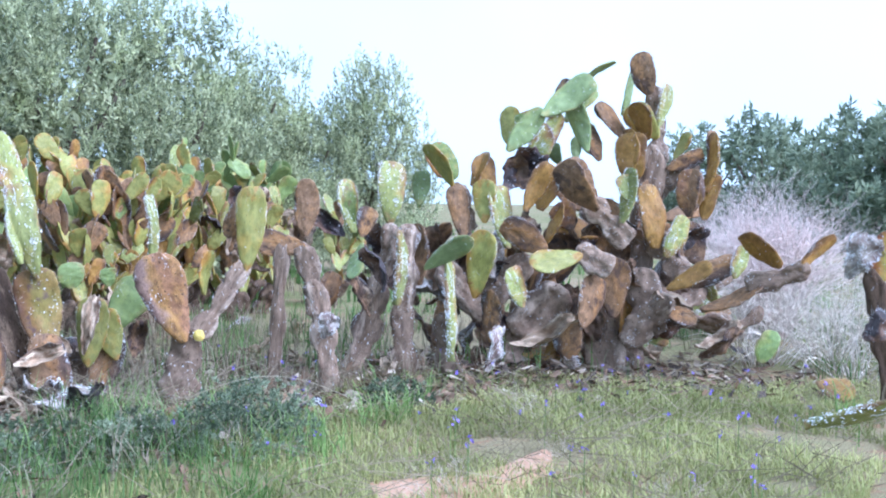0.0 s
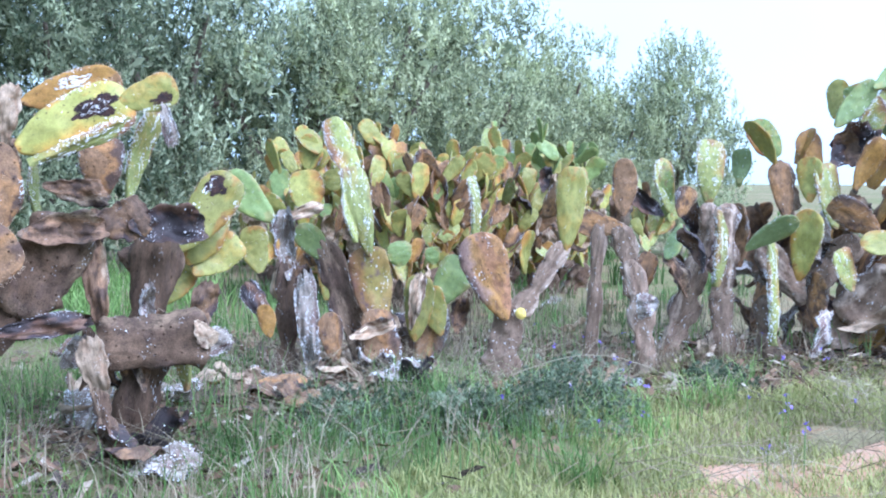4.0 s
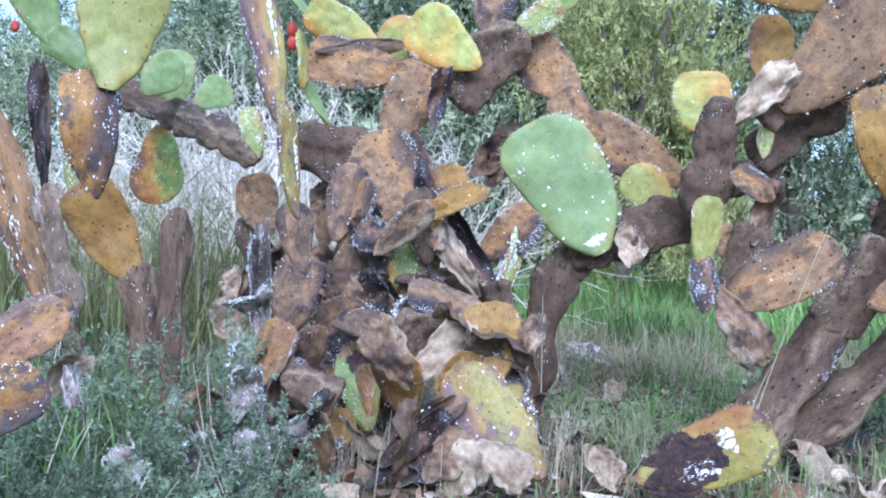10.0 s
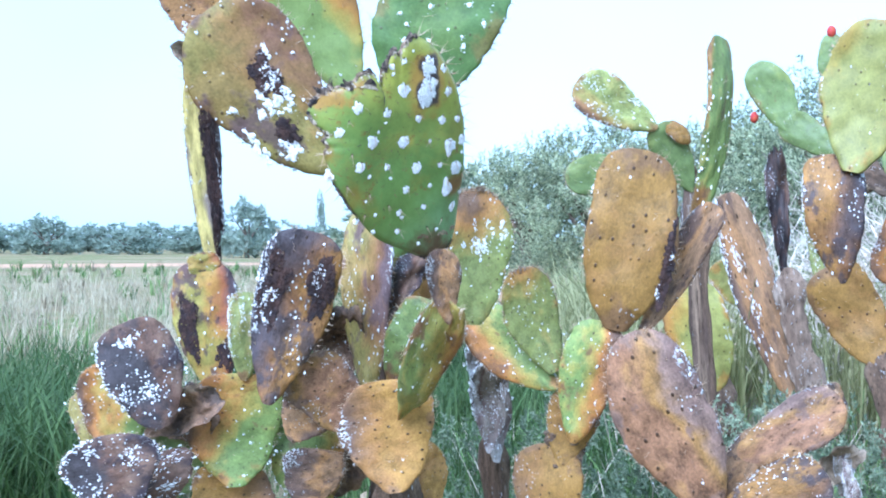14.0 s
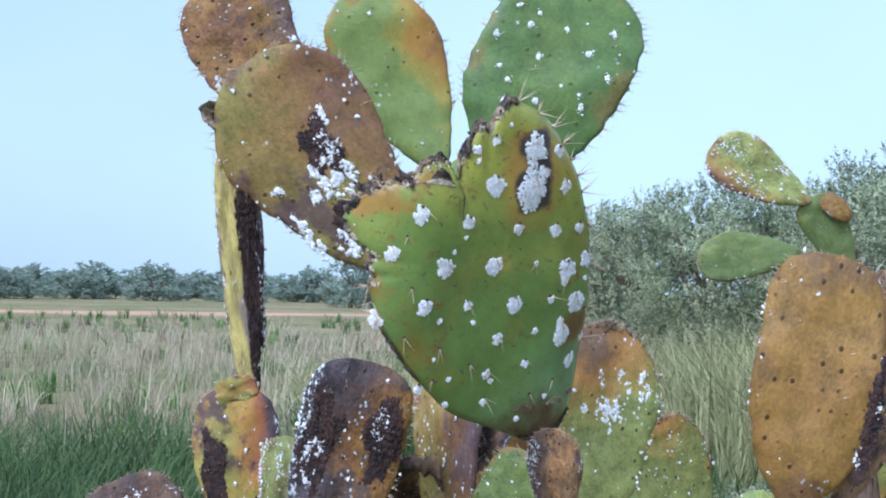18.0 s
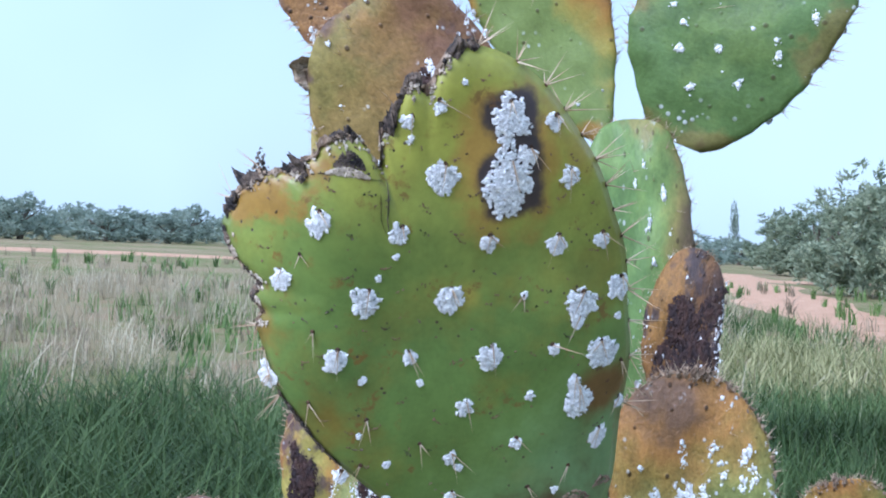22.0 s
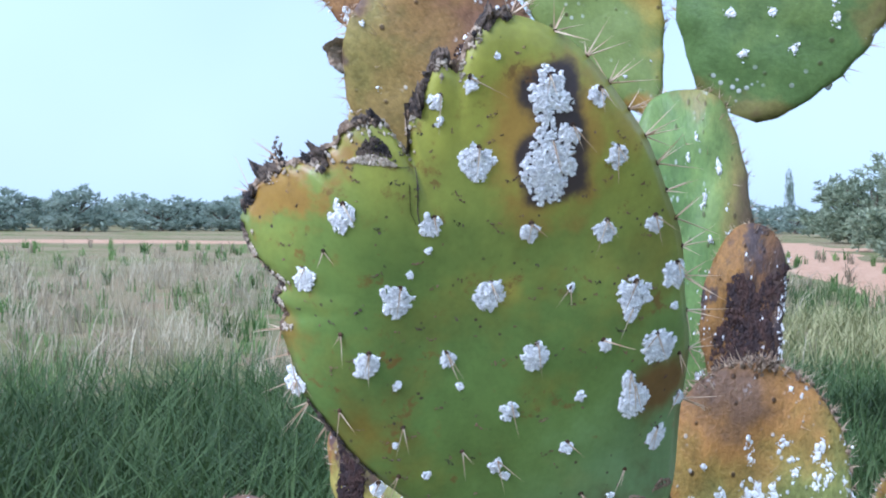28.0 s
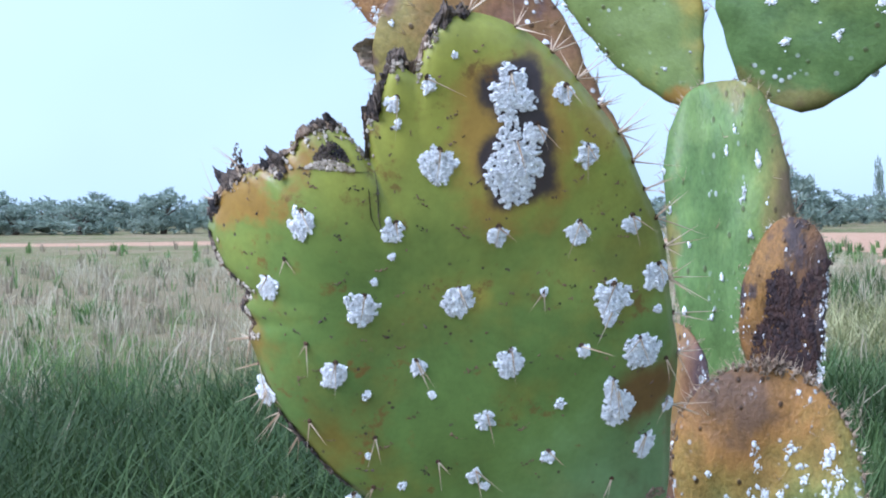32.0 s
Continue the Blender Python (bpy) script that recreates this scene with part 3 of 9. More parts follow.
def joint_mesh(name, seed, kind, nu=24, nv=14, links=1):
    """A flattened joint: base at the origin, tip at +z, width along x, thickness along y. A trunk is a row of links grown together."""
    r = random.Random(seed)
    o = Vector((r.uniform(0, 50), r.uniform(0, 50), r.uniform(0, 50)))
    bend, twist, skew = r.uniform(-0.03, 0.03), r.uniform(-0.25, 0.25), r.uniform(-0.02, 0.02)
    curl, arch = r.uniform(-5.5, 5.5), r.uniform(-0.25, 0.25)
    neck, crown, swell = r.uniform(0.50, 0.82), r.uniform(0.32, 0.46), r.uniform(0.1, 0.4)
    peak = max(((i / 100 + 0.03) ** neck) * (1 - i / 100) ** crown * (1 + swell * i / 100) for i in range(100))
    cuts = [(i + r.uniform(-0.1, 0.1)) / links for i in range(1, links)]
    sway = [r.uniform(-0.035, 0.035) for _ in range(links + 1)]
    verts, faces, ring = [], [], 2 * nv
    for i in range(nu + 1):
        u = i / nu
        u = 0.5 - 0.5 * math.cos(math.pi * u)
        if kind == "stem":
            ends = min(1, ((1 - u) / 0.12 + 0.01) ** 0.5) * min(1, (u / 0.08 + 0.25) ** 0.5)
            waist = 1.0
            for c in cuts:
                waist *= 1 - 0.34 * math.exp(-((u - c) * links / 0.17) ** 2)
            half = PW / 2 * ends * waist * (1.0 + 0.14 * math.sin(u * 7 * links / 2 + seed))
            thick = PT * 2.2 * ends * waist ** 0.7
        else:
            half = max(0.002, PW / 2 * (u + 0.03) ** neck * max(0.0, 1.0 - u) ** crown * (1.0 + swell * u) / peak)
            thick = PT * (0.62 + 0.5 * (1 - u)) * min(1, ((1 - u) / 0.10 + 0.01) ** 0.5) * (0.45 if kind == "dead" else 1.0)
        for j in range(ring):
            a = math.tau * j / ring
            x, y = math.cos(a), math.sin(a)
            y = math.copysign(abs(y) ** (0.8 if kind == "stem" else 0.62), y)
            p = Vector((x * half + skew * u, y * thick / 2, u * PL))
            p.x *= 1 + 0.20 * noise.noise(Vector((x, y * 0.3, p.z * 7)) + o)
            rimmed = abs(x) ** 6
            p.x += 0.005 * noise.noise(Vector((0, 0, p.z * 34)) + o) * x + 0.0022 * rimmed * x * max(0.0, math.sin(u * 60 + seed))
            p.y += bend * (math.sin(u * math.pi)) + twist * p.x * (u - 0.3) * 0.5
            p.y += 0.005 * noise.noise(p * 22 + o) + 0.010 * noise.noise(Vector((p.x, 0, p.z)) * 9 + o)
            if kind == "dead":
                p.y += 0.05 * noise.noise(p * 8 + o) + curl * p.x ** 2 + arch * (u - 0.4) ** 2 + 0.016 * noise.noise(p * 26 + o) + 0.006 * noise.noise(p * 70 + o)
                p.x *= 0.95 + 0.3 * noise.noise(Vector((o.x, p.z * 14, x)))
                p.z += (0.05 * noise.noise(Vector((p.x * 18, o.y, 3))) + 0.03 * noise.noise(Vector((p.x * 60, o.y, 8)))) * u
            if kind == "stem":
                k = u * links
                p.x += sway[int(min(k, links - 0.001))] * (1 - k % 1) + sway[min(links, int(k) + 1)] * (k % 1) if u < 1 else sway[links]
                p += Vector((noise.noise(p * 13 + o), noise.noise(p * 13 - o), 0)) * 0.022
                p += Vector((noise.noise(p * 34 + o), noise.noise(p * 34 - o) * 1.2, 0)) * 0.009
                p += Vector((x, y * 0.6, 0)) * 0.006 * noise.noise(p * 75 + o)
            verts.append(p)
    for i in range(nu):
        for j in range(ring):
            k = (j + 1) % ring
            faces.append((i * ring + j, i * ring + k, (i + 1) * ring + k, (i + 1) * ring + j))
    faces.append(tuple(reversed(range(ring))))
    faces.append(tuple(range(nu * ring, nu * ring + ring)))
    me = bpy.data.meshes.new(name)
    me.from_pydata(verts, [], faces)
    me.polygons.foreach_set("use_smooth", [True] * len(me.polygons))
    me.materials.append(BROWN)
    return me, verts, ring, nu


def flakes(r, v, f, q, s):
    """One small angular lump at q."""
    n0 = len(v)
    m = Euler((r.uniform(0, 3), r.uniform(0, 3), r.uniform(0, 3))).to_matrix()
    for d in (Vector((s * r.uniform(0.7, 1.4), 0, 0)), Vector((0, s * 0.8, 0)), Vector((0, 0, s * r.uniform(0.6, 1.2)))):
        d = m @ d
        v += [q + d, q - d]
    for a in (0, 1):
        for b in (2, 3):
            for e in (4, 5):
                f.append((n0 + a, n0 + b, n0 + e))


def heap(r, v, f, c, out, h):
    """One waxy clump: a low bumpy dome with loose flakes round it."""
    n0 = len(v)
    v.append(c + out * h * 0.5)
    for i in range(7):
        a = i * math.tau / 7
        d = Vector((math.cos(a), 0, math.sin(a))) * h * r.uniform(0.45, 1.1)
        v.append(c + d * 0.62 + out * h * r.uniform(0.15, 0.5))
        v.append(c + d - out * h * 0.12)
    for i in range(7):
        q = (i + 1) % 7
        f += [(n0, n0 + 1 + 2 * i, n0 + 1 + 2 * q), (n0 + 1 + 2 * i, n0 + 2 + 2 * i, n0 + 2 + 2 * q, n0 + 1 + 2 * q)]
    for _ in range(r.randrange(2, 5)):
        flakes(r, v, f, c + Vector((r.gauss(0, 0.7), 0, r.gauss(0, 0.7))) * h + out * h * 0.1, h * r.uniform(0.18, 0.4))


def crumbs(seed, verts, ring, nu, keep, size, patches, streak=0):
    """Cochineal wax: clumps at the areoles of both faces of a joint, dense mats in places, a crust along one edge."""
    r = random.Random(seed)
    v, f = [], []
    for side in (1, -1):
        face = [verts[i * ring + j] for i in range(1, nu) for j in range(ring) if (0 <= j <= ring / 2) == (side > 0)]
        pts = [(gx_ * 0.043 + (gz_ % 2) * 0.0215 + r.gauss(0, 0.005), gz_ * 0.034 + r.gauss(0, 0.005), size * r.choice((0.5, 0.7, 1.0, 1.2)))
               for gz_ in range(1, 11) for gx_ in range(-4, 4) if r.random() < keep]
        for _ in range(patches):
            cx, cz, sx, sz = r.uniform(-0.08, 0.08), r.uniform(0.08, 0.32), r.uniform(0.008, 0.02), r.uniform(0.012, 0.035)
            pts += [(cx + r.gauss(0, sx), cz + r.gauss(0, sz), size * r.uniform(0.4, 0.9)) for _ in range(34)]
        for x, z, h in pts:
            c = min(face, key=lambda p: (p.x - x) ** 2 + (p.z - z) ** 2)
            if (c.x - x) ** 2 + (c.z - z) ** 2 < 0.016 ** 2:
                heap(r, v, f, Vector((x, c.y, z)), Vector((0, side, 0)), h)
    lo = r.uniform(0.15, 0.45)
    for _ in range(streak):
        i = int(nu * (lo + r.random() * 0.5))
        c = verts[i * ring + (0 if seed % 2 else ring // 2)]
        s = 1 if seed % 2 else -1
        flakes(r, v, f, c + Vector((-s * abs(r.gauss(0, 0.009)) + s * 0.002, r.gauss(0, 0.008), r.gauss(0, 0.007))), r.uniform(0.002, 0.005))
    me = bpy.data.meshes.new("cochineal")
    me.from_pydata(v, [], f)
    me.materials.append(WAX)
    return me


def spine_mesh(seed, verts, ring, nu, count):
    r = random.Random(seed)
    v, f = [], []
    for k in range(count):
        i = r.randrange(nu // 3, nu)
        j = r.choice((0, ring // 2)) if k % 3 else r.randrange(ring)
        c = verts[i * ring + j]
        out = Vector((math.cos(math.tau * j / ring), math.sin(math.tau * j / ring) * 0.8, 0.35))
        for _ in range(2):
            d = (out + Vector((r.gauss(0, 0.4), r.gauss(0, 0.4), r.gauss(0, 0.4)))).normalized() * r.uniform(0.010, 0.024)
            s = d.orthogonal().normalized() * 0.0005
            t = d.cross(s).normalized() * 0.0005
            n0 = len(v)
            v += [c + s, c - s * 0.5 + t, c - s * 0.5 - t, c + d]
            f += [(n0, n0 + 1, n0 + 3), (n0 + 1, n0 + 2, n0 + 3), (n0 + 2, n0, n0 + 3)]
    me = bpy.data.meshes.new("spine_fringe")
    me.from_pydata(v, [], f)
    me.materials.append(SPINE)
    return me


MODELS = {}
for kind, count, links in (("pad", 12, 1), ("stem1", 4, 1), ("stem2", 5, 2), ("stem3", 4, 3), ("dead", 14, 1)):
    MODELS[kind] = []
    for s in range(count):
        form = kind.rstrip("123")
        me, vs, rg, nu_ = joint_mesh("trunk" if form == "stem" else "pad", s * 17 + 3 + links, form, {"pad": 46, "dead": 36}.get(form, 22 * links), {"pad": 18, "dead": 18}.get(form, 15), links)
        MODELS[kind].append((me, crumbs(s + 5, vs, rg, nu_, 0.32, 0.0048, 0, 40 if s % 2 else 0), crumbs(s + 9, vs, rg, nu_, 0.6, 0.0062, 3, 170), crumbs(s + 31, vs, rg, nu_, 0.07, 0.0036, 0, 14 if s % 2 else 0), spine_mesh(s, vs, rg, nu_, 110)))
LOOKS = {"g": (GREEN, "pad", 3), "y": (YELLOW, "pad", 3), "o": (OCHRE, "pad", 3), "b": (BROWN, "pad", 3), "k": (BARK, "stem", 0), "K": (HAZE_GREY_BARK, "stem", 1), "d": (DARK, "dead", 1), "D": (DARK, "pad", 2), "r": (RUST, "pad", 1), "q": (MIXED, "pad", 1), "v": (OLIVE_RUST, "pad", 1), "m": (MOTTLED, "pad", 1), "z": (STRIPED, "pad", 1), "e": (TERRA, "pad", 3),
         "c": (CREAM, "dead", 0), "h": (HUSK, "dead", 0), "n": (SHADE_BROWN, "dead", 0), "s": (SPOTTED, "pad", 2), "w": (CRUST, "dead", 2), "B": (BANDED, "pad", 1), "W": (BROWN, "pad", 2), "X": (MOTTLED, "pad", 3), "O": (TOPPED, "pad", 1), "p": (PALE, "pad", 1), "G": (DEEP, "pad", 1), "u": (MIXED, "pad", 3), "S": (SHADE_BROWN, "pad", 3), "H": (HUSK, "pad", 3)}
PART_LABEL = {"g": "green living pad", "y": "yellowing pad with rusty edges", "o": "ochre dried-out pad with dark areoles", "b": "brown shrivelled pad",
              "k": "corky grey-brown trunk joint", "K": "grey-brown trunk joint with wax dots, paled for haze", "d": "black rotten pad", "D": "black pad dotted with white cochineal", "r": "rust-striped dying pad with white wax", "q": "green pad turning orange",
              "z": "half yellow, half grey-brown dried pad", "v": "olive pad rusting along one side", "m": "yellow pad with black decayed patches", "e": "terracotta dried pad with greyish rim", "c": "cream papery dead pad", "h": "brown collapsed pad husk", "n": "dark brown rotten pad", "s": "pad crusted with white cochineal", "w": "dead pad covered with white wax", "B": "green pad with an orange side", "W": "brown pad crusted with wax", "X": "orange pad with a black middle", "O": "green pad with a rusty orange top", "p": "pale glaucous green pad with white specks", "G": "deep green pad dotted with wax", "u": "green pad turning orange", "S": "dried brown pad, darkened to paint in crevice shade", "H": "brown withered pad with tan patches"}
joints = [0]
FALLEN_AT = []


def fit_joint(ob, base, tip, width, normal, thick):
    """Lay a model joint from base to tip, its flat face along normal."""
    b, t, n = Vector(base), Vector(tip), Vector(normal)
    if n.length < 0.01:
        n = Vector((0, 0, 1))
    z = (t - b).normalized()
    n = (n - z * n.dot(z)).normalized()
    x = n.cross(z)
    m = Matrix((x, n, z)).transposed().to_4x4()
    ob.matrix_basis = Matrix.Translation(b) @ m @ Matrix.Diagonal((width / PW * 1.02, thick, (t - b).length / PL * 1.06, 1))
    return ob


def make_joint(look_code, base, tip, width, normal, parent=None, name=None, bare=False, flip=None):
    mat, kind, wax = LOOKS[look_code]
    joints[0] += 1
    k = joints[0]
    length = (Vector(tip) - Vector(base)).length
    form = kind
    if kind == "stem":
        kind = "stem3" if length > 3.4 * width else "stem2" if length > 1.9 * width else "stem1"
    me, light, heavy, sparse, spines = MODELS[kind][(k * 7) % len(MODELS[kind])]
    ob = new(name or ("trunk" if form == "stem" else "pad"), me)
    ob.material_slots[0].link = "OBJECT"
    ob.material_slots[0].material = mat
    thick = min(1.6, max(0.2 if form == "dead" else 0.55, length / PL)) if form != "stem" else max(0.5, width / PW * 1.25)
    fit_joint(ob, base, tip, width, normal, thick)
    if k % 2 if flip is None else flip:
        ob.matrix_basis = ob.matrix_basis @ Matrix.Diagonal((-1, -1, 1, 1))
    if parent is not None:
        ob.parent = parent
        ob.matrix_parent_inverse = Matrix.Translation(-parent.location)
        tagged(ob, PART_LABEL[look_code])
    if wax and not bare:
        c = new("cochineal", {1: light, 2: heavy, 3: sparse}[wax])
        c.parent = ob
        c["kind"] = "stuff"
    if kind == "pad" and not bare:
        s = new("spine_fringe", spines)
        s.parent = ob
        s["kind"] = "stuff"
    return ob


def fallen_pad(look_code, base, tip, width, normal, flip=None, patch=(), rot=()):
    """A dropped joint that lies or leans in the litter."""
    ob = make_joint(look_code, base, tip, width, normal, name="fallen_pad", flip=flip)
    dressed(ob, normal, patch, rot)
    FALLEN_AT.append(((base[0] + tip[0]) / 2, (base[1] + tip[1]) / 2))
    return tagged(ob, "fallen " + PART_LABEL[look_code] + " in the litter", "cactus pad", "fallen pads")


def lying_pad(look_code, x, y, size):
    """A dropped joint flat on the ground."""
    r = random.Random(int(x * 1000 + y * 77))
    a = r.uniform(0, math.tau)
    d = Vector((math.cos(a), math.sin(a), r.uniform(0.0, 0.35))) * size / 2
    c = Vector((x, y, float(rise(x, y)) + 0.075))
    return fallen_pad(look_code, c - d, c + d, size * r.uniform(0.5, 0.75), (r.uniform(-0.5, 0.5), r.uniform(-0.5, 0.5), 1))


def cactus(name, at):
    e = new("prickly_pear")
    e.location = (at[0], at[1], 0)
    return tagged(e, CACTI[name], "cactus", "prickly pear stand")


def joint(plant, look_code, base, tip, width, normal, flip=None, patch=(), rot=()):
    return dressed(make_joint(look_code, base, tip, width, normal, plant, flip=flip), normal, patch, rot)


def dressed(ob, normal, patch, rot):
    """Lay crusts of rot and mats of wax on the side of a joint that looks along normal."""
    side = -1 if ob.matrix_basis.to_3x3().col[1].dot(Vector(normal)) < 0 else 1
    for spot in rot:
        wax_mat(ob, side, *spot, ROT, "rot_crust", 0.45)
    for spot in patch:
        wax_mat(ob, side, *spot)
    return ob


def wax_mat(ob, side, x, z, sx, sz, material=None, name="cochineal_mat", low=1.0):
    """A thick ragged mat of white wax on one face of a joint; x runs to the right seen from that face."""
    r = random.Random(int(x * 997 + z * 7919 + sx * 1e5))
    v, f = [], []
    size = ob.matrix_basis.to_scale()
    face = [w.co for w in ob.data.vertices if w.normal.y * side > 0.3]
    for _ in range(int(sx * sz * 230000 * size.x * size.z)):
        a, d = r.uniform(0, math.tau), r.random() ** 0.6
        d *= 0.75 + 0.6 * noise.noise((math.cos(a) * 1.6 + x * 9, math.sin(a) * 1.6 + z * 9, 3))
        px, pz = -(x + math.cos(a) * d * sx) * side, z + math.sin(a) * d * sz
        if low == 1.0 and noise.noise((px * 70, pz * 70, 6)) < -0.06:
            continue
        c = min(face, key=lambda p: (p.x - px) ** 2 + (p.z - pz) ** 2)
        if (c.x - px) ** 2 + (c.z - pz) ** 2 < 0.02 ** 2:
            heap(r, v, f, Vector((px, c.y, pz)), Vector((0, side * low, 0)), r.uniform(0.0020, 0.0050) / low ** 0.7)
    me = bpy.data.meshes.new(name)
    me.from_pydata(v, [], f)
    me.materials.append(material or WAX)
    m = new(name, me)
    m.parent = ob
    m["kind"] = "stuff"


def rim_crust(ob, low=0.62):
    """A brown scabby crust with short spines round the top edge of a joint."""
    r = random.Random(77)
    top = [w.co for w in ob.data.vertices if w.co.z > low * PL and abs(w.normal.y) < 0.45]
    v, f, vs, fs = [], [], [], []
    for _ in range(520):
        c = r.choice(top) + Vector((r.gauss(0, 0.003), r.gauss(0, 0.007), r.gauss(-0.002, 0.004)))
        flakes(r, v, f, c, r.uniform(0.0012, 0.0042))
    for _ in range(70):
        c = r.choice(top)
        d = Vector((c.x * 5 + r.gauss(0, 0.6), r.gauss(0, 0.7), 0.7 + r.gauss(0, 0.4))).normalized() * r.uniform(0.012, 0.03)
        n0 = len(vs)
        x = d.orthogonal().normalized() * 0.0006
        y = d.cross(x).normalized() * 0.0006
        vs += [c + x, c - x * 0.5 + y, c - x * 0.5 - y, c + d]
        fs += [(n0, n0 + 1, n0 + 3), (n0 + 1, n0 + 2, n0 + 3), (n0 + 2, n0, n0 + 3)]
    for name, vv, ff, mat_ in (("rim_crust", v, f, TAN_LIP), ("rim_spines", vs, fs, SPINE)):
        me = bpy.data.meshes.new(name)
        me.from_pydata(vv, [], ff)
        me.materials.append(mat_)
        m = new(name, me)
        m.parent = ob
        m["kind"] = "stuff"


CACTI = {
    "big_cactus": "large half-dead prickly pear with brown and yellow pads",
    "brown_cactus": "small prickly pear with a rust-brown main pad",
    "row_cactus": "withered thin prickly pear with brown stems",
    "spotted_cactus": "yellow-green prickly pear speckled with white cochineal wax",
    "leaning_cactus": "prickly pear leaning on a thick corky trunk",
    "forked_cactus": "dying prickly pear with ochre pads and forked trunk",
    "arching_cactus": "prickly pear with arching trunk and one fresh green pad",
    "tangled_cactus": "tall tangled prickly pear of dead brown pads",
    "orange_cactus": "prickly pear with dried orange pads dotted with areoles",
    "slender_cactus": "slender prickly pear with spotted green pads",
    "tall_yellow_cactus": "tall prickly pear with yellow pads on a brown stem",
    "edge_cactus": "small cactus crusted white beside the brambles",
    "cochineal_cactus": "prickly pear infested with white cochineal insects",
}
plant = cactus("big_cactus", (-0.22, 7.95, -0.13))
joint(plant, "K", (1.236, 8.355, -0.050), (1.302, 8.383, 0.638), 0.266, (-0.15, -0.99, 0.05))
joint(plant, "K", (1.419, 8.555, -0.050), (1.486, 8.592, 0.860), 0.245, (-0.17, -0.98, 0.05))
joint(plant, "b", (1.461, 8.492, 0.864), (1.519, 8.413, 1.388), 0.246, (0.61, -0.77, -0.18))
joint(plant, "o", (1.344, 8.312, 1.384), (1.339, 8.328, 1.761), 0.226, (-0.89, -0.46, 0.01))
joint(plant, "o", (1.479, 8.325, 1.702), (1.384, 8.235, 1.950), 0.202, (-0.70, -0.54, -0.46))
joint(plant, "b", (1.526, 8.539, 2.050), (1.438, 8.551, 2.343), 0.186, (-0.45, -0.89, -0.10))
joint(plant, "p", (1.347, 8.633, 1.899), (1.414, 8.646, 2.219), 0.170, (0.91, -0.39, -0.17))
joint(plant, "s", (1.585, 8.528, 1.769), (1.668, 8.541, 2.107), 0.177, (0.81, -0.56, -0.18))
joint(plant, "K", (1.614, 8.718, 1.524), (1.586, 8.641, 2.095), 0.157, (-0.18, -0.97, -0.14))
joint(plant, "b", (1.347, 8.427, 1.739), (1.127, 8.436, 1.955), 0.176, (0.49, -0.69, 0.53))
joint(plant, "s", (0.603, 8.320, 1.557), (0.844, 8.332, 1.856), 0.192, (0.48, -0.80, -0.36))
joint(plant, "p", (0.696, 8.232, 1.855), (1.045, 8.242, 2.119), 0.201, (-0.09, -0.98, 0.15))
joint(plant, "p", (0.888, 8.431, 1.835), (1.092, 8.440, 2.067), 0.168, (-0.39, -0.84, 0.38))
joint(plant, "p", (0.996, 8.342, 2.105), (1.209, 8.247, 2.244), 0.163, (0.46, -0.22, -0.86))
joint(plant, "b", (0.834, 8.536, 1.947), (0.894, 8.544, 2.149), 0.163, (-0.84, -0.47, 0.27))
joint(plant, "p", (0.457, 8.222, 1.599), (0.691, 8.233, 1.891), 0.172, (0.25, -0.95, -0.17))
joint(plant, "y", (0.472, 8.525, 1.668), (0.498, 8.535, 1.933), 0.147, (-0.34, -0.94, 0.07))
joint(plant, "d", (0.434, 8.311, 1.329), (0.655, 8.322, 1.607), 0.255, (0.22, -0.97, -0.13))
joint(plant, "o", (0.207, 8.312, 1.346), (0.306, 8.321, 1.585), 0.167, (-0.81, -0.48, 0.35))
joint(plant, "y", (0.302, 8.201, 1.082), (0.298, 8.213, 1.378), 0.172, (-0.39, -0.92, 0.03))
joint(plant, "y", (0.071, 8.212, 1.350), (-0.122, 8.123, 1.618), 0.208, (-0.63, -0.47, -0.61))
joint(plant, "p", (-0.182, 8.405, 1.183), (-0.137, 8.416, 1.446), 0.153, (-0.79, -0.59, 0.16))
joint(plant, "K", (0.200, 8.298, 1.017), (0.096, 8.312, 1.352), 0.131, (-0.03, -1.00, 0.03))
joint(plant, "o", (0.578, 8.104, 1.172), (0.749, 8.117, 1.495), 0.168, (0.36, -0.92, -0.15))
joint(plant, "b", (1.081, 8.004, 1.181), (0.843, 8.017, 1.501), 0.262, (-0.57, -0.72, -0.40))
joint(plant, "K", (1.319, 8.194, 0.936), (1.018, 8.106, 1.227), 0.174, (0.08, -0.97, -0.21))
joint(plant, "b", (0.735, 8.093, 0.894), (0.434, 8.000, 1.076), 0.205, (0.03, -0.91, -0.42))
joint(plant, "o", (0.739, 8.195, 0.939), (0.844, 8.206, 1.224), 0.172, (-0.85, -0.41, 0.33))
joint(plant, "y", (0.967, 7.892, 0.875), (0.620, 7.790, 0.820), 0.168, (0.16, -0.84, 0.52))
joint(plant, "K", (1.198, 7.988, 0.783), (0.947, 7.993, 0.902), 0.158, (-0.02, -1.00, -0.01))
joint(plant, "s", (0.566, 7.878, 0.513), (0.474, 7.788, 0.772), 0.155, (0.55, -0.83, -0.09))
joint(plant, "y", (0.232, 7.980, 0.562), (0.300, 7.898, 1.009), 0.212, (-0.46, -0.88, -0.09))
joint(plant, "p", (-0.118, 7.888, 0.772), (0.179, 7.696, 0.978), 0.163, (-0.13, -0.81, -0.57))
joint(plant, "K", (-0.224, 7.952, -0.129), (-0.262, 7.977, 0.483), 0.184, (0.04, -1.00, 0.04))
joint(plant, "K", (-0.261, 7.975, 0.424), (-0.243, 7.999, 1.037), 0.165, (0.03, -1.00, 0.04))
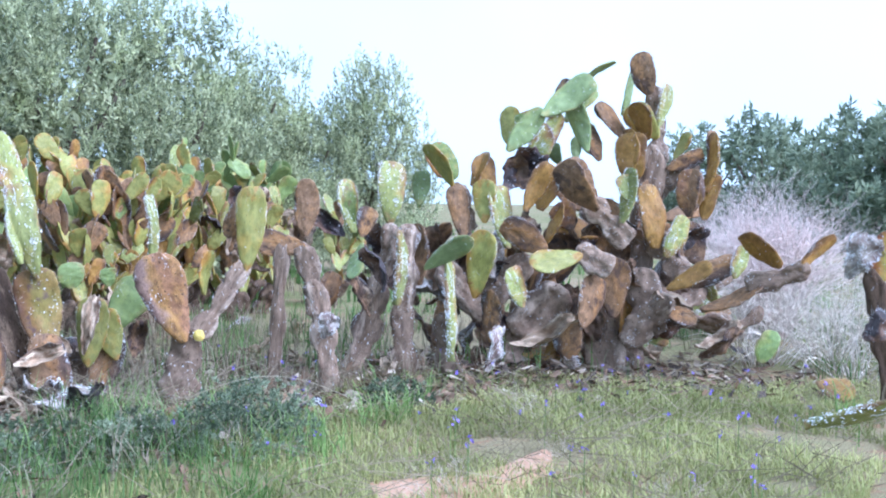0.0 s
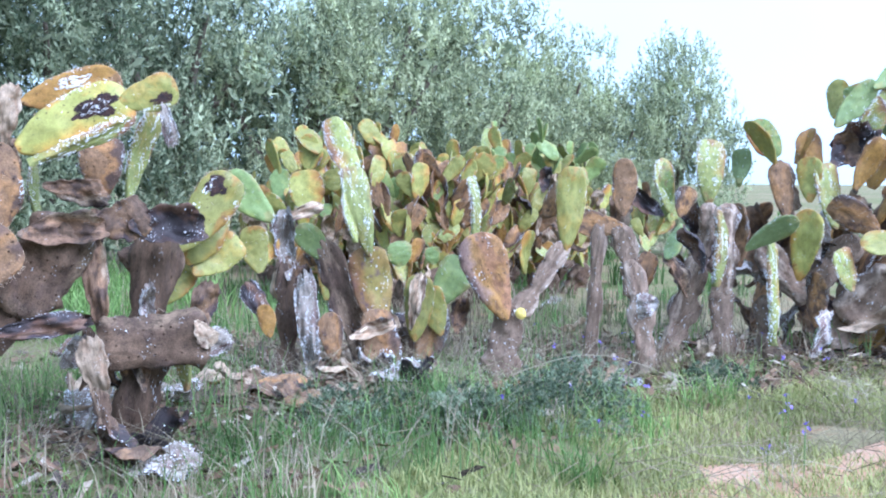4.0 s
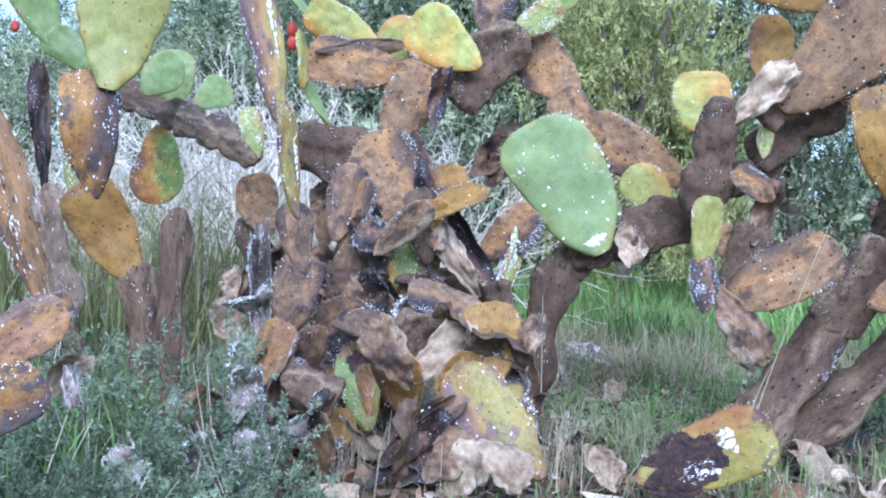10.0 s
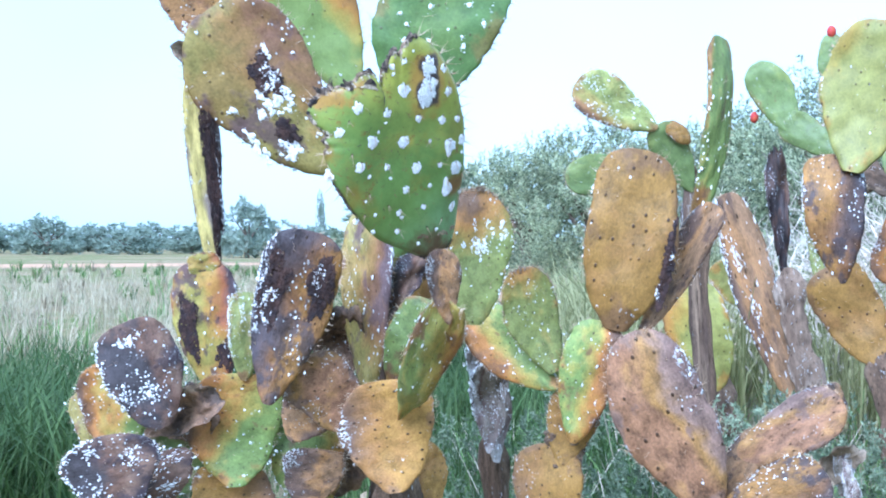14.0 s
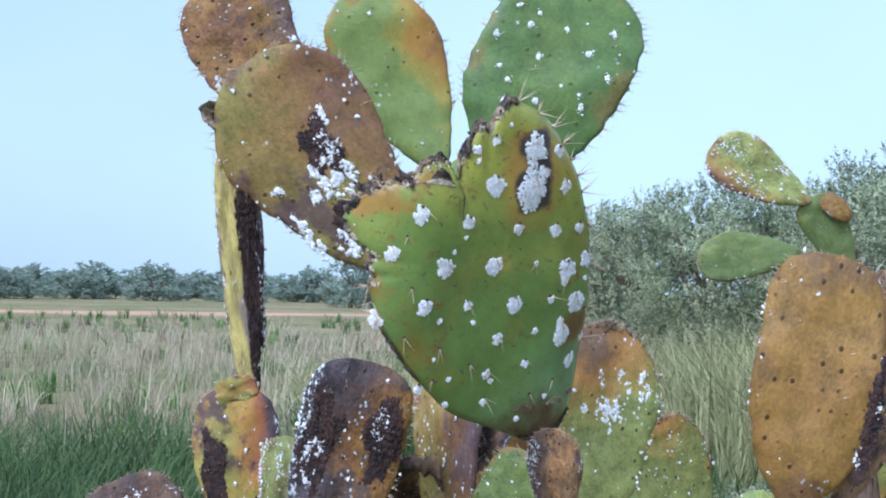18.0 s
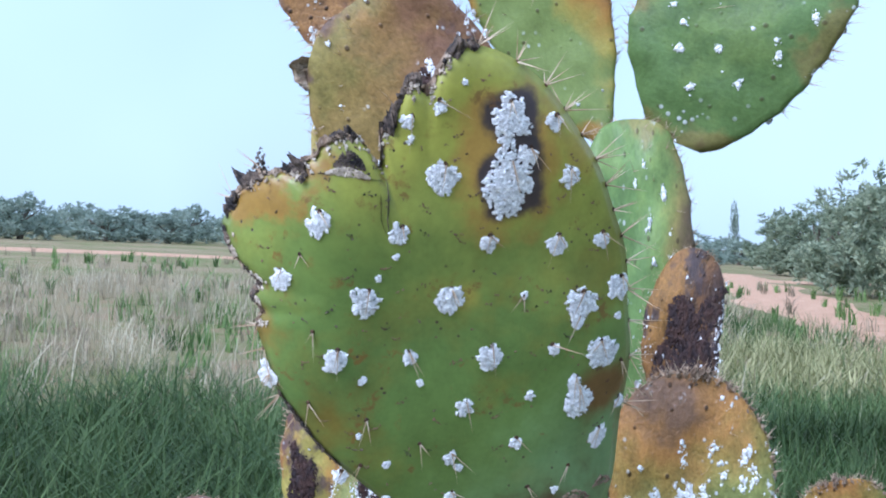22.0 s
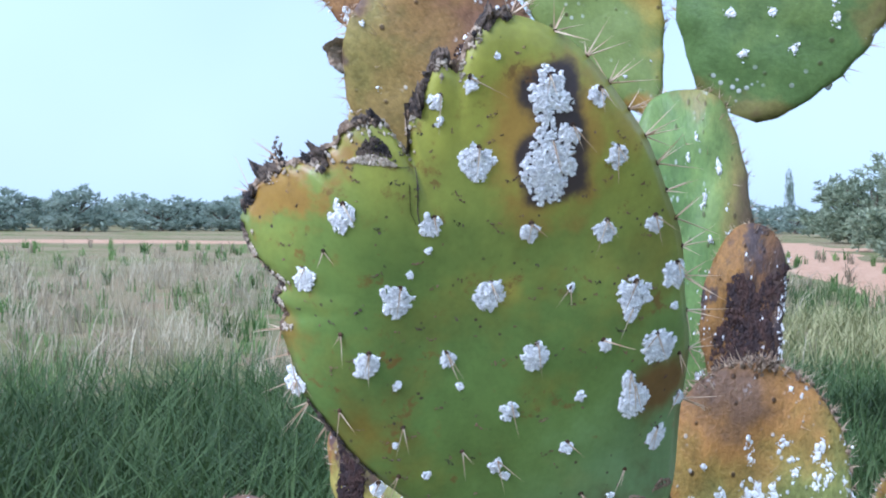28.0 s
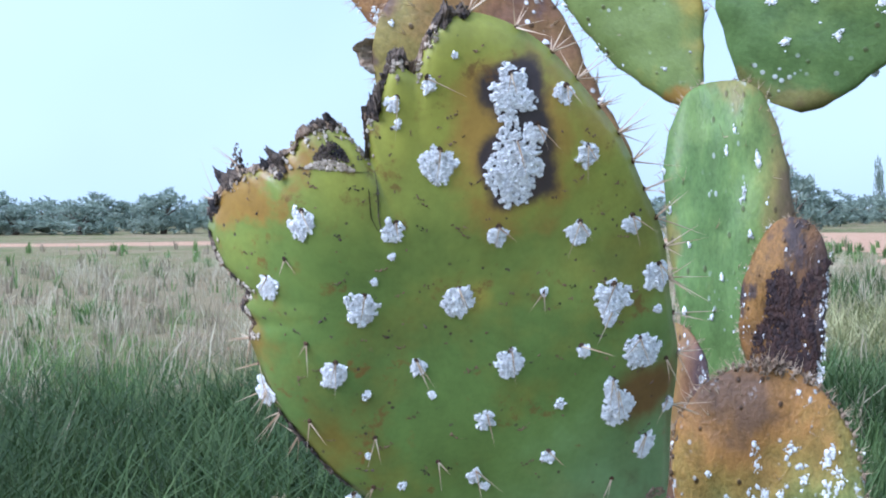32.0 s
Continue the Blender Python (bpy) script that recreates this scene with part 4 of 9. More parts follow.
joint(plant, "b", (-0.159, 8.083, 0.636), (-0.194, 8.100, 1.048), 0.190, (-0.64, -0.77, -0.02))
joint(plant, "s", (-0.374, 8.100, 1.061), (-0.357, 8.117, 1.486), 0.213, (0.28, -0.96, 0.03))
joint(plant, "K", (-0.633, 8.056, -0.050), (-0.424, 8.084, 0.652), 0.199, (0.04, -1.00, 0.03))
joint(plant, "K", (-0.429, 8.183, 0.625), (-0.374, 8.100, 1.053), 0.145, (0.02, -0.98, -0.19))
joint(plant, "p", (-0.557, 7.995, 0.926), (-0.617, 7.886, 0.702), 0.174, (-0.66, -0.59, 0.47))
joint(plant, "s", (-0.634, 8.198, 0.998), (-0.700, 8.213, 1.362), 0.185, (0.76, -0.63, 0.16))
joint(plant, "s", (-0.313, 7.778, 0.520), (-0.298, 7.798, 1.003), 0.154, (0.88, -0.47, -0.01))
joint(plant, "s", (0.080, 7.862, 0.127), (0.050, 7.889, 0.790), 0.133, (0.94, -0.35, 0.06))
joint(plant, "K", (0.084, 7.954, -0.085), (0.016, 7.975, 0.428), 0.158, (0.01, -1.00, 0.04))
joint(plant, "K", (1.318, 8.166, 0.226), (1.585, 7.980, 0.580), 0.199, (-0.40, -0.90, -0.17))
joint(plant, "o", (1.577, 7.982, 0.643), (1.847, 7.889, 0.819), 0.159, (-0.55, -0.68, 0.48))
joint(plant, "b", (1.716, 8.083, 0.666), (2.049, 7.990, 0.832), 0.177, (-0.37, -0.90, 0.23))
joint(plant, "b", (1.816, 7.976, 0.496), (2.201, 7.884, 0.699), 0.204, (-0.50, -0.34, 0.80))
joint(plant, "K", (2.104, 7.883, 0.674), (2.492, 7.789, 0.819), 0.149, (-0.26, -0.96, 0.07))
joint(plant, "o", (2.442, 7.788, 0.803), (2.674, 7.797, 1.022), 0.147, (0.45, -0.77, -0.45))
joint(plant, "o", (2.314, 7.789, 0.824), (2.030, 7.697, 1.030), 0.167, (-0.29, -0.66, -0.69))
joint(plant, "s", (2.025, 7.885, 0.728), (2.084, 7.894, 0.947), 0.125, (0.25, -0.97, -0.03))
joint(plant, "b", (1.518, 8.078, 0.522), (1.770, 7.973, 0.424), 0.139, (-0.08, -0.77, 0.63))
joint(plant, "b", (1.792, 8.303, 1.149), (1.811, 8.316, 1.477), 0.174, (-0.81, -0.58, 0.07))
joint(plant, "o", (1.895, 8.302, 1.126), (1.964, 8.315, 1.447), 0.151, (-0.47, -0.87, 0.14))
joint(plant, "o", (1.975, 8.413, 1.408), (1.974, 8.427, 1.765), 0.141, (0.73, -0.68, 0.03))
joint(plant, "y", (1.695, 8.419, 1.561), (1.787, 8.427, 1.762), 0.153, (-0.83, -0.38, 0.40))
joint(plant, "K", (1.559, 8.509, 1.307), (1.848, 8.419, 1.556), 0.174, (-0.25, -0.97, -0.07))
joint(plant, "s", (1.604, 8.191, 0.859), (1.738, 8.202, 1.133), 0.162, (0.27, -0.96, -0.09))
joint(plant, "d", (1.693, 8.292, 0.877), (1.854, 8.300, 1.084), 0.185, (0.58, -0.70, -0.42))
joint(plant, "K", (1.790, 8.286, 0.730), (1.539, 8.297, 0.997), 0.164, (-0.10, -0.99, -0.06))
joint(plant, "K", (0.574, 8.267, 0.243), (0.853, 8.182, 0.616), 0.274, (-0.21, -0.98, -0.07))
joint(plant, "b", (1.000, 8.071, 0.354), (1.082, 8.085, 0.708), 0.266, (0.66, -0.74, -0.12))
joint(plant, "b", (0.348, 7.967, 0.252), (0.330, 7.981, 0.600), 0.190, (-0.68, -0.73, -0.01))
joint(plant, "w", (0.338, 7.660, 0.083), (0.379, 7.672, 0.376), 0.175, (0.77, -0.63, -0.08))
joint(plant, "c", (0.476, 7.667, 0.245), (0.881, 7.673, 0.403), 0.130, (-0.23, -0.76, 0.61))
joint(plant, "d", (0.926, 8.588, 0.766), (1.177, 8.600, 1.068), 0.255, (-0.34, -0.89, 0.32))
joint(plant, "K", (0.329, 8.373, 0.394), (-0.009, 8.388, 0.762), 0.199, (0.01, -1.00, 0.05))
joint(plant, "d", (1.555, 8.466, 0.235), (1.804, 8.473, 0.407), 0.252, (0.43, -0.69, -0.59))
joint(plant, "s", (1.314, 8.107, 1.256), (1.279, 8.114, 1.432), 0.144, (0.25, -0.96, 0.09))
joint(plant, "s", (1.113, 8.521, 1.598), (1.059, 8.530, 1.816), 0.160, (-0.55, -0.83, -0.10))
joint(plant, "p", (0.976, 8.419, 1.534), (0.977, 8.426, 1.712), 0.092, (0.34, -0.94, 0.04))
joint(plant, "p", (0.860, 8.418, 1.507), (0.808, 8.424, 1.664), 0.130, (-0.72, -0.66, -0.21))
joint(plant, "K", (1.700, 8.568, 0.268), (1.464, 8.483, 0.654), 0.203, (0, -0.98, -0.22))
joint(plant, "b", (0.709, 8.480, 0.558), (0.946, 8.390, 0.819), 0.231, (0.51, -0.56, -0.66))
joint(plant, "K", (1.179, 8.460, 0.061), (0.952, 8.373, 0.404), 0.201, (0.08, -0.98, -0.19))
joint(plant, "h", (0.830, 8.865, 0.679), (0.955, 8.962, 1.106), 0.221, (-0.76, -0.54, 0.35))
joint(plant, "s", (1.528, 8.776, 0.233), (1.626, 8.813, 0.638), 0.192, (-0.84, -0.48, 0.25))
joint(plant, "h", (0.482, 8.490, 0.811), (0.671, 8.401, 1.084), 0.217, (-0.32, -0.94, -0.09))
joint(plant, "w", (0.949, 8.684, 0.152), (1.131, 8.646, 0.474), 0.206, (-0.48, -0.86, 0.17))
joint(plant, "w", (0.395, 8.699, 0.020), (0.485, 8.702, 0.346), 0.164, (-0.38, -0.92, 0.11))
joint(plant, "K", (0.322, 8.348, 0.504), (0.624, 8.320, 0.825), 0.218, (-0.45, -0.82, 0.36))
joint(plant, "h", (0.995, 8.321, 0.840), (0.913, 8.425, 1.188), 0.244, (-0.84, -0.53, -0.04))
joint(plant, "b", (1.164, 8.517, 0.740), (1.304, 8.510, 1.059), 0.205, (0.22, -0.97, -0.12))
joint(plant, "o", (1.162, 8.477, 0.994), (0.833, 8.441, 1.095), 0.215, (0.27, -0.73, 0.63))
joint(plant, "n", (0.444, 8.841, 0.573), (0.104, 8.837, 0.722), 0.219, (0.08, -0.99, 0.15))
joint(plant, "h", (0.583, 8.762, 0.842), (0.661, 8.784, 1.164), 0.200, (-0.97, -0.07, 0.24))
joint(plant, "w", (0.169, 8.629, 0.026), (0.193, 8.582, 0.354), 0.192, (0.94, -0.31, -0.11))
joint(plant, "n", (0.146, 8.903, 0.613), (0.394, 8.823, 0.863), 0.198, (-0.43, -0.89, 0.14))
joint(plant, "n", (0.168, 8.569, 0.517), (0.244, 8.496, 0.942), 0.203, (-0.12, -0.98, -0.15))
joint(plant, "o", (0.947, 8.808, 0.022), (0.525, 8.731, 0.091), 0.221, (0.24, -0.73, 0.64))
joint(plant, "K", (1.744, 8.397, 0.510), (2.130, 8.467, 0.762), 0.221, (-0.42, -0.48, 0.77))
joint(plant, "w", (0.313, 8.523, 0.633), (0.433, 8.450, 1.046), 0.294, (0.86, -0.40, -0.32))
joint(plant, "b", (1.931, 8.902, 0.367), (2.231, 8.854, 0.429), 0.187, (-0.25, -0.47, 0.85))
joint(plant, "n", (1.637, 8.542, 0.376), (1.339, 8.482, 0.610), 0.182, (-0.04, -0.95, -0.30))
joint(plant, "h", (-0.049, 8.914, 0.401), (0.129, 8.841, 0.814), 0.202, (-0.91, 0.04, 0.40))
joint(plant, "h", (-0.167, 8.817, 0.456), (-0.458, 8.885, 0.658), 0.189, (0.20, -0.80, 0.56))
joint(plant, "o", (1.338, 8.316, 0.229), (1.420, 8.310, 0.574), 0.227, (0.74, -0.65, -0.19))
joint(plant, "h", (0.568, 8.721, 0.320), (0.163, 8.790, 0.538), 0.256, (0.33, -0.52, 0.78))
joint(plant, "s", (1.654, 8.975, 0.690), (2.015, 9.006, 0.961), 0.276, (0.57, -0.41, -0.71))
joint(plant, "n", (0.873, 8.613, 0.130), (0.963, 8.621, 0.581), 0.274, (-0.05, -1.00, 0.03))
joint(plant, "w", (0.164, 8.516, 0.449), (-0.231, 8.456, 0.692), 0.215, (-0.45, -0.36, -0.82))
joint(plant, "n", (-0.004, 8.693, 0.114), (-0.251, 8.733, 0.379), 0.169, (0.71, -0.17, 0.69))
joint(plant, "o", (0.362, 8.904, 0.656), (0.598, 9.004, 0.903), 0.164, (-0.05, -0.91, 0.41))
joint(plant, "o", (1.488, 8.617, 0.246), (1.640, 8.542, 0.614), 0.255, (0.32, -0.89, -0.32))
joint(plant, "h", (-0.023, 8.441, 0.575), (-0.089, 8.488, 1.008), 0.289, (-0.29, -0.96, 0.06))
joint(plant, "h", (0.131, 8.660, 0.548), (0.186, 8.757, 0.971), 0.298, (0.86, -0.51, 0))
joint(plant, "o", (0.781, 8.570, 0.074), (1.007, 8.511, 0.340), 0.144, (-0.01, -0.98, -0.21))
joint(plant, "b", (0.637, 8.298, 0.514), (0.772, 8.401, 0.836), 0.161, (-0.70, -0.54, 0.47))
joint(plant, "K", (1.712, 8.336, 0.486), (1.486, 8.376, 0.732), 0.156, (0.56, -0.57, 0.60))
joint(plant, "h", (1.766, 8.927, 0.246), (1.894, 8.961, 0.587), 0.200, (-0.61, -0.73, 0.30))
joint(plant, "b", (0.885, 8.630, 0.076), (1.031, 8.583, 0.393), 0.201, (-0.34, -0.94, 0.02))
joint(plant, "b", (-0.248, 8.729, 0.766), (0.051, 8.770, 1.042), 0.236, (0.61, -0.53, -0.59))
joint(plant, "b", (1.697, 8.760, 0.325), (1.407, 8.751, 0.604), 0.185, (0.66, -0.34, 0.67))
joint(plant, "w", (1.554, 8.461, 0.590), (1.728, 8.437, 0.992), 0.255, (0.68, -0.66, -0.33))
joint(plant, "w", (0.334, 8.305, 0.682), (0.405, 8.379, 1.031), 0.186, (0.75, -0.67, -0.01))
joint(plant, "b", (-0.056, 8.595, 0.182), (0.041, 8.680, 0.557), 0.193, (-0.72, -0.61, 0.32))
joint(plant, "b", (1.251, 8.532, 0.133), (1.021, 8.558, 0.527), 0.273, (0.70, -0.55, 0.45))
joint(plant, "n", (0.701, 8.553, 0.143), (0.297, 8.501, 0.321), 0.284, (0.23, -0.94, 0.25))
joint(plant, "s", (1.675, 8.902, 0.371), (2.016, 8.814, 0.429), 0.233, (-0.29, -0.90, 0.33))
joint(plant, "s", (1.715, 8.634, 0.170), (1.446, 8.577, 0.485), 0.273, (0.37, -0.91, 0.15))
joint(plant, "d", (0.740, 8.448, 0.519), (0.396, 8.426, 0.712), 0.243, (0.10, -0.99, 0.06))
joint(plant, "K", (1.745, 8.631, 0.360), (2.171, 8.570, 0.339), 0.164, (-0.14, -0.81, -0.57))
joint(plant, "h", (1.007, 8.319, 1.054), (1.405, 8.271, 1.098), 0.254, (-0.00, -0.69, -0.73))
joint(plant, "o", (1.714, 8.689, 0.302), (1.808, 8.703, 0.657), 0.169, (0.58, -0.81, -0.12))
joint(plant, "d", (1.398, 8.744, 0.169), (1.184, 8.746, 0.457), 0.221, (0.57, -0.71, 0.43))
joint(plant, "b", (1.708, 8.802, 1.129), (2.002, 8.895, 1.207), 0.193, (-0.04, -0.56, 0.82))
joint(plant, "o", (1.879, 8.598, 1.036), (1.562, 8.593, 0.908), 0.196, (0.20, -0.87, -0.45))
joint(plant, "c", (1.565, 8.410, 0.078), (1.438, 8.478, 0.283), 0.101, (-0.78, -0.55, -0.30))
joint(plant, "s", (2.032, 8.376, 0.483), (1.886, 8.386, 0.734), 0.166, (-0.75, -0.51, -0.42))
joint(plant, "n", (1.878, 8.436, 0.492), (1.631, 8.395, 0.713), 0.154, (0.37, -0.89, 0.25))
joint(plant, "h", (1.498, 8.220, 0.571), (1.321, 8.238, 0.771), 0.143, (0.70, -0.31, 0.65))
joint(plant, "n", (1.586, 8.543, 0.393), (1.435, 8.646, 0.724), 0.196, (-0.53, -0.85, 0.03))
joint(plant, "c", (1.838, 8.174, 0.425), (1.546, 8.092, 0.642), 0.194, (-0.37, -0.58, -0.72))
joint(plant, "n", (1.872, 8.092, 0.131), (2.066, 8.011, 0.365), 0.176, (0.41, -0.70, -0.58))
joint(plant, "K", (2.050, 8.199, 0.307), (2.331, 8.285, 0.475), 0.115, (0.43, -0.87, -0.26))
joint(plant, "n", (1.615, 8.510, 0.333), (1.505, 8.435, 0.700), 0.214, (0.82, -0.55, 0.13))
joint(plant, "c", (1.816, 8.104, 0.193), (2.148, 8.169, 0.317), 0.182, (-0.21, -0.51, 0.84))
joint(plant, "o", (1.369, 8.262, 1.384), (1.343, 8.276, 1.730), 0.245, (-0.42, -0.91, 0.01))
joint(plant, "y", (1.557, 8.326, 1.716), (1.360, 8.335, 1.938), 0.205, (-0.39, -0.86, -0.31))
joint(plant, "b", (1.339, 8.375, 1.694), (1.137, 8.386, 1.960), 0.149, (0.39, -0.86, 0.33))
joint(plant, "K", (1.440, 8.380, 0.577), (1.565, 8.421, 1.609), 0.216, (-0.17, -0.98, 0.06))
joint(plant, "e", (1.783, 8.303, 1.165), (1.811, 8.316, 1.473), 0.205, (-0.37, -0.93, 0.07))
joint(plant, "o", (1.912, 8.310, 1.331), (1.955, 8.326, 1.742), 0.164, (-0.94, -0.33, 0.11))
joint(plant, "b", (1.632, 8.367, 1.493), (1.886, 8.371, 1.600), 0.140, (0.13, -0.95, -0.27))
joint(plant, "b", (1.087, 8.253, 1.155), (0.877, 8.268, 1.519), 0.294, (0.11, -0.99, 0.11))
joint(plant, "o", (0.694, 8.205, 1.182), (0.812, 8.216, 1.475), 0.211, (-0.70, -0.65, 0.30))
joint(plant, "n", (0.598, 8.311, 1.331), (0.512, 8.320, 1.547), 0.205, (-0.24, -0.97, -0.06))
joint(plant, "o", (0.360, 8.309, 1.286), (0.266, 8.320, 1.560), 0.172, (0.27, -0.95, 0.13))
joint(plant, "q", (0.084, 8.314, 1.393), (-0.097, 8.323, 1.620), 0.205, (0.17, -0.97, 0.17))
joint(plant, "s", (0.476, 8.194, 0.902), (0.388, 8.211, 1.327), 0.187, (0.52, -0.85, 0.14))
joint(plant, "b", (0.699, 8.193, 0.886), (0.452, 8.201, 1.084), 0.203, (-0.14, -0.98, -0.14))
joint(plant, "e", (0.928, 8.199, 1.051), (0.816, 8.206, 1.212), 0.203, (-0.23, -0.97, -0.12))
joint(plant, "b", (1.286, 8.195, 0.956), (1.120, 8.206, 1.229), 0.243, (-0.33, -0.93, -0.16))
joint(plant, "o", (1.530, 8.194, 0.919), (1.471, 8.211, 1.356), 0.203, (0.25, -0.97, 0.07))
joint(plant, "p", (1.045, 8.322, 1.613), (0.925, 8.336, 1.964), 0.172, (-0.52, -0.84, -0.14))
joint(plant, "q", (0.670, 8.375, 1.676), (0.593, 8.383, 1.889), 0.190, (-0.41, -0.90, -0.11))
joint(plant, "s", (1.268, 8.101, 1.099), (1.323, 8.116, 1.472), 0.160, (-0.84, -0.52, 0.14))
joint(plant, "s", (0.745, 8.271, 1.578), (0.661, 8.279, 1.776), 0.188, (-0.34, -0.93, -0.11))
joint(plant, "b", (1.150, 8.419, 1.549), (1.055, 8.429, 1.792), 0.150, (0.48, -0.85, 0.22))
joint(plant, "b", (1.234, 8.174, 0.420), (1.248, 8.190, 0.825), 0.227, (-0.32, -0.95, 0.05))
joint(plant, "K", (1.517, 8.218, 0.285), (1.428, 8.237, 0.752), 0.237, (-0.16, -0.99, 0.01))
joint(plant, "n", (1.149, 8.266, 0.232), (1.020, 8.280, 0.579), 0.246, (0.15, -0.98, 0.10))
joint(plant, "b", (1.756, 8.288, 0.787), (1.579, 8.300, 1.072), 0.172, (0.08, -0.99, 0.09))
# Dark joint that stands for a shaded gap between branches.
joint(plant, "S", (1.913, 8.438, 0.790), (1.762, 8.450, 1.080), 0.251, (-0.17, -0.98, -0.05))
joint(plant, "b", (0.159, 8.246, 0.957), (0.088, 8.261, 1.335), 0.171, (0.32, -0.94, 0.10))
joint(plant, "s", (-0.381, 8.206, 1.205), (-0.378, 8.218, 1.489), 0.162, (0.46, -0.89, 0.03))
joint(plant, "p", (-0.171, 8.256, 1.208), (-0.159, 8.265, 1.437), 0.147, (-0.24, -0.97, 0.05))
joint(plant, "q", (-0.654, 8.200, 1.039), (-0.700, 8.212, 1.346), 0.154, (0.49, -0.87, 0.11))
joint(plant, "S", (0.958, 8.487, 0.730), (0.765, 8.497, 0.979), 0.252, (-0.06, -1.00, -0.01))
joint(plant, "S", (1.471, 8.538, 0.777), (1.255, 8.548, 1.028), 0.254, (-0.09, -0.99, -0.04))
joint(plant, "b", (0.832, 8.423, 0.397), (0.660, 8.437, 0.728), 0.251, (-0.35, -0.92, -0.15))
joint(plant, "K", (0.497, 8.310, 0.071), (0.613, 8.330, 0.568), 0.182, (-0.08, -1.00, 0.06))
joint(plant, "b", (0.940, 8.211, 0.092), (0.894, 8.224, 0.418), 0.229, (-0.51, -0.86, -0.04))
plant = cactus("brown_cactus", (-1.54, 6.66, -0.05))
joint(plant, "K", (-1.538, 6.655, -0.050), (-1.493, 6.675, 0.441), 0.223, (0.21, -0.98, 0.02))
joint(plant, "e", (-1.494, 6.623, 0.387), (-1.667, 6.592, 0.873), 0.258, (0.25, -0.97, 0.03))
joint(plant, "K", (-1.443, 6.674, 0.415), (-1.178, 6.791, 0.831), 0.123, (0.22, -0.97, 0.13))
joint(plant, "y", (-1.164, 6.789, 0.798), (-1.138, 6.808, 1.275), 0.191, (0.17, -0.99, 0.03))
joint(plant, "b", (-1.307, 6.897, 0.994), (-1.208, 6.905, 1.183), 0.130, (0.15, -0.99, -0.04))
joint(plant, "y", (-1.439, 6.883, 0.644), (-1.402, 6.893, 0.897), 0.123, (0.91, -0.41, -0.12))
joint(plant, "s", (-1.774, 6.991, 0.832), (-1.801, 7.007, 1.219), 0.139, (0.96, -0.27, 0.08))
plant = cactus("row_cactus", (-0.71, 7.46, -0.05))
joint(plant, "K", (-0.708, 7.455, -0.050), (-0.815, 7.484, 0.669), 0.160, (0.11, -0.99, 0.06))
joint(plant, "K", (-0.812, 7.476, 0.465), (-0.919, 7.495, 0.923), 0.148, (0.12, -0.99, 0.07))
joint(plant, "b", (-0.902, 7.497, 0.990), (-0.900, 7.512, 1.346), 0.170, (0.12, -0.99, 0.04))
joint(plant, "b", (-0.882, 7.494, 0.909), (-1.217, 7.496, 0.963), 0.160, (0, -1.00, 0.06))
joint(plant, "d", (-0.643, 7.597, 0.991), (-0.856, 7.603, 1.138), 0.135, (0.02, -1.00, 0.07))
joint(plant, "K", (-1.122, 7.596, -0.050), (-1.049, 7.494, 0.906), 0.102, (0.13, -0.99, -0.12))
joint(plant, "b", (-0.545, 7.697, 0.982), (-0.491, 7.705, 1.174), 0.130, (0.07, -1.00, 0.02))
joint(plant, "w", (-0.770, 7.371, 0.329), (-0.699, 7.377, 0.477), 0.146, (0.05, -1.00, 0.01))
joint(plant, "d", (-0.354, 7.623, 0.632), (-0.481, 7.664, 0.908), 0.159, (-0.69, -0.69, -0.21))
joint(plant, "h", (-0.943, 7.661, 0.825), (-0.916, 7.694, 1.140), 0.163, (0.13, -0.99, 0.09))
joint(plant, "d", (-0.348, 8.184, 0.650), (-0.449, 8.220, 1.037), 0.203, (-0.45, -0.89, -0.04))
joint(plant, "h", (-0.469, 7.946, 0.444), (-0.641, 7.987, 0.715), 0.150, (0.56, -0.69, 0.46))
joint(plant, "n", (-0.452, 8.126, 0.447), (-0.627, 8.114, 0.655), 0.157, (0.36, -0.90, 0.25))
joint(plant, "b", (-0.902, 8.154, 0.388), (-0.785, 8.246, 0.692), 0.169, (0.47, -0.88, 0.09))
joint(plant, "h", (-1.172, 7.607, 0.730), (-1.382, 7.533, 0.862), 0.105, (0.59, -0.36, 0.73))
plant = cactus("spotted_cactus", (-2.79, 6.30, -0.05))
joint(plant, "k", (-2.785, 6.298, -0.050), (-2.769, 6.350, 0.712), 0.150, (0.37, -0.93, 0.06))
joint(plant, "w", (-2.766, 6.345, 0.610), (-2.810, 6.352, 1.001), 0.143, (0.38, -0.92, 0.06))
joint(plant, "c", (-2.806, 6.298, 0.969), (-2.587, 6.387, 1.049), 0.088, (0.37, -0.93, 0.03))
joint(plant, "g", (-2.850, 6.334, 0.957), (-3.120, 6.247, 1.226), 0.196, (0.36, -0.93, 0.06))
joint(plant, "g", (-2.588, 6.580, 0.711), (-2.758, 6.474, 0.913), 0.167, (0.47, -0.88, -0.07))
joint(plant, "k", (-2.315, 6.639, -0.050), (-2.618, 6.576, 0.826), 0.195, (0.35, -0.94, 0.05))
joint(plant, "b", (-2.211, 6.518, -0.050), (-2.260, 6.527, 0.411), 0.232, (0.31, -0.95, 0.05))
joint(plant, "v", (-2.247, 6.525, 0.303), (-2.341, 6.518, 0.779), 0.259, (0.31, -0.95, 0.05))
joint(plant, "s", (-2.299, 6.479, 0.755), (-2.404, 6.470, 1.268), 0.169, (0.31, -0.95, 0.05))
joint(plant, "s", (-2.376, 6.476, 1.187), (-2.533, 6.438, 1.558), 0.163, (0.31, -0.95, 0.03))
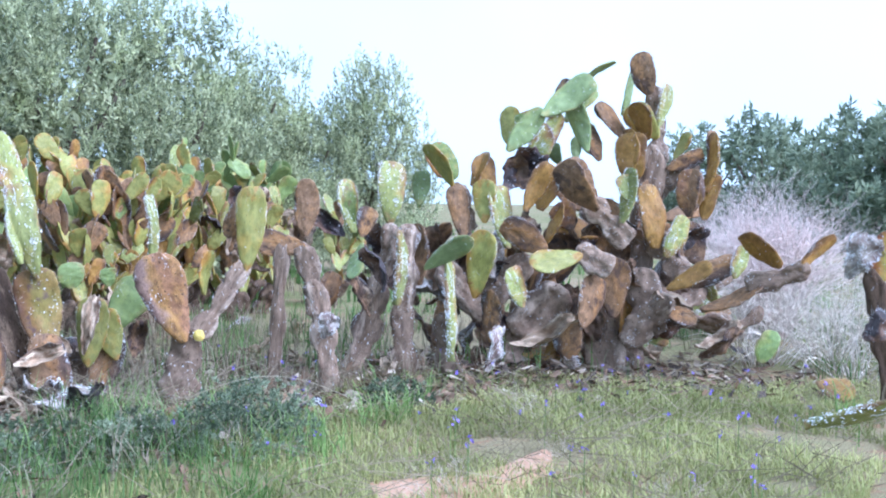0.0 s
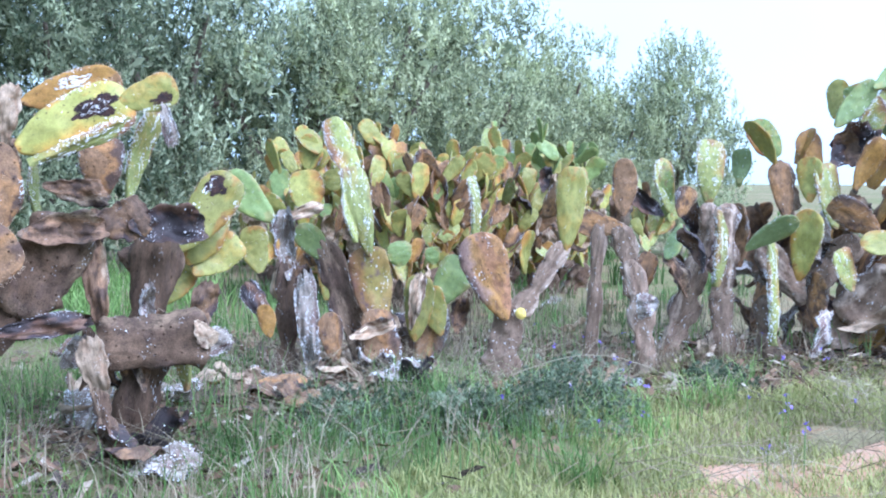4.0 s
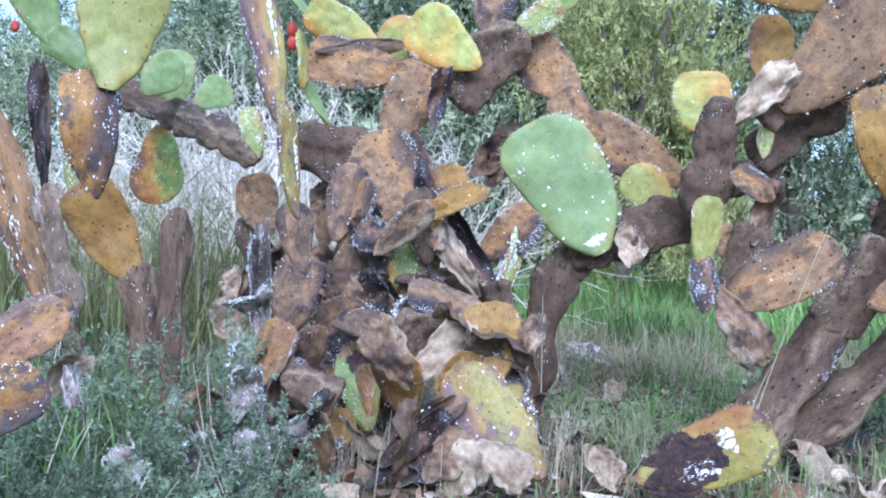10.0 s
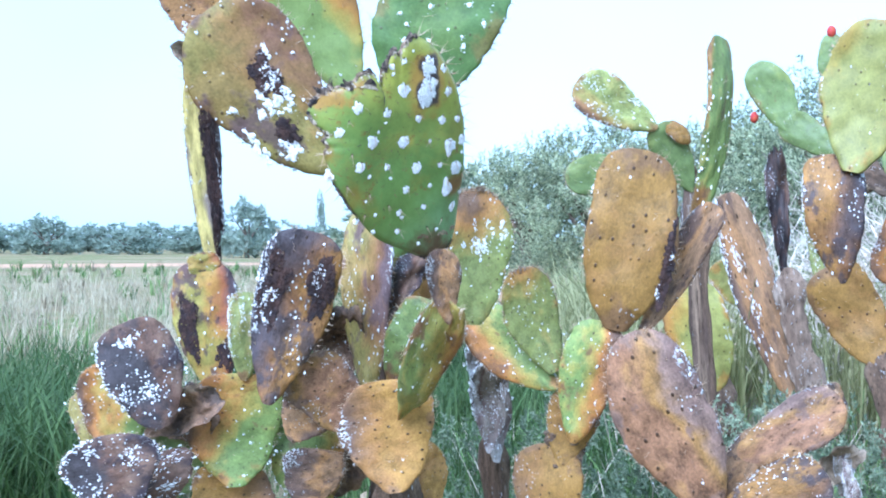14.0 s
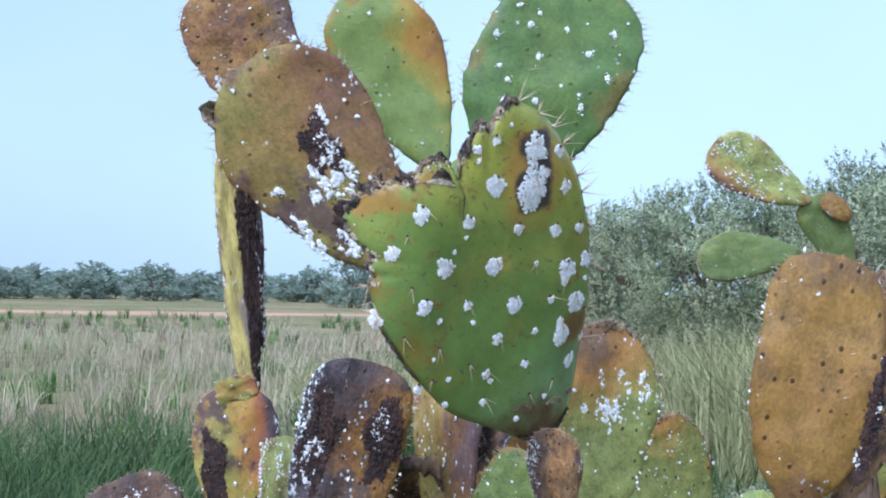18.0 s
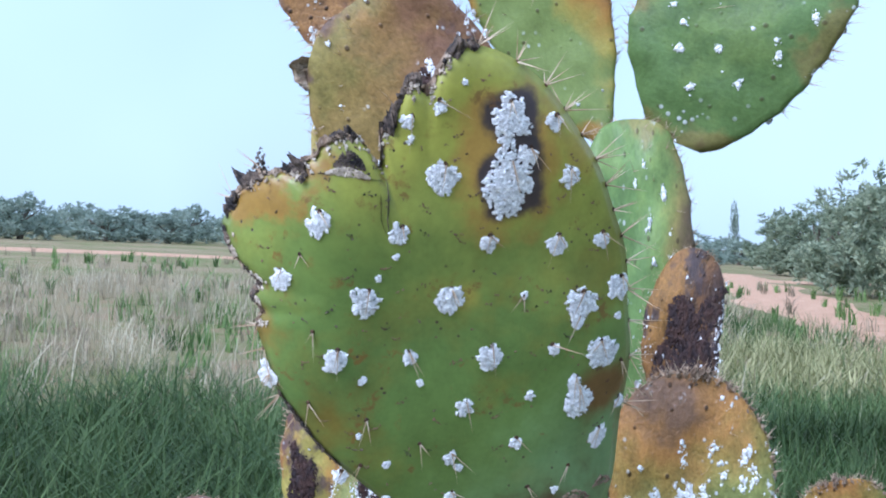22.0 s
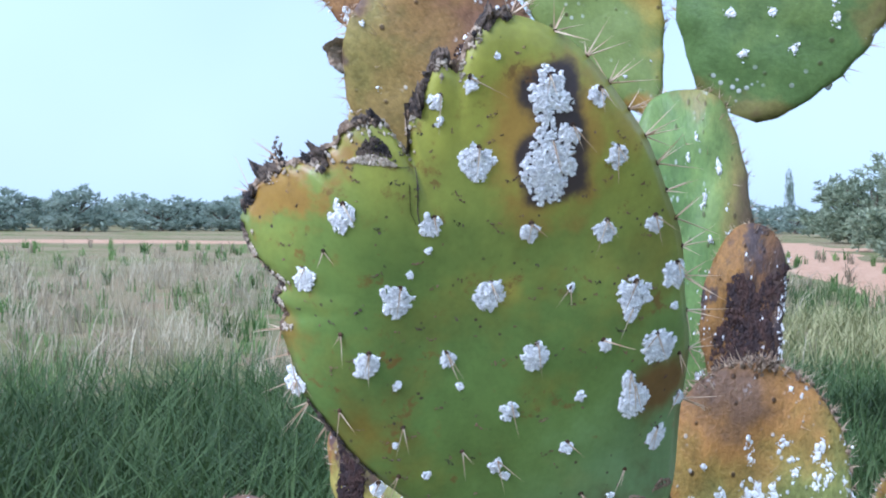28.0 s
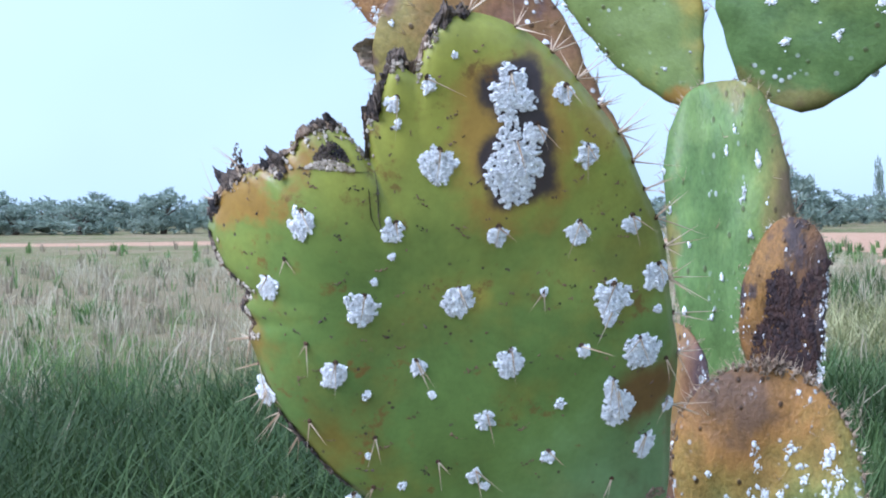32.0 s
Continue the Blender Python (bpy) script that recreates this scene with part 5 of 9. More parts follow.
joint(plant, "y", (-2.696, 6.502, 0.990), (-2.743, 6.500, 1.252), 0.208, (0.35, -0.93, 0.06))
joint(plant, "y", (-2.592, 6.658, 1.139), (-2.609, 6.659, 1.269), 0.141, (0.33, -0.94, 0.05))
joint(plant, "s", (-2.362, 6.407, 0.841), (-2.430, 6.397, 1.119), 0.087, (0.94, -0.28, 0.22))
joint(plant, "g", (-2.232, 6.875, 0.670), (-2.250, 6.877, 0.819), 0.157, (0.29, -0.96, 0.05))
joint(plant, "g", (-2.084, 7.146, 0.665), (-2.098, 7.147, 0.775), 0.103, (0.26, -0.96, 0.04))
joint(plant, "g", (-2.044, 7.038, 0.399), (-1.870, 7.122, 0.689), 0.224, (0.26, -0.96, 0.12))
joint(plant, "b", (-2.093, 6.938, -0.050), (-2.039, 6.989, 0.447), 0.223, (0.25, -0.97, 0.07))
joint(plant, "y", (-2.121, 6.835, 0.202), (-2.100, 6.867, 0.598), 0.199, (0.27, -0.96, 0.06))
joint(plant, "c", (-2.133, 6.782, 0.279), (-2.077, 6.823, 0.609), 0.105, (0.26, -0.96, 0.08))
joint(plant, "y", (-1.979, 6.945, 0.232), (-2.062, 6.931, 0.523), 0.178, (0.28, -0.96, 0.03))
joint(plant, "w", (-2.557, 6.224, -0.050), (-2.613, 6.243, 0.624), 0.140, (0.36, -0.93, 0.06))
joint(plant, "n", (-2.604, 6.241, 0.524), (-2.641, 6.237, 0.697), 0.114, (0.37, -0.93, 0.06))
joint(plant, "d", (-2.811, 6.204, 0.342), (-2.948, 6.167, 0.589), 0.135, (0.41, -0.91, 0.09))
joint(plant, "o", (-2.803, 6.151, 0.288), (-2.846, 6.145, 0.471), 0.107, (0.40, -0.91, 0.07))
joint(plant, "b", (-2.426, 6.233, 0.150), (-2.468, 6.233, 0.424), 0.139, (0.35, -0.94, 0.06))
joint(plant, "c", (-2.388, 6.362, 0.273), (-2.165, 6.453, 0.363), 0.108, (0.33, -0.94, 0.14))
joint(plant, "c", (-2.333, 6.058, 0.211), (-2.184, 5.995, 0.009), 0.096, (0.17, -0.90, 0.40))
joint(plant, "n", (-1.934, 7.176, 0.214), (-1.906, 7.200, 0.433), 0.132, (0.23, -0.97, 0.08))
joint(plant, "y", (-2.944, 6.281, 0.676), (-2.880, 6.318, 0.888), 0.157, (0.39, -0.92, 0.04))
joint(plant, "c", (-2.164, 6.665, 0.315), (-2.280, 6.626, 0.400), 0.104, (0.36, -0.93, 0.07))
joint(plant, "k", (-2.243, 6.934, -0.050), (-2.232, 6.957, 0.259), 0.181, (0.28, -0.96, 0.06))
joint(plant, "c", (-2.164, 7.222, -0.027), (-2.295, 7.167, 0.253), 0.183, (0.62, -0.77, 0.14))
joint(plant, "c", (-2.885, 6.710, 0.319), (-2.982, 6.708, 0.609), 0.148, (-0.43, -0.89, -0.15))
joint(plant, "y", (-2.748, 6.940, 0.433), (-2.732, 6.964, 0.723), 0.170, (-0.17, -0.98, 0.09))
joint(plant, "o", (-2.465, 6.992, 0.169), (-2.646, 6.993, 0.428), 0.151, (-0.15, -0.98, -0.10))
joint(plant, "b", (-2.436, 7.195, 0.567), (-2.643, 7.196, 0.629), 0.108, (0.04, -0.99, 0.17))
joint(plant, "d", (-2.581, 7.272, 0.204), (-2.309, 7.402, 0.228), 0.157, (0.30, -0.73, 0.61))
joint(plant, "y", (-2.670, 7.200, 0.334), (-2.749, 7.102, 0.511), 0.108, (0.75, -0.66, -0.03))
plant = cactus("leaning_cactus", (-3.75, 3.51, -0.05))
joint(plant, "k", (-3.754, 3.512, -0.050), (-3.475, 3.790, 0.696), 0.260, (0.62, -0.78, 0.06))
joint(plant, "k", (-3.497, 3.767, 0.633), (-3.314, 3.877, 1.000), 0.249, (0.57, -0.82, -0.04))
joint(plant, "n", (-3.413, 3.918, 0.894), (-3.329, 4.008, 1.198), 0.156, (0.62, -0.79, 0.06))
joint(plant, "b", (-3.262, 3.708, 0.753), (-2.942, 3.912, 0.952), 0.253, (0.52, -0.85, 0.03))
joint(plant, "b", (-3.093, 3.920, 0.946), (-3.073, 3.965, 1.341), 0.286, (0.57, -0.82, 0.07))
joint(plant, "n", (-3.149, 3.812, 0.959), (-3.122, 3.850, 1.175), 0.144, (0.59, -0.80, 0.07))
joint(plant, "o", (-3.269, 3.921, 1.124), (-3.323, 3.787, 1.613), 0.255, (0.62, -0.77, -0.14), flip=1)
joint(plant, "h", (-3.213, 3.835, 1.089), (-3.252, 3.845, 1.621), 0.112, (1.00, -0.06, 0.07))
joint(plant, "h", (-3.349, 3.822, 1.490), (-3.298, 3.873, 1.637), 0.122, (0.65, -0.76, 0.04))
joint(plant, "c", (-3.090, 3.885, 1.295), (-3.142, 3.867, 1.611), 0.149, (0.57, -0.82, 0.05))
joint(plant, "c", (-3.030, 4.000, 1.342), (-3.014, 4.030, 1.569), 0.107, (0.57, -0.82, 0.07))
joint(plant, "c", (-3.106, 4.010, 1.421), (-3.125, 4.010, 1.640), 0.098, (0.56, -0.83, 0.05))
joint(plant, "y", (-2.991, 4.029, 1.328), (-2.616, 4.215, 1.534), 0.240, (0.47, -0.88, -0.07), flip=1, patch=((-0.02,0.26,0.035,0.06), (0.1,0.16,0.016,0.12),), rot=((-0.02,0.26,0.05,0.09),))
joint(plant, "s", (-2.929, 4.011, 1.269), (-2.603, 4.218, 1.440), 0.072, (0.60, -0.36, -0.71))
joint(plant, "o", (-3.097, 4.216, 1.530), (-2.746, 4.374, 1.627), 0.198, (0.43, -0.90, -0.10), patch=((-0.04,0.2,0.04,0.09),))
joint(plant, "y", (-2.634, 4.199, 1.520), (-2.435, 4.299, 1.590), 0.156, (0.47, -0.88, -0.07), patch=((0.09,0.2,0.014,0.1),), rot=((0.05,0.26,0.05,0.09),))
joint(plant, "w", (-2.469, 4.268, 1.533), (-2.436, 4.280, 1.355), 0.066, (0.43, -0.90, 0.02))
joint(plant, "s", (-2.747, 4.462, 1.107), (-2.608, 4.474, 1.493), 0.115, (0.87, -0.40, -0.30))
joint(plant, "b", (-2.985, 4.658, 1.122), (-2.990, 4.675, 1.389), 0.208, (0.49, -0.87, 0.06))
joint(plant, "s", (-3.088, 4.314, 1.029), (-3.109, 4.314, 1.255), 0.072, (0.99, -0.13, 0.09))
joint(plant, "k", (-3.844, 3.727, -0.050), (-3.232, 4.105, 0.620), 0.246, (0.50, -0.86, 0.03))
joint(plant, "k", (-3.282, 4.056, 0.507), (-3.033, 4.212, 0.800), 0.254, (0.50, -0.86, 0.03))
joint(plant, "k", (-3.095, 4.151, 0.635), (-2.883, 4.220, 1.019), 0.270, (0.45, -0.89, -0.09))
joint(plant, "h", (-3.014, 4.049, 0.977), (-2.766, 4.248, 1.015), 0.152, (0.62, -0.78, 0.05))
joint(plant, "n", (-2.815, 4.274, 1.013), (-2.637, 4.416, 1.031), 0.198, (0.62, -0.78, 0.05))
joint(plant, "d", (-2.698, 4.366, 1.010), (-2.462, 4.554, 1.014), 0.193, (0.62, -0.78, 0.04))
joint(plant, "h", (-3.193, 4.497, 1.177), (-2.981, 4.661, 1.122), 0.134, (0.61, -0.79, -0.02))
joint(plant, "y", (-2.666, 4.700, 0.869), (-2.438, 4.843, 1.209), 0.217, (0.45, -0.89, 0.07), patch=((-0.06,0.28,0.02,0.05),), rot=((-0.04,0.29,0.06,0.05),))
joint(plant, "y", (-2.684, 4.874, 0.812), (-2.560, 4.991, 1.055), 0.187, (0.49, -0.86, 0.16))
joint(plant, "y", (-2.655, 4.893, 0.759), (-2.495, 5.032, 0.917), 0.176, (0.54, -0.82, 0.18), patch=((-0.05,0.2,0.012,0.06),))
joint(plant, "y", (-2.811, 4.886, 0.614), (-2.721, 4.970, 0.784), 0.158, (0.49, -0.86, 0.17))
joint(plant, "y", (-2.528, 5.376, 0.734), (-2.567, 5.361, 0.959), 0.152, (0.39, -0.92, 0.01))
joint(plant, "k", (-2.837, 4.620, -0.050), (-2.710, 4.670, 0.925), 0.219, (0.45, -0.89, -0.01))
joint(plant, "k", (-2.879, 4.655, 0.812), (-2.718, 4.730, 0.949), 0.158, (0.41, -0.91, 0.01))
joint(plant, "h", (-2.818, 4.361, 0.506), (-2.851, 4.365, 0.909), 0.116, (0.50, -0.87, 0.05))
joint(plant, "k", (-2.734, 4.322, -0.050), (-2.793, 4.302, 0.300), 0.081, (0.52, -0.86, 0.04))
joint(plant, "c", (-2.779, 4.306, 0.221), (-2.828, 4.289, 0.512), 0.130, (0.52, -0.86, 0.04))
joint(plant, "k", (-2.831, 4.350, 0.501), (-2.425, 4.549, 0.550), 0.250, (0.42, -0.90, 0.13))
joint(plant, "c", (-2.434, 4.481, 0.595), (-2.381, 4.515, 0.491), 0.098, (0.50, -0.86, -0.03))
joint(plant, "h", (-2.720, 4.548, 0.259), (-2.751, 4.542, 0.502), 0.098, (0.48, -0.88, 0.04))
joint(plant, "d", (-3.132, 3.988, 0.563), (-2.818, 4.177, 0.606), 0.108, (0.50, -0.86, 0.12))
joint(plant, "n", (-2.948, 4.410, 0.820), (-2.898, 4.466, 1.053), 0.154, (0.51, -0.85, 0.10))
joint(plant, "h", (-2.543, 4.576, 0.455), (-2.487, 4.632, 0.608), 0.151, (0.44, -0.88, 0.16))
joint(plant, "s", (-2.688, 4.889, 0.206), (-2.714, 4.784, 0.488), 0.107, (-0.30, -0.88, -0.36))
joint(plant, "d", (-2.887, 4.753, 0.196), (-3.040, 4.677, 0.360), 0.137, (-0.07, -0.88, -0.47))
joint(plant, "k", (-3.019, 4.627, 0.308), (-3.084, 4.676, 0.506), 0.079, (0.71, -0.59, 0.38))
joint(plant, "w", (-2.672, 4.786, 0.379), (-2.482, 4.900, 0.461), 0.130, (0.46, -0.88, 0.15))
joint(plant, "w", (-2.688, 4.541, 0.517), (-2.695, 4.497, 0.736), 0.075, (0.77, -0.63, -0.10))
joint(plant, "n", (-2.601, 4.794, 0.454), (-2.522, 4.809, 0.716), 0.128, (0.39, -0.92, -0.07))
joint(plant, "b", (-2.836, 4.564, 0.324), (-2.730, 4.636, 0.567), 0.153, (0.70, -0.71, -0.09))
joint(plant, "h", (-2.943, 4.361, 0.287), (-2.827, 4.441, 0.425), 0.077, (0.08, -0.89, 0.45))
joint(plant, "d", (-2.973, 4.672, 0.292), (-2.940, 4.793, 0.486), 0.096, (-0.28, -0.79, 0.54))
joint(plant, "h", (-2.557, 4.686, 0.507), (-2.737, 4.637, 0.628), 0.082, (-0.11, -0.85, -0.51))
joint(plant, "h", (-3.371, 4.236, 0.783), (-3.589, 4.148, 0.939), 0.143, (0.20, -0.95, -0.26))
joint(plant, "d", (-3.521, 4.322, 1.310), (-3.608, 4.191, 1.502), 0.134, (0.86, -0.51, 0.05))
joint(plant, "h", (-3.277, 4.273, 1.096), (-3.146, 4.291, 1.343), 0.136, (-0.26, -0.94, 0.20))
joint(plant, "n", (-3.632, 4.238, 0.937), (-3.544, 4.373, 1.091), 0.136, (0.33, -0.80, 0.51))
joint(plant, "d", (-3.300, 4.188, 1.173), (-3.253, 4.206, 1.384), 0.112, (0.95, -0.26, -0.19))
joint(plant, "h", (-3.425, 4.310, 1.094), (-3.676, 4.298, 1.135), 0.114, (0.12, -0.88, 0.46))
plant = cactus("arching_cactus", (-4.55, 2.95, -0.05))
joint(plant, "b", (-3.600, 3.261, 0.742), (-3.351, 3.574, 0.982), 0.246, (0.72, -0.68, 0.14))
joint(plant, "h", (-3.534, 3.111, 0.812), (-3.445, 3.274, 0.536), 0.181, (0.77, -0.63, -0.13))
joint(plant, "n", (-3.484, 3.396, 0.710), (-3.503, 3.378, 0.778), 0.070, (0.67, -0.74, 0))
joint(plant, "k", (-3.625, 3.309, 0.745), (-3.572, 3.393, 1.043), 0.179, (0.67, -0.74, 0.09))
joint(plant, "h", (-3.583, 3.375, 0.971), (-3.549, 3.434, 1.221), 0.113, (0.66, -0.74, 0.08))
joint(plant, "b", (-3.512, 3.395, 1.158), (-3.609, 3.288, 1.277), 0.107, (0.70, -0.71, -0.06))
joint(plant, "k", (-3.800, 3.280, 1.065), (-3.729, 3.321, 1.545), 0.201, (0.68, -0.73, -0.04))
joint(plant, "c", (-3.675, 3.302, 1.464), (-3.537, 3.481, 1.681), 0.155, (0.76, -0.65, 0.06))
joint(plant, "k", (-3.675, 3.459, 1.494), (-3.591, 3.569, 1.632), 0.192, (0.75, -0.66, 0.07))
joint(plant, "y", (-3.995, 3.464, 1.444), (-4.010, 3.464, 1.691), 0.252, (0.69, -0.72, 0.04))
joint(plant, "o", (-3.820, 3.688, 1.658), (-3.831, 3.695, 1.946), 0.202, (0.65, -0.76, 0.05))
joint(plant, "b", (-3.616, 3.532, 1.534), (-3.315, 3.847, 2.024), 0.358, (0.71, -0.71, 0.02), flip=0)
joint(plant, "k", (-3.790, 3.545, 1.354), (-3.558, 3.839, 1.592), 0.163, (0.76, -0.65, 0.06))
joint(plant, "k", (-3.602, 3.782, 1.527), (-3.372, 4.007, 1.942), 0.148, (0.68, -0.74, 0.03))
joint(plant, "k", (-3.807, 3.673, 1.247), (-3.658, 3.793, 1.529), 0.126, (0.65, -0.76, -0.02))
joint(plant, "o", (-3.543, 3.728, 1.965), (-3.735, 3.430, 2.072), 0.185, (0.78, -0.58, -0.24))
joint(plant, "y", (-3.540, 3.030, 0.874), (-3.538, 3.053, 1.149), 0.138, (0.93, -0.37, 0.02))
joint(plant, "D", (-3.519, 3.043, 0.713), (-3.538, 3.036, 0.925), 0.107, (0.69, -0.72, 0.04))
joint(plant, "b", (-3.682, 3.331, 0.917), (-3.720, 3.294, 1.034), 0.142, (0.69, -0.72, 0))
joint(plant, "k", (-3.719, 3.545, 1.257), (-4.011, 3.428, 1.208), 0.174, (0.38, -0.92, -0.07))
joint(plant, "s", (-3.646, 3.481, 1.328), (-3.645, 3.492, 1.460), 0.066, (0.66, -0.75, 0.06))
joint(plant, "k", (-4.554, 2.948, -0.050), (-4.344, 3.004, 0.820), 0.194, (0.74, -0.66, -0.13))
joint(plant, "k", (-4.372, 2.965, 0.742), (-4.271, 3.100, 0.951), 0.192, (0.76, -0.65, 0.05))
joint(plant, "k", (-4.314, 3.042, 0.860), (-4.023, 3.243, 1.004), 0.175, (0.58, -0.81, -0.04))
joint(plant, "k", (-4.092, 3.158, 0.962), (-3.893, 3.404, 1.087), 0.193, (0.76, -0.65, 0.06))
joint(plant, "p", (-4.152, 3.082, 0.904), (-4.294, 2.796, 1.415), 0.404, (0.80, -0.59, -0.11), flip=0, patch=((0.0,0.035,0.035,0.012),))
joint(plant, "g", (-4.258, 3.278, 1.050), (-4.377, 3.151, 1.249), 0.160, (0.74, -0.67, 0.02))
joint(plant, "y", (-4.072, 3.423, 1.079), (-4.214, 3.267, 1.241), 0.204, (0.74, -0.68, -0.01))
joint(plant, "c", (-4.073, 3.109, 1.037), (-4.022, 3.158, 0.878), 0.137, (0.74, -0.68, 0.03))
joint(plant, "s", (-4.431, 2.732, 0.648), (-4.380, 2.828, 1.130), 0.114, (0.97, 0.20, -0.14))
joint(plant, "b", (-4.143, 3.582, 1.210), (-4.441, 3.244, 1.435), 0.262, (0.74, -0.67, -0.03))
joint(plant, "b", (-4.399, 3.290, 1.377), (-4.542, 3.135, 1.591), 0.184, (0.73, -0.68, -0.01))
joint(plant, "b", (-4.494, 3.192, 1.578), (-4.669, 3.002, 1.830), 0.252, (0.72, -0.69, -0.02))
joint(plant, "n", (-4.957, 3.077, 1.158), (-4.886, 3.182, 1.440), 0.194, (0.81, -0.59, 0.01))
joint(plant, "h", (-5.023, 3.003, 1.209), (-4.918, 3.140, 1.383), 0.166, (0.81, -0.59, -0.02))
# The many S joints here put crevice shade into pad colour.
plant = cactus("tangled_cactus", (-4.86, 2.48, -0.05))
joint(plant, "k", (-4.865, 2.477, -0.050), (-4.909, 2.505, 1.065), 0.232, (0.85, -0.52, 0.05))
joint(plant, "k", (-4.781, 2.692, 1.537), (-4.603, 2.927, 1.863), 0.237, (0.83, -0.55, -0.06))
joint(plant, "S", (-4.692, 2.819, 1.826), (-4.675, 2.862, 2.137), 0.216, (0.83, -0.56, 0.03))
joint(plant, "y", (-4.626, 2.732, 1.687), (-4.826, 2.509, 1.888), 0.247, (0.74, -0.67, -0.01))
joint(plant, "y", (-4.841, 2.632, 1.701), (-5.000, 2.455, 1.853), 0.221, (0.75, -0.67, 0))
joint(plant, "s", (-4.627, 2.898, 1.843), (-4.500, 3.059, 1.988), 0.149, (0.82, -0.56, -0.10))
joint(plant, "g", (-4.616, 3.074, 1.959), (-4.550, 3.168, 2.169), 0.205, (0.83, -0.56, -0.01))
joint(plant, "y", (-5.184, 2.544, 1.803), (-5.405, 2.292, 1.949), 0.203, (0.74, -0.67, -0.03))
joint(plant, "b", (-4.819, 2.500, 1.649), (-5.111, 2.158, 1.711), 0.232, (0.75, -0.65, -0.07))
joint(plant, "S", (-5.063, 2.138, 1.726), (-4.824, 2.425, 1.766), 0.075, (0.77, -0.62, -0.13))
joint(plant, "b", (-4.865, 2.423, 1.355), (-4.788, 2.538, 1.676), 0.247, (0.86, -0.51, -0.02))
joint(plant, "d", (-4.703, 2.540, 1.386), (-4.688, 2.578, 1.650), 0.100, (0.84, -0.54, 0.03))
joint(plant, "b", (-4.733, 2.400, 1.020), (-4.806, 2.339, 1.367), 0.277, (0.84, -0.53, 0.08))
joint(plant, "k", (-4.918, 2.355, 1.288), (-5.046, 2.049, 1.302), 0.215, (0.92, -0.39, -0.03))
joint(plant, "d", (-4.723, 2.568, 1.023), (-4.808, 2.491, 1.351), 0.156, (0.82, -0.56, 0.08))
joint(plant, "o", (-4.815, 2.769, 1.008), (-4.851, 2.742, 1.242), 0.163, (0.82, -0.57, 0.06))
joint(plant, "S", (-4.819, 2.134, 0.895), (-4.784, 2.198, 1.213), 0.194, (0.87, -0.49, 0))
joint(plant, "b", (-4.931, 2.154, 0.858), (-4.951, 2.144, 1.055), 0.114, (0.88, -0.47, 0.07))
joint(plant, "y", (-5.496, 2.313, 1.595), (-5.520, 2.304, 1.858), 0.098, (0.92, 0.39, 0.10))
joint(plant, "g", (-5.488, 2.465, 1.423), (-5.579, 2.376, 1.673), 0.094, (0.84, 0.34, 0.43))
joint(plant, "g", (-5.441, 2.395, 1.825), (-5.594, 2.232, 2.080), 0.087, (0.79, 0.17, 0.58))
joint(plant, "d", (-4.675, 2.295, 0.766), (-4.744, 2.232, 1.017), 0.170, (0.85, -0.52, 0.10))
joint(plant, "b", (-4.629, 2.504, 0.754), (-4.672, 2.475, 1.061), 0.183, (0.84, -0.54, 0.07))
joint(plant, "q", (-4.567, 2.340, 0.678), (-4.582, 2.339, 0.918), 0.158, (0.85, -0.53, 0.05))
joint(plant, "c", (-4.400, 2.617, 0.687), (-4.525, 2.488, 0.963), 0.121, (0.81, -0.58, 0.10))
joint(plant, "d", (-4.425, 2.741, 0.680), (-4.607, 2.551, 1.040), 0.139, (0.80, -0.59, 0.09))
joint(plant, "h", (-4.574, 2.394, 0.481), (-4.764, 2.184, 0.688), 0.233, (0.81, -0.56, 0.17))
joint(plant, "S", (-4.370, 2.486, 0.539), (-4.483, 2.364, 0.710), 0.166, (0.81, -0.56, 0.14))
joint(plant, "k", (-4.697, 2.569, 0.620), (-4.820, 2.434, 0.764), 0.177, (0.80, -0.58, 0.14))
joint(plant, "k", (-4.937, 2.236, -0.050), (-4.945, 2.289, 0.806), 0.192, (0.87, -0.49, 0.04))
joint(plant, "h", (-5.121, 2.240, 0.870), (-5.112, 2.269, 1.129), 0.154, (0.88, -0.47, 0.02))
joint(plant, "b", (-4.691, 2.211, 0.923), (-4.574, 2.357, 1.039), 0.134, (0.79, -0.61, -0.03))
joint(plant, "d", (-4.566, 2.276, 0.859), (-4.650, 2.185, 0.973), 0.166, (0.81, -0.57, 0.13))
joint(plant, "h", (-4.867, 2.211, 0.614), (-4.961, 2.116, 0.831), 0.173, (0.85, -0.50, 0.15))
joint(plant, "H", (-4.430, 2.440, 0.892), (-4.500, 2.367, 1.030), 0.133, (0.81, -0.58, 0.10))
joint(plant, "n", (-4.809, 2.351, 0.515), (-4.719, 2.465, 0.621), 0.200, (0.78, -0.63, 0.02))
joint(plant, "b", (-5.078, 2.187, 0.516), (-5.141, 2.128, 0.741), 0.153, (0.88, -0.46, 0.13))
joint(plant, "k", (-4.536, 1.779, -0.050), (-4.554, 1.804, 0.596), 0.178, (0.89, -0.44, 0.04))
joint(plant, "S", (-4.520, 1.765, 0.553), (-4.496, 1.815, 0.846), 0.194, (0.89, -0.46, 0.01))
joint(plant, "S", (-4.492, 1.815, 0.791), (-4.537, 1.781, 1.053), 0.134, (0.89, -0.45, 0.09))
joint(plant, "v", (-4.527, 1.789, 1.003), (-4.579, 1.758, 1.425), 0.110, (0.98, 0.15, 0.13), patch=((0.06,0.2,0.025,0.1),))
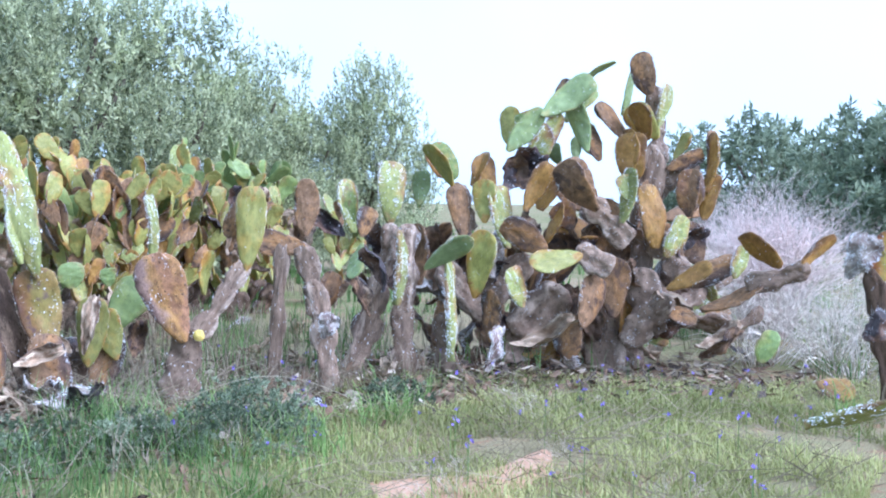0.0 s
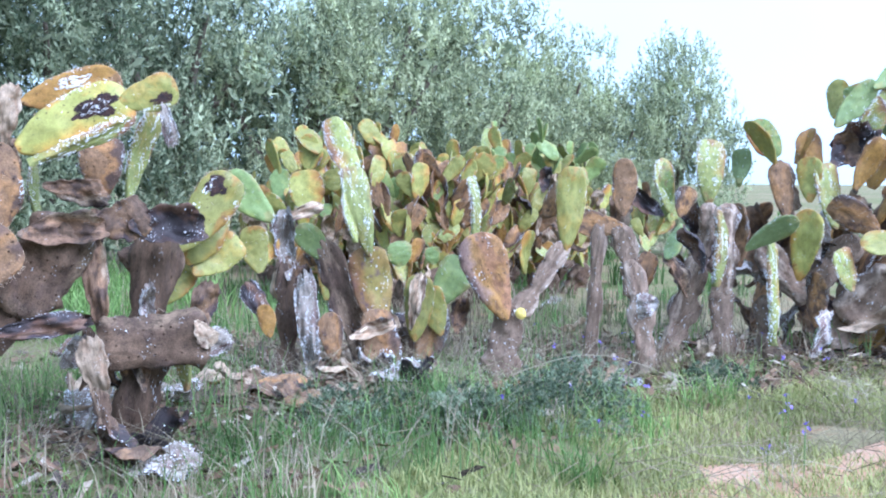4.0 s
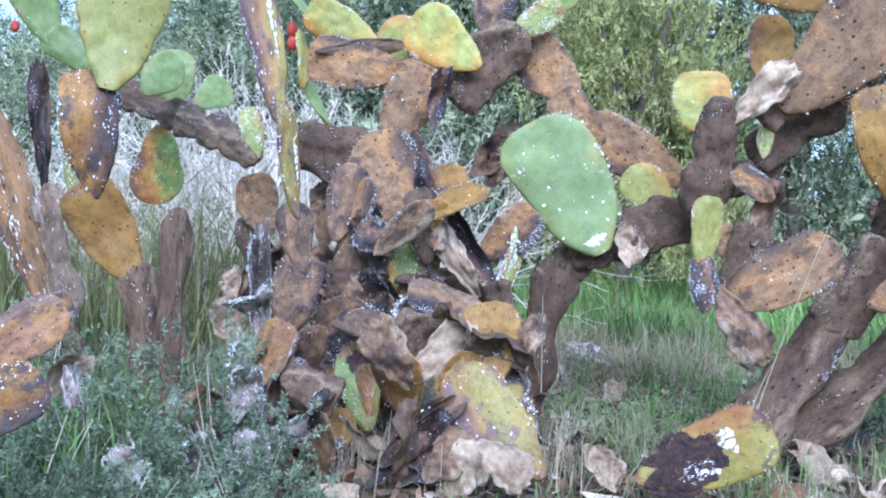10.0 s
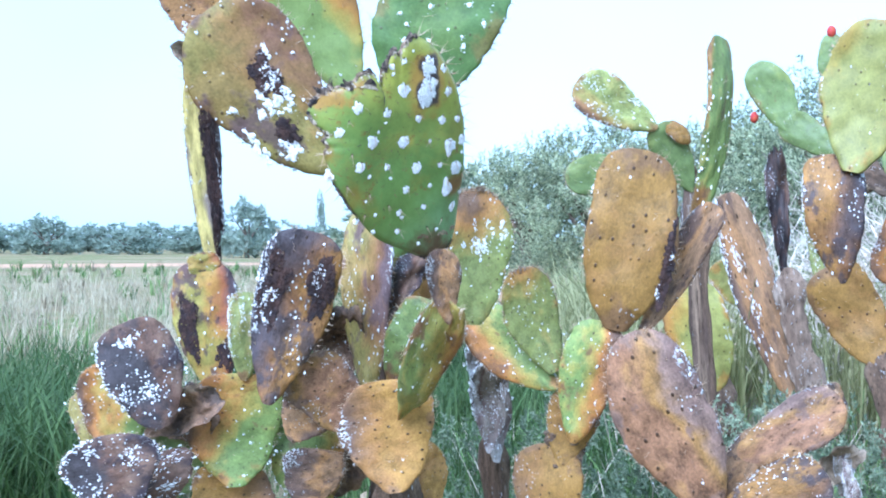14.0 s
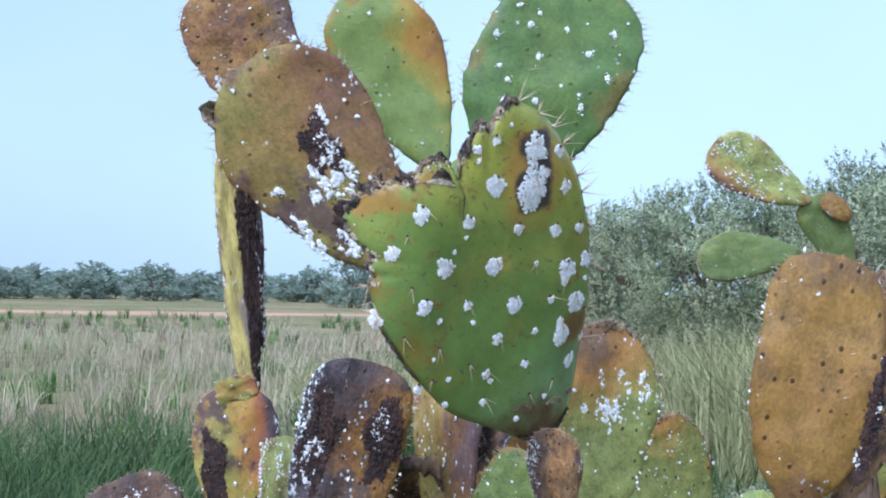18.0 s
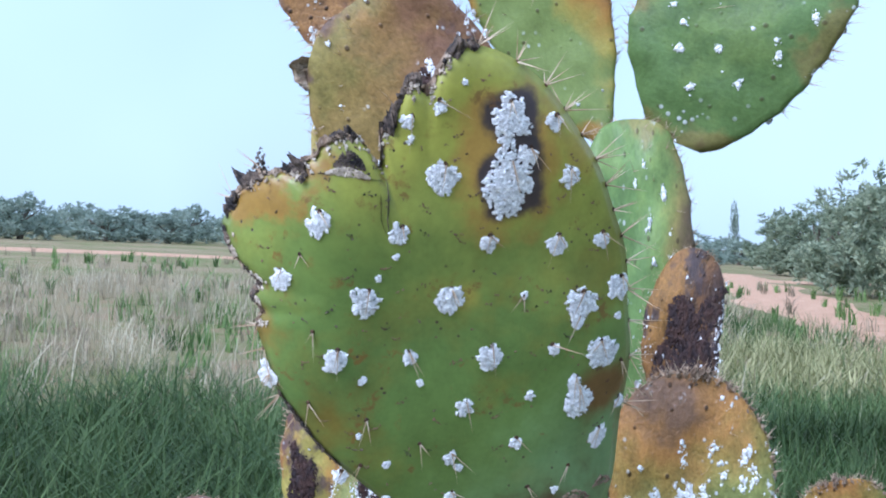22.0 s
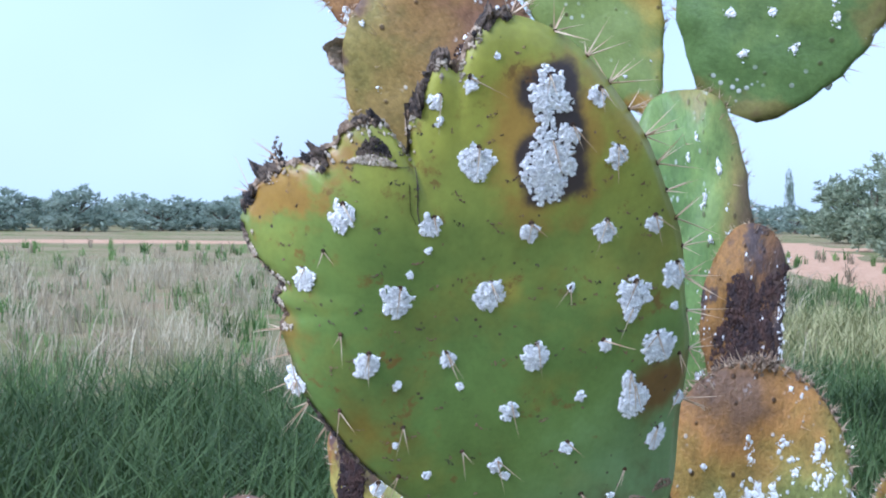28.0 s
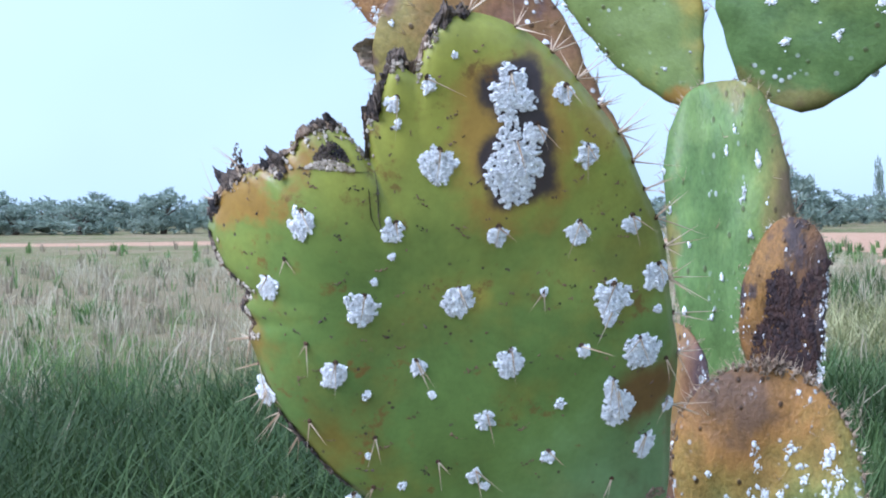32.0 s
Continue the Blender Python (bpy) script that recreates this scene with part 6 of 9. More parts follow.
joint(plant, "v", (-4.636, 1.764, 1.360), (-4.743, 1.677, 1.933), 0.156, (0.89, -0.45, 0.10), patch=((0.07,0.25,0.02,0.1),))
joint(plant, "k", (-4.582, 1.724, -0.050), (-4.621, 1.712, 0.426), 0.061, (0.91, -0.42, 0.06))
joint(plant, "w", (-4.615, 1.714, 0.347), (-4.663, 1.700, 0.928), 0.098, (0.91, -0.42, 0.06))
joint(plant, "s", (-4.681, 1.701, 1.235), (-4.721, 1.666, 1.422), 0.097, (0.89, -0.44, 0.11))
joint(plant, "b", (-4.913, 1.867, 0.908), (-4.975, 1.812, 1.154), 0.180, (0.89, -0.44, 0.12))
joint(plant, "k", (-5.056, 1.879, 1.264), (-5.971, 1.892, 1.431), 0.171, (0.05, -0.94, 0.34))
joint(plant, "k", (-5.946, 1.920, 1.413), (-6.682, 1.835, 1.584), 0.145, (0.18, -0.93, 0.32))
joint(plant, "q", (-6.429, 1.968, 1.408), (-6.431, 1.936, 1.004), 0.261, (0.94, -0.34, 0.02))
joint(plant, "g", (-6.593, 2.093, 1.526), (-6.611, 2.092, 1.817), 0.227, (0.93, -0.36, 0.06))
joint(plant, "k", (-5.055, 1.473, -0.050), (-5.073, 1.526, 0.956), 0.130, (0.93, -0.36, 0.03))
joint(plant, "c", (-5.043, 1.846, 0.609), (-5.105, 1.781, 0.726), 0.145, (0.86, -0.46, 0.20))
joint(plant, "b", (-4.863, 1.744, 0.538), (-4.851, 1.770, 0.702), 0.116, (0.90, -0.43, 0))
joint(plant, "o", (-4.377, 2.422, 0.420), (-4.474, 2.260, 0.632), 0.153, (0.60, -0.74, -0.29))
joint(plant, "d", (-4.796, 2.626, 0.868), (-4.792, 2.695, 1.130), 0.137, (0.99, 0.11, -0.04))
joint(plant, "o", (-4.493, 2.395, 0.859), (-4.408, 2.356, 1.084), 0.160, (0.90, -0.21, -0.38))
joint(plant, "S", (-4.486, 2.400, 0.824), (-4.485, 2.345, 1.123), 0.214, (0.99, 0.14, 0.02))
joint(plant, "o", (-4.858, 2.161, 0.412), (-4.935, 2.130, 0.608), 0.131, (0.52, -0.85, 0.07))
joint(plant, "H", (-4.790, 2.603, 0.676), (-5.018, 2.403, 0.789), 0.237, (0.54, -0.79, -0.31))
joint(plant, "S", (-4.849, 2.404, 0.406), (-4.905, 2.326, 0.670), 0.205, (0.82, 0.48, 0.32))
joint(plant, "S", (-4.363, 2.440, 0.447), (-4.311, 2.379, 0.669), 0.136, (0.43, -0.84, -0.33))
joint(plant, "d", (-4.562, 2.227, 0.535), (-4.579, 2.224, 0.785), 0.166, (0.16, -0.99, 0))
joint(plant, "H", (-4.547, 2.302, 0.485), (-4.600, 2.238, 0.681), 0.157, (0.22, -0.94, -0.25))
joint(plant, "b", (-4.943, 2.570, 0.806), (-5.036, 2.497, 1.091), 0.154, (0.94, 0.10, 0.33))
joint(plant, "S", (-4.859, 2.697, 0.753), (-4.731, 2.954, 0.680), 0.187, (0.82, -0.49, -0.29))
joint(plant, "H", (-4.859, 2.341, 0.774), (-4.904, 2.352, 1.011), 0.179, (0.85, -0.50, 0.18))
joint(plant, "c", (-4.975, 2.541, 0.501), (-5.140, 2.388, 0.660), 0.168, (0.55, -0.81, -0.21))
joint(plant, "S", (-5.063, 2.436, 0.279), (-5.092, 2.497, 0.529), 0.156, (0.48, -0.84, 0.26))
joint(plant, "S", (-4.785, 2.095, 0.666), (-4.756, 2.221, 0.843), 0.164, (0.98, -0.17, -0.05))
joint(plant, "d", (-4.922, 2.029, 0.505), (-4.956, 2.130, 0.740), 0.128, (0.98, -0.08, 0.18))
joint(plant, "k", (-4.973, 1.937, 0.718), (-5.046, 1.807, 0.965), 0.155, (0.97, -0.11, 0.22))
joint(plant, "S", (-4.521, 2.266, 0.753), (-4.532, 2.503, 0.775), 0.114, (0.51, -0.05, 0.86))
joint(plant, "S", (-4.766, 2.081, 0.369), (-4.659, 2.139, 0.652), 0.226, (0.91, -0.30, -0.28))
joint(plant, "S", (-4.615, 2.062, 0.385), (-4.658, 2.156, 0.611), 0.137, (0.83, -0.44, 0.34))
joint(plant, "o", (-4.470, 2.305, 1.005), (-4.400, 2.597, 1.154), 0.176, (0.38, -0.49, 0.79))
joint(plant, "d", (-4.333, 2.452, 0.511), (-4.394, 2.386, 0.805), 0.167, (0.11, -0.97, -0.20))
joint(plant, "H", (-4.523, 2.159, 0.867), (-4.327, 2.279, 1.069), 0.142, (0.75, -0.50, -0.43))
joint(plant, "S", (-4.449, 2.580, 0.437), (-4.464, 2.318, 0.413), 0.155, (0.28, -0.10, 0.96))
joint(plant, "S", (-4.524, 1.841, 0.376), (-4.395, 1.830, 0.586), 0.124, (0.82, -0.26, -0.52))
joint(plant, "k", (-4.133, 2.534, 0.528), (-4.240, 2.560, 0.753), 0.162, (-0.02, -0.99, 0.11))
joint(plant, "S", (-4.434, 1.922, 0.595), (-4.344, 2.111, 0.581), 0.132, (0.74, -0.31, 0.60))
joint(plant, "S", (-4.144, 2.456, 0.668), (-4.233, 2.159, 0.733), 0.153, (0.91, -0.19, 0.37))
joint(plant, "b", (-4.489, 2.702, 0.851), (-4.298, 2.795, 1.063), 0.193, (0.60, -0.77, -0.20))
joint(plant, "b", (-4.625, 2.348, 0.623), (-4.493, 2.541, 0.559), 0.152, (0.77, -0.60, -0.23))
joint(plant, "b", (-4.857, 2.182, 0.835), (-4.690, 2.228, 1.145), 0.175, (0.09, -0.99, 0.10))
joint(plant, "k", (-4.321, 2.125, 0.387), (-4.218, 2.213, 0.649), 0.183, (0.90, -0.37, -0.23))
plant = cactus("orange_cactus", (-3.13, -0.16, -0.05))
joint(plant, "k", (-3.126, -0.160, -0.050), (-3.156, -0.176, 0.552), 0.089, (0.99, -0.10, 0.05))
joint(plant, "o", (-3.152, -0.174, 0.477), (-3.165, -0.181, 0.726), 0.143, (0.99, -0.10, 0.05))
joint(plant, "o", (-3.160, -0.152, 0.694), (-3.146, -0.124, 0.863), 0.122, (0.99, -0.16, -0.06))
joint(plant, "q", (-3.121, -0.131, 0.752), (-3.107, -0.072, 1.008), 0.138, (0.99, -0.17, -0.01), flip=1)
joint(plant, "o", (-3.104, -0.042, 1.005), (-3.076, 0.015, 1.379), 0.200, (0.98, -0.18, -0.05), flip=1, patch=((0.095,0.09,0.010,0.02), (0.112,0.17,0.007,0.02)), rot=((0.105,0.13,0.018,0.10),))
joint(plant, "b", (-3.118, 0.015, 0.985), (-3.116, 0.171, 1.269), 0.083, (0.98, -0.17, 0.09))
joint(plant, "q", (-3.137, 0.153, 1.254), (-3.131, 0.193, 1.639), 0.083, (0.89, 0.45, -0.06))
rim_crust(joint(plant, "O", (-3.130, -0.177, 0.907), (-3.113, -0.251, 1.124), 0.122, (1.00, 0.06, -0.06), flip=0))
joint(plant, "q", (-3.150, -0.158, 0.875), (-3.194, -0.338, 1.025), 0.137, (0.98, -0.13, 0.14), flip=0)
joint(plant, "e", (-3.045, 0.168, 0.607), (-3.029, -0.008, 0.984), 0.208, (0.99, -0.10, -0.09), flip=1)
joint(plant, "k", (-3.035, -0.050, -0.050), (-3.044, 0.136, 0.514), 0.077, (0.95, -0.28, 0.11))
joint(plant, "q", (-3.043, 0.119, 0.464), (-3.045, 0.174, 0.631), 0.124, (0.95, -0.28, 0.11))
joint(plant, "r", (-3.044, 0.156, 0.557), (-2.980, 0.369, 0.713), 0.136, (0.91, -0.38, 0.14), patch=((0.04,0.12,0.03,0.05),))
joint(plant, "e", (-3.144, 0.218, 0.686), (-3.128, 0.461, 0.838), 0.115, (0.96, -0.20, 0.22))
joint(plant, "w", (-3.024, 0.442, 0.732), (-3.018, 0.460, 0.645), 0.037, (0.95, -0.31, 0))
joint(plant, "w", (-3.495, -0.298, 0.661), (-3.506, -0.298, 0.890), 0.100, (1.00, -0.05, 0.05))
joint(plant, "b", (-3.116, 0.190, 0.632), (-3.166, 0.300, 0.756), 0.079, (0.90, -0.07, 0.42))
joint(plant, "b", (-3.166, 0.288, 0.743), (-3.216, 0.387, 0.801), 0.075, (0.87, 0.16, 0.47))
joint(plant, "b", (-3.216, 0.374, 0.788), (-3.364, 0.558, 0.821), 0.084, (0.74, 0.52, 0.42))
joint(plant, "v", (-3.116, 0.149, 0.600), (-3.115, 0.287, 0.655), 0.101, (0.96, -0.11, 0.27))
joint(plant, "b", (-3.115, 0.268, 0.645), (-3.264, 0.443, 0.667), 0.086, (0.71, 0.54, 0.46))
joint(plant, "u", (-3.189, -0.191, 0.548), (-3.190, -0.199, 0.723), 0.143, (1.00, -0.09, 0.00))
joint(plant, "k", (-3.169, -0.143, 0.682), (-3.170, -0.143, 0.772), 0.090, (0.99, -0.11, 0.01))
joint(plant, "c", (-3.463, 0.524, 0.570), (-3.463, 0.609, 0.685), 0.086, (0.99, 0.12, -0.08))
joint(plant, "w", (-3.462, 0.596, 0.556), (-3.463, 0.609, 0.671), 0.057, (0.93, -0.36, 0.05))
plant = cactus("slender_cactus", (-5.25, 0.74, -0.05))
joint(plant, "s", (-5.080, 0.428, 1.649), (-5.017, 0.127, 1.817), 0.175, (0.97, 0.06, -0.25))
joint(plant, "g", (-5.076, 0.397, 1.484), (-5.003, 0.084, 1.441), 0.163, (0.97, 0.23, -0.01))
joint(plant, "g", (-5.154, 0.590, 1.405), (-5.079, 0.441, 1.649), 0.148, (0.94, -0.06, -0.33))
joint(plant, "o", (-5.065, 0.561, 1.590), (-5.076, 0.479, 1.667), 0.067, (0.97, -0.22, -0.09))
joint(plant, "k", (-5.250, 0.736, -0.050), (-5.155, 0.590, 1.428), 0.097, (0.97, -0.22, -0.08))
joint(plant, "k", (-6.595, 1.613, -0.050), (-6.628, 1.477, 0.367), 0.144, (0.97, -0.26, -0.01))
joint(plant, "W", (-6.622, 1.502, 0.291), (-6.709, 1.143, 1.398), 0.232, (0.97, -0.26, -0.01))
joint(plant, "d", (-6.760, 1.461, 1.008), (-6.795, 1.423, 1.661), 0.125, (0.95, -0.30, 0.03))
joint(plant, "y", (-6.868, 1.312, 0.846), (-6.896, 1.122, 1.066), 0.196, (0.98, -0.19, -0.04))
joint(plant, "k", (-6.152, 1.096, -0.050), (-6.075, 0.888, 0.561), 0.191, (0.97, -0.15, -0.17))
joint(plant, "y", (-6.085, 0.914, 0.485), (-6.023, 0.748, 0.973), 0.308, (0.97, -0.15, -0.17))
joint(plant, "k", (-6.494, 1.609, -0.050), (-6.528, 1.517, 0.475), 0.106, (0.96, -0.30, 0.01))
joint(plant, "K", (-6.523, 1.531, 0.396), (-6.564, 1.418, 1.034), 0.15, (0.96, -0.30, 0.01))
joint(plant, "g", (-6.496, 1.437, 1.758), (-6.533, 1.229, 2.112), 0.220, (0.95, -0.31, -0.08))
joint(plant, "g", (-6.374, 1.609, 1.647), (-6.506, 1.378, 1.837), 0.183, (0.88, -0.47, 0.03))
plant = cactus("tall_yellow_cactus", (-5.29, 1.57, -0.05))
joint(plant, "k", (-5.291, 1.572, -0.050), (-5.339, 1.455, 0.723), 0.170, (0.93, -0.36, 0))
joint(plant, "o", (-5.336, 1.455, 0.662), (-5.378, 1.221, 1.072), 0.272, (0.96, -0.28, -0.06))
joint(plant, "r", (-5.371, 1.274, 1.031), (-5.398, 1.249, 1.549), 0.260, (0.94, -0.34, 0.03))
joint(plant, "y", (-5.341, 1.299, 1.498), (-5.308, 1.407, 2.096), 0.363, (0.94, -0.33, 0.01))
joint(plant, "s", (-5.426, 1.213, 1.010), (-5.453, 1.181, 1.511), 0.132, (0.95, -0.33, 0.03))
joint(plant, "g", (-5.957, 1.695, 1.530), (-5.953, 1.841, 1.727), 0.196, (0.96, -0.23, 0.15))
joint(plant, "g", (-6.221, 2.074, 1.514), (-6.210, 2.245, 1.629), 0.172, (0.98, -0.15, 0.13))
joint(plant, "g", (-5.425, 1.221, 1.884), (-5.420, 1.238, 2.080), 0.097, (0.95, -0.32, 0))
plant = cactus("cochineal_cactus", (-3.14, -0.45, -0.05))
joint(plant, "q", (-3.118, -0.508, 0.822), (-2.561, -0.421, 1.076), 0.092, (0.43, -0.41, -0.80))
joint(plant, "b", (-2.552, -0.419, 1.058), (-2.509, -0.430, 1.178), 0.055, (0.94, 0.01, -0.34))
joint(plant, "z", (-3.346, -0.979, 1.110), (-3.302, -1.017, 1.581), 0.086, (0.98, 0.19, -0.07), flip=1, patch=((0.1,0.14,0.016,0.10),), rot=((0.06,0.19,0.075,0.19),))
joint(plant, "m", (-3.314, -0.959, 0.824), (-3.305, -0.999, 1.130), 0.160, (0.98, 0.19, 0), flip=1, rot=((-0.07,0.2,0.04,0.12), (0.05,0.1,0.05,0.05),))
joint(plant, "m", (-3.326, -0.988, 1.096), (-3.304, -0.995, 1.164), 0.080, (0.93, 0.23, -0.28))
joint(plant, "r", (-3.065, -0.805, 0.846), (-3.026, -0.717, 1.198), 0.181, (0.99, 0.07, -0.13), flip=0, patch=((-0.07,0.2,0.028,0.06), (0.06,0.27,0.022,0.05),), rot=((-0.06,0.24,0.045,0.11), (0.07,0.26,0.05,0.09),))
joint(plant, "s", (-3.163, -0.871, 0.880), (-3.158, -0.864, 1.069), 0.095, (0.88, 0.48, -0.04))
joint(plant, "q", (-3.169, -0.894, 0.639), (-3.163, -0.896, 0.881), 0.222, (0.99, 0.16, -0.03), flip=0)
joint(plant, "D", (-3.064, -1.028, 0.790), (-3.057, -1.123, 0.999), 0.167, (0.96, 0.25, 0.09), patch=((0.0,0.3,0.05,0.03),))
joint(plant, "q", (-3.116, -1.117, 0.704), (-3.109, -1.188, 0.909), 0.143, (0.96, 0.29, 0.07), flip=0)
joint(plant, "D", (-2.968, -1.097, 0.618), (-2.963, -1.117, 0.780), 0.186, (0.96, 0.28, 0.01))
joint(plant, "h", (-3.114, -1.075, 0.767), (-3.113, -0.930, 0.857), 0.104, (1.00, -0.02, 0.02))
joint(plant, "e", (-3.168, -0.615, 0.775), (-3.113, -0.734, 0.921), 0.155, (0.95, 0.30, -0.11), flip=0)
joint(plant, "h", (-3.266, -0.675, 0.848), (-3.261, -0.662, 1.032), 0.126, (1.00, 0.06, -0.03))
joint(plant, "b", (-3.168, -0.765, 0.744), (-3.165, -0.706, 0.860), 0.139, (1.00, 0.01, -0.03))
joint(plant, "v", (-3.267, -0.596, 0.834), (-3.255, -0.600, 1.244), 0.126, (1.00, 0.05, -0.03), flip=1)
joint(plant, "d", (-3.312, -0.558, 1.005), (-3.309, -0.483, 1.155), 0.077, (1.00, -0.02, -0.01))
joint(plant, "q", (-3.217, -0.536, 0.846), (-3.162, -0.437, 1.043), 0.163, (0.97, -0.15, -0.19), flip=1, patch=((0.09,0.2,0.02,0.08),))
joint(plant, "k", (-3.282, -0.449, -0.050), (-3.221, -0.534, 0.649), 0.130, (1.00, 0.05, -0.02))
joint(plant, "o", (-3.123, -0.526, 0.638), (-3.116, -0.553, 0.874), 0.210, (1.00, 0.05, -0.02), flip=0)
joint(plant, "k", (-3.785, -0.211, -0.050), (-3.723, -0.280, 0.641), 0.077, (1.00, -0.05, -0.03))
joint(plant, "w", (-3.626, -0.272, 0.621), (-3.616, -0.303, 0.959), 0.125, (1.00, -0.05, -0.03))
joint(plant, "v", (-3.381, -0.683, 1.373), (-3.269, -0.973, 1.715), 0.277, (0.97, 0.17, -0.17), flip=1, rot=((0.01,0.21,0.03,0.05), (-0.03,0.11,0.02,0.03)), patch=((0.0,0.17,0.05,0.045), (0.02,0.21,0.022,0.03), (0.04,0.24,0.012,0.02), (-0.05,0.08,0.03,0.03), (-0.09,0.2,0.01,0.012), (-0.1,0.12,0.014,0.05), (-0.05,0.16,0.01,0.01)))
joint(plant, "G", (-3.598, -0.530, 1.572), (-3.588, -0.379, 1.962), 0.315, (1.00, 0.03, -0.03), patch=((-0.075,0.27,0.006,0.006), (-0.03,0.31,0.006,0.006), (0.03,0.32,0.006,0.006), (0.08,0.28,0.006,0.006), (-0.09,0.21,0.006,0.006), (-0.045,0.245,0.006,0.006), (0.01,0.26,0.006,0.006), (0.055,0.235,0.006,0.006), (0.095,0.21,0.006,0.006), (-0.065,0.165,0.006,0.006), (-0.015,0.2,0.006,0.006), (0.035,0.175,0.006,0.006), (0.075,0.15,0.006,0.006), (-0.04,0.115,0.006,0.006), (0.005,0.13,0.006,0.006), (0.045,0.1,0.006,0.006), (-0.01,0.075,0.006,0.006)))
joint(plant, "e", (-3.312, -0.921, 1.640), (-3.235, -1.028, 1.863), 0.210, (0.95, 0.20, -0.23), flip=1, patch=((-0.02,0.04,0.07,0.014), (-0.09,0.12,0.012,0.05),))
joint(plant, "c", (-3.291, -1.001, 1.655), (-3.271, -1.060, 1.637), 0.056, (0.93, 0.35, -0.11))
joint(plant, "B", (-3.596, -0.654, 1.580), (-3.535, -0.835, 1.914), 0.230, (0.99, 0.07, -0.14), flip=1)
joint(plant, "k", (-3.378, -0.902, -0.050), (-3.322, -0.903, 0.473), 0.120, (0.99, 0.16, -0.03))
joint(plant, "o", (-3.224, -0.903, 0.473), (-3.218, -0.904, 0.673), 0.193, (0.99, 0.16, -0.03))
joint(plant, "k", (-3.431, -0.664, -0.050), (-3.372, -0.724, 0.555), 0.114, (0.99, 0.11, -0.02))
joint(plant, "q", (-3.274, -0.718, 0.544), (-3.267, -0.739, 0.780), 0.184, (0.99, 0.11, -0.02))
joint(plant, "G", (-3.438, -0.553, 1.068), (-3.451, -0.570, 1.565), 0.172, (0.98, 0.22, 0.03), flip=1, patch=((0.075,0.19,0.006,0.03), (0.03,0.25,0.006,0.008), (0.06,0.28,0.006,0.01), (0.085,0.12,0.008,0.03), (0.0,0.29,0.005,0.006)))
joint(plant, "o", (-3.423, -0.526, 0.906), (-3.439, -0.518, 1.239), 0.135, (0.98, 0.19, 0.04))
joint(plant, "r", (-3.350, -0.478, 1.110), (-3.363, -0.458, 1.385), 0.112, (0.99, 0.10, 0.04), flip=1, patch=((0.1,0.14,0.016,0.08), (0.075,0.09,0.022,0.035), (0.06,0.15,0.012,0.012)), rot=((0.01,0.19,0.11,0.14), (0.0,0.09,0.09,0.11)))
rim_crust(joint(plant, "O", (-2.676, -0.373, 1.045), (-2.688, -0.367, 1.281), 0.128, (0.98, 0.19, 0.05), flip=0, patch=((0.093,0.25,0.022,0.05), (0.014,0.21,0.045,0.04), (-0.007,0.265,0.011,0.026), (-0.04,0.21,0.014,0.024), (0.04,0.27,0.012,0.012), (0.055,0.25,0.014,0.016))))
joint(plant, "k", (-3.591, -0.542, -0.050), (-3.538, -0.569, 0.942), 0.089, (0.97, 0.23, -0.01))
joint(plant, "h", (-3.325, -0.725, 0.784), (-3.324, -0.643, 0.690), 0.163, (0.98, 0.12, 0.12))
joint(plant, "n", (-3.426, -0.848, 0.811), (-3.424, -0.734, 0.684), 0.155, (0.98, 0.14, 0.14))
joint(plant, "D", (-3.475, -0.797, 0.661), (-3.474, -0.683, 0.748), 0.172, (1.00, -0.05, 0.06))
joint(plant, "b", (-3.194, -0.736, 0.583), (-3.194, -0.711, 0.713), 0.156, (0.92, 0.40, -0.07))
joint(plant, "v", (-3.138, -1.123, 0.683), (-3.140, -1.206, 0.860), 0.139, (0.99, 0.12, 0.07))
joint(plant, "g", (-3.196, -1.060, 0.607), (-3.197, -1.009, 0.737), 0.181, (0.99, 0.13, -0.05))
joint(plant, "D", (-3.076, -1.038, 0.609), (-3.077, -1.076, 0.714), 0.223, (0.96, 0.27, 0.11))
joint(plant, "h", (-3.177, -1.044, 0.753), (-3.177, -0.954, 0.818), 0.116, (1.00, -0.00, 0.00))
joint(plant, "n", (-3.323, -0.683, 0.580), (-3.323, -0.615, 0.703), 0.122, (1.00, -0.03, 0.02))
joint(plant, "o", (-3.271, -0.438, 0.567), (-3.272, -0.479, 0.713), 0.120, (0.83, 0.53, 0.16))
INFESTED = plant
fallen_pad("q", (-4.327, 2.044, 0.176), (-4.469, 2.054, 0.492), 0.176, (0.79, -0.49, 0.37), rot=((0.0,0.27,0.08,0.07),))
fallen_pad("o", (-4.414, 1.785, 0.176), (-4.284, 1.943, 0.228), 0.152, (0.74, -0.66, 0.16))
fallen_pad("c", (-4.070, 2.056, 0.418), (-4.000, 2.309, 0.606), 0.198, (0.87, -0.43, 0.25))
fallen_pad("o", (-3.892, 2.346, 0.434), (-3.978, 2.342, 0.706), 0.212, (0.77, -0.59, 0.23))
fallen_pad("v", (-3.576, 2.312, 0.135), (-3.874, 2.138, 0.478), 0.263, (0.71, -0.63, 0.30), flip=0)
fallen_pad("n", (-3.952, 1.864, 0.135), (-3.887, 2.114, 0.359), 0.123, (0.84, -0.47, 0.27))
fallen_pad("h", (-3.762, 1.934, 0.128), (-3.750, 2.113, 0.250), 0.180, (0.85, -0.33, 0.41))
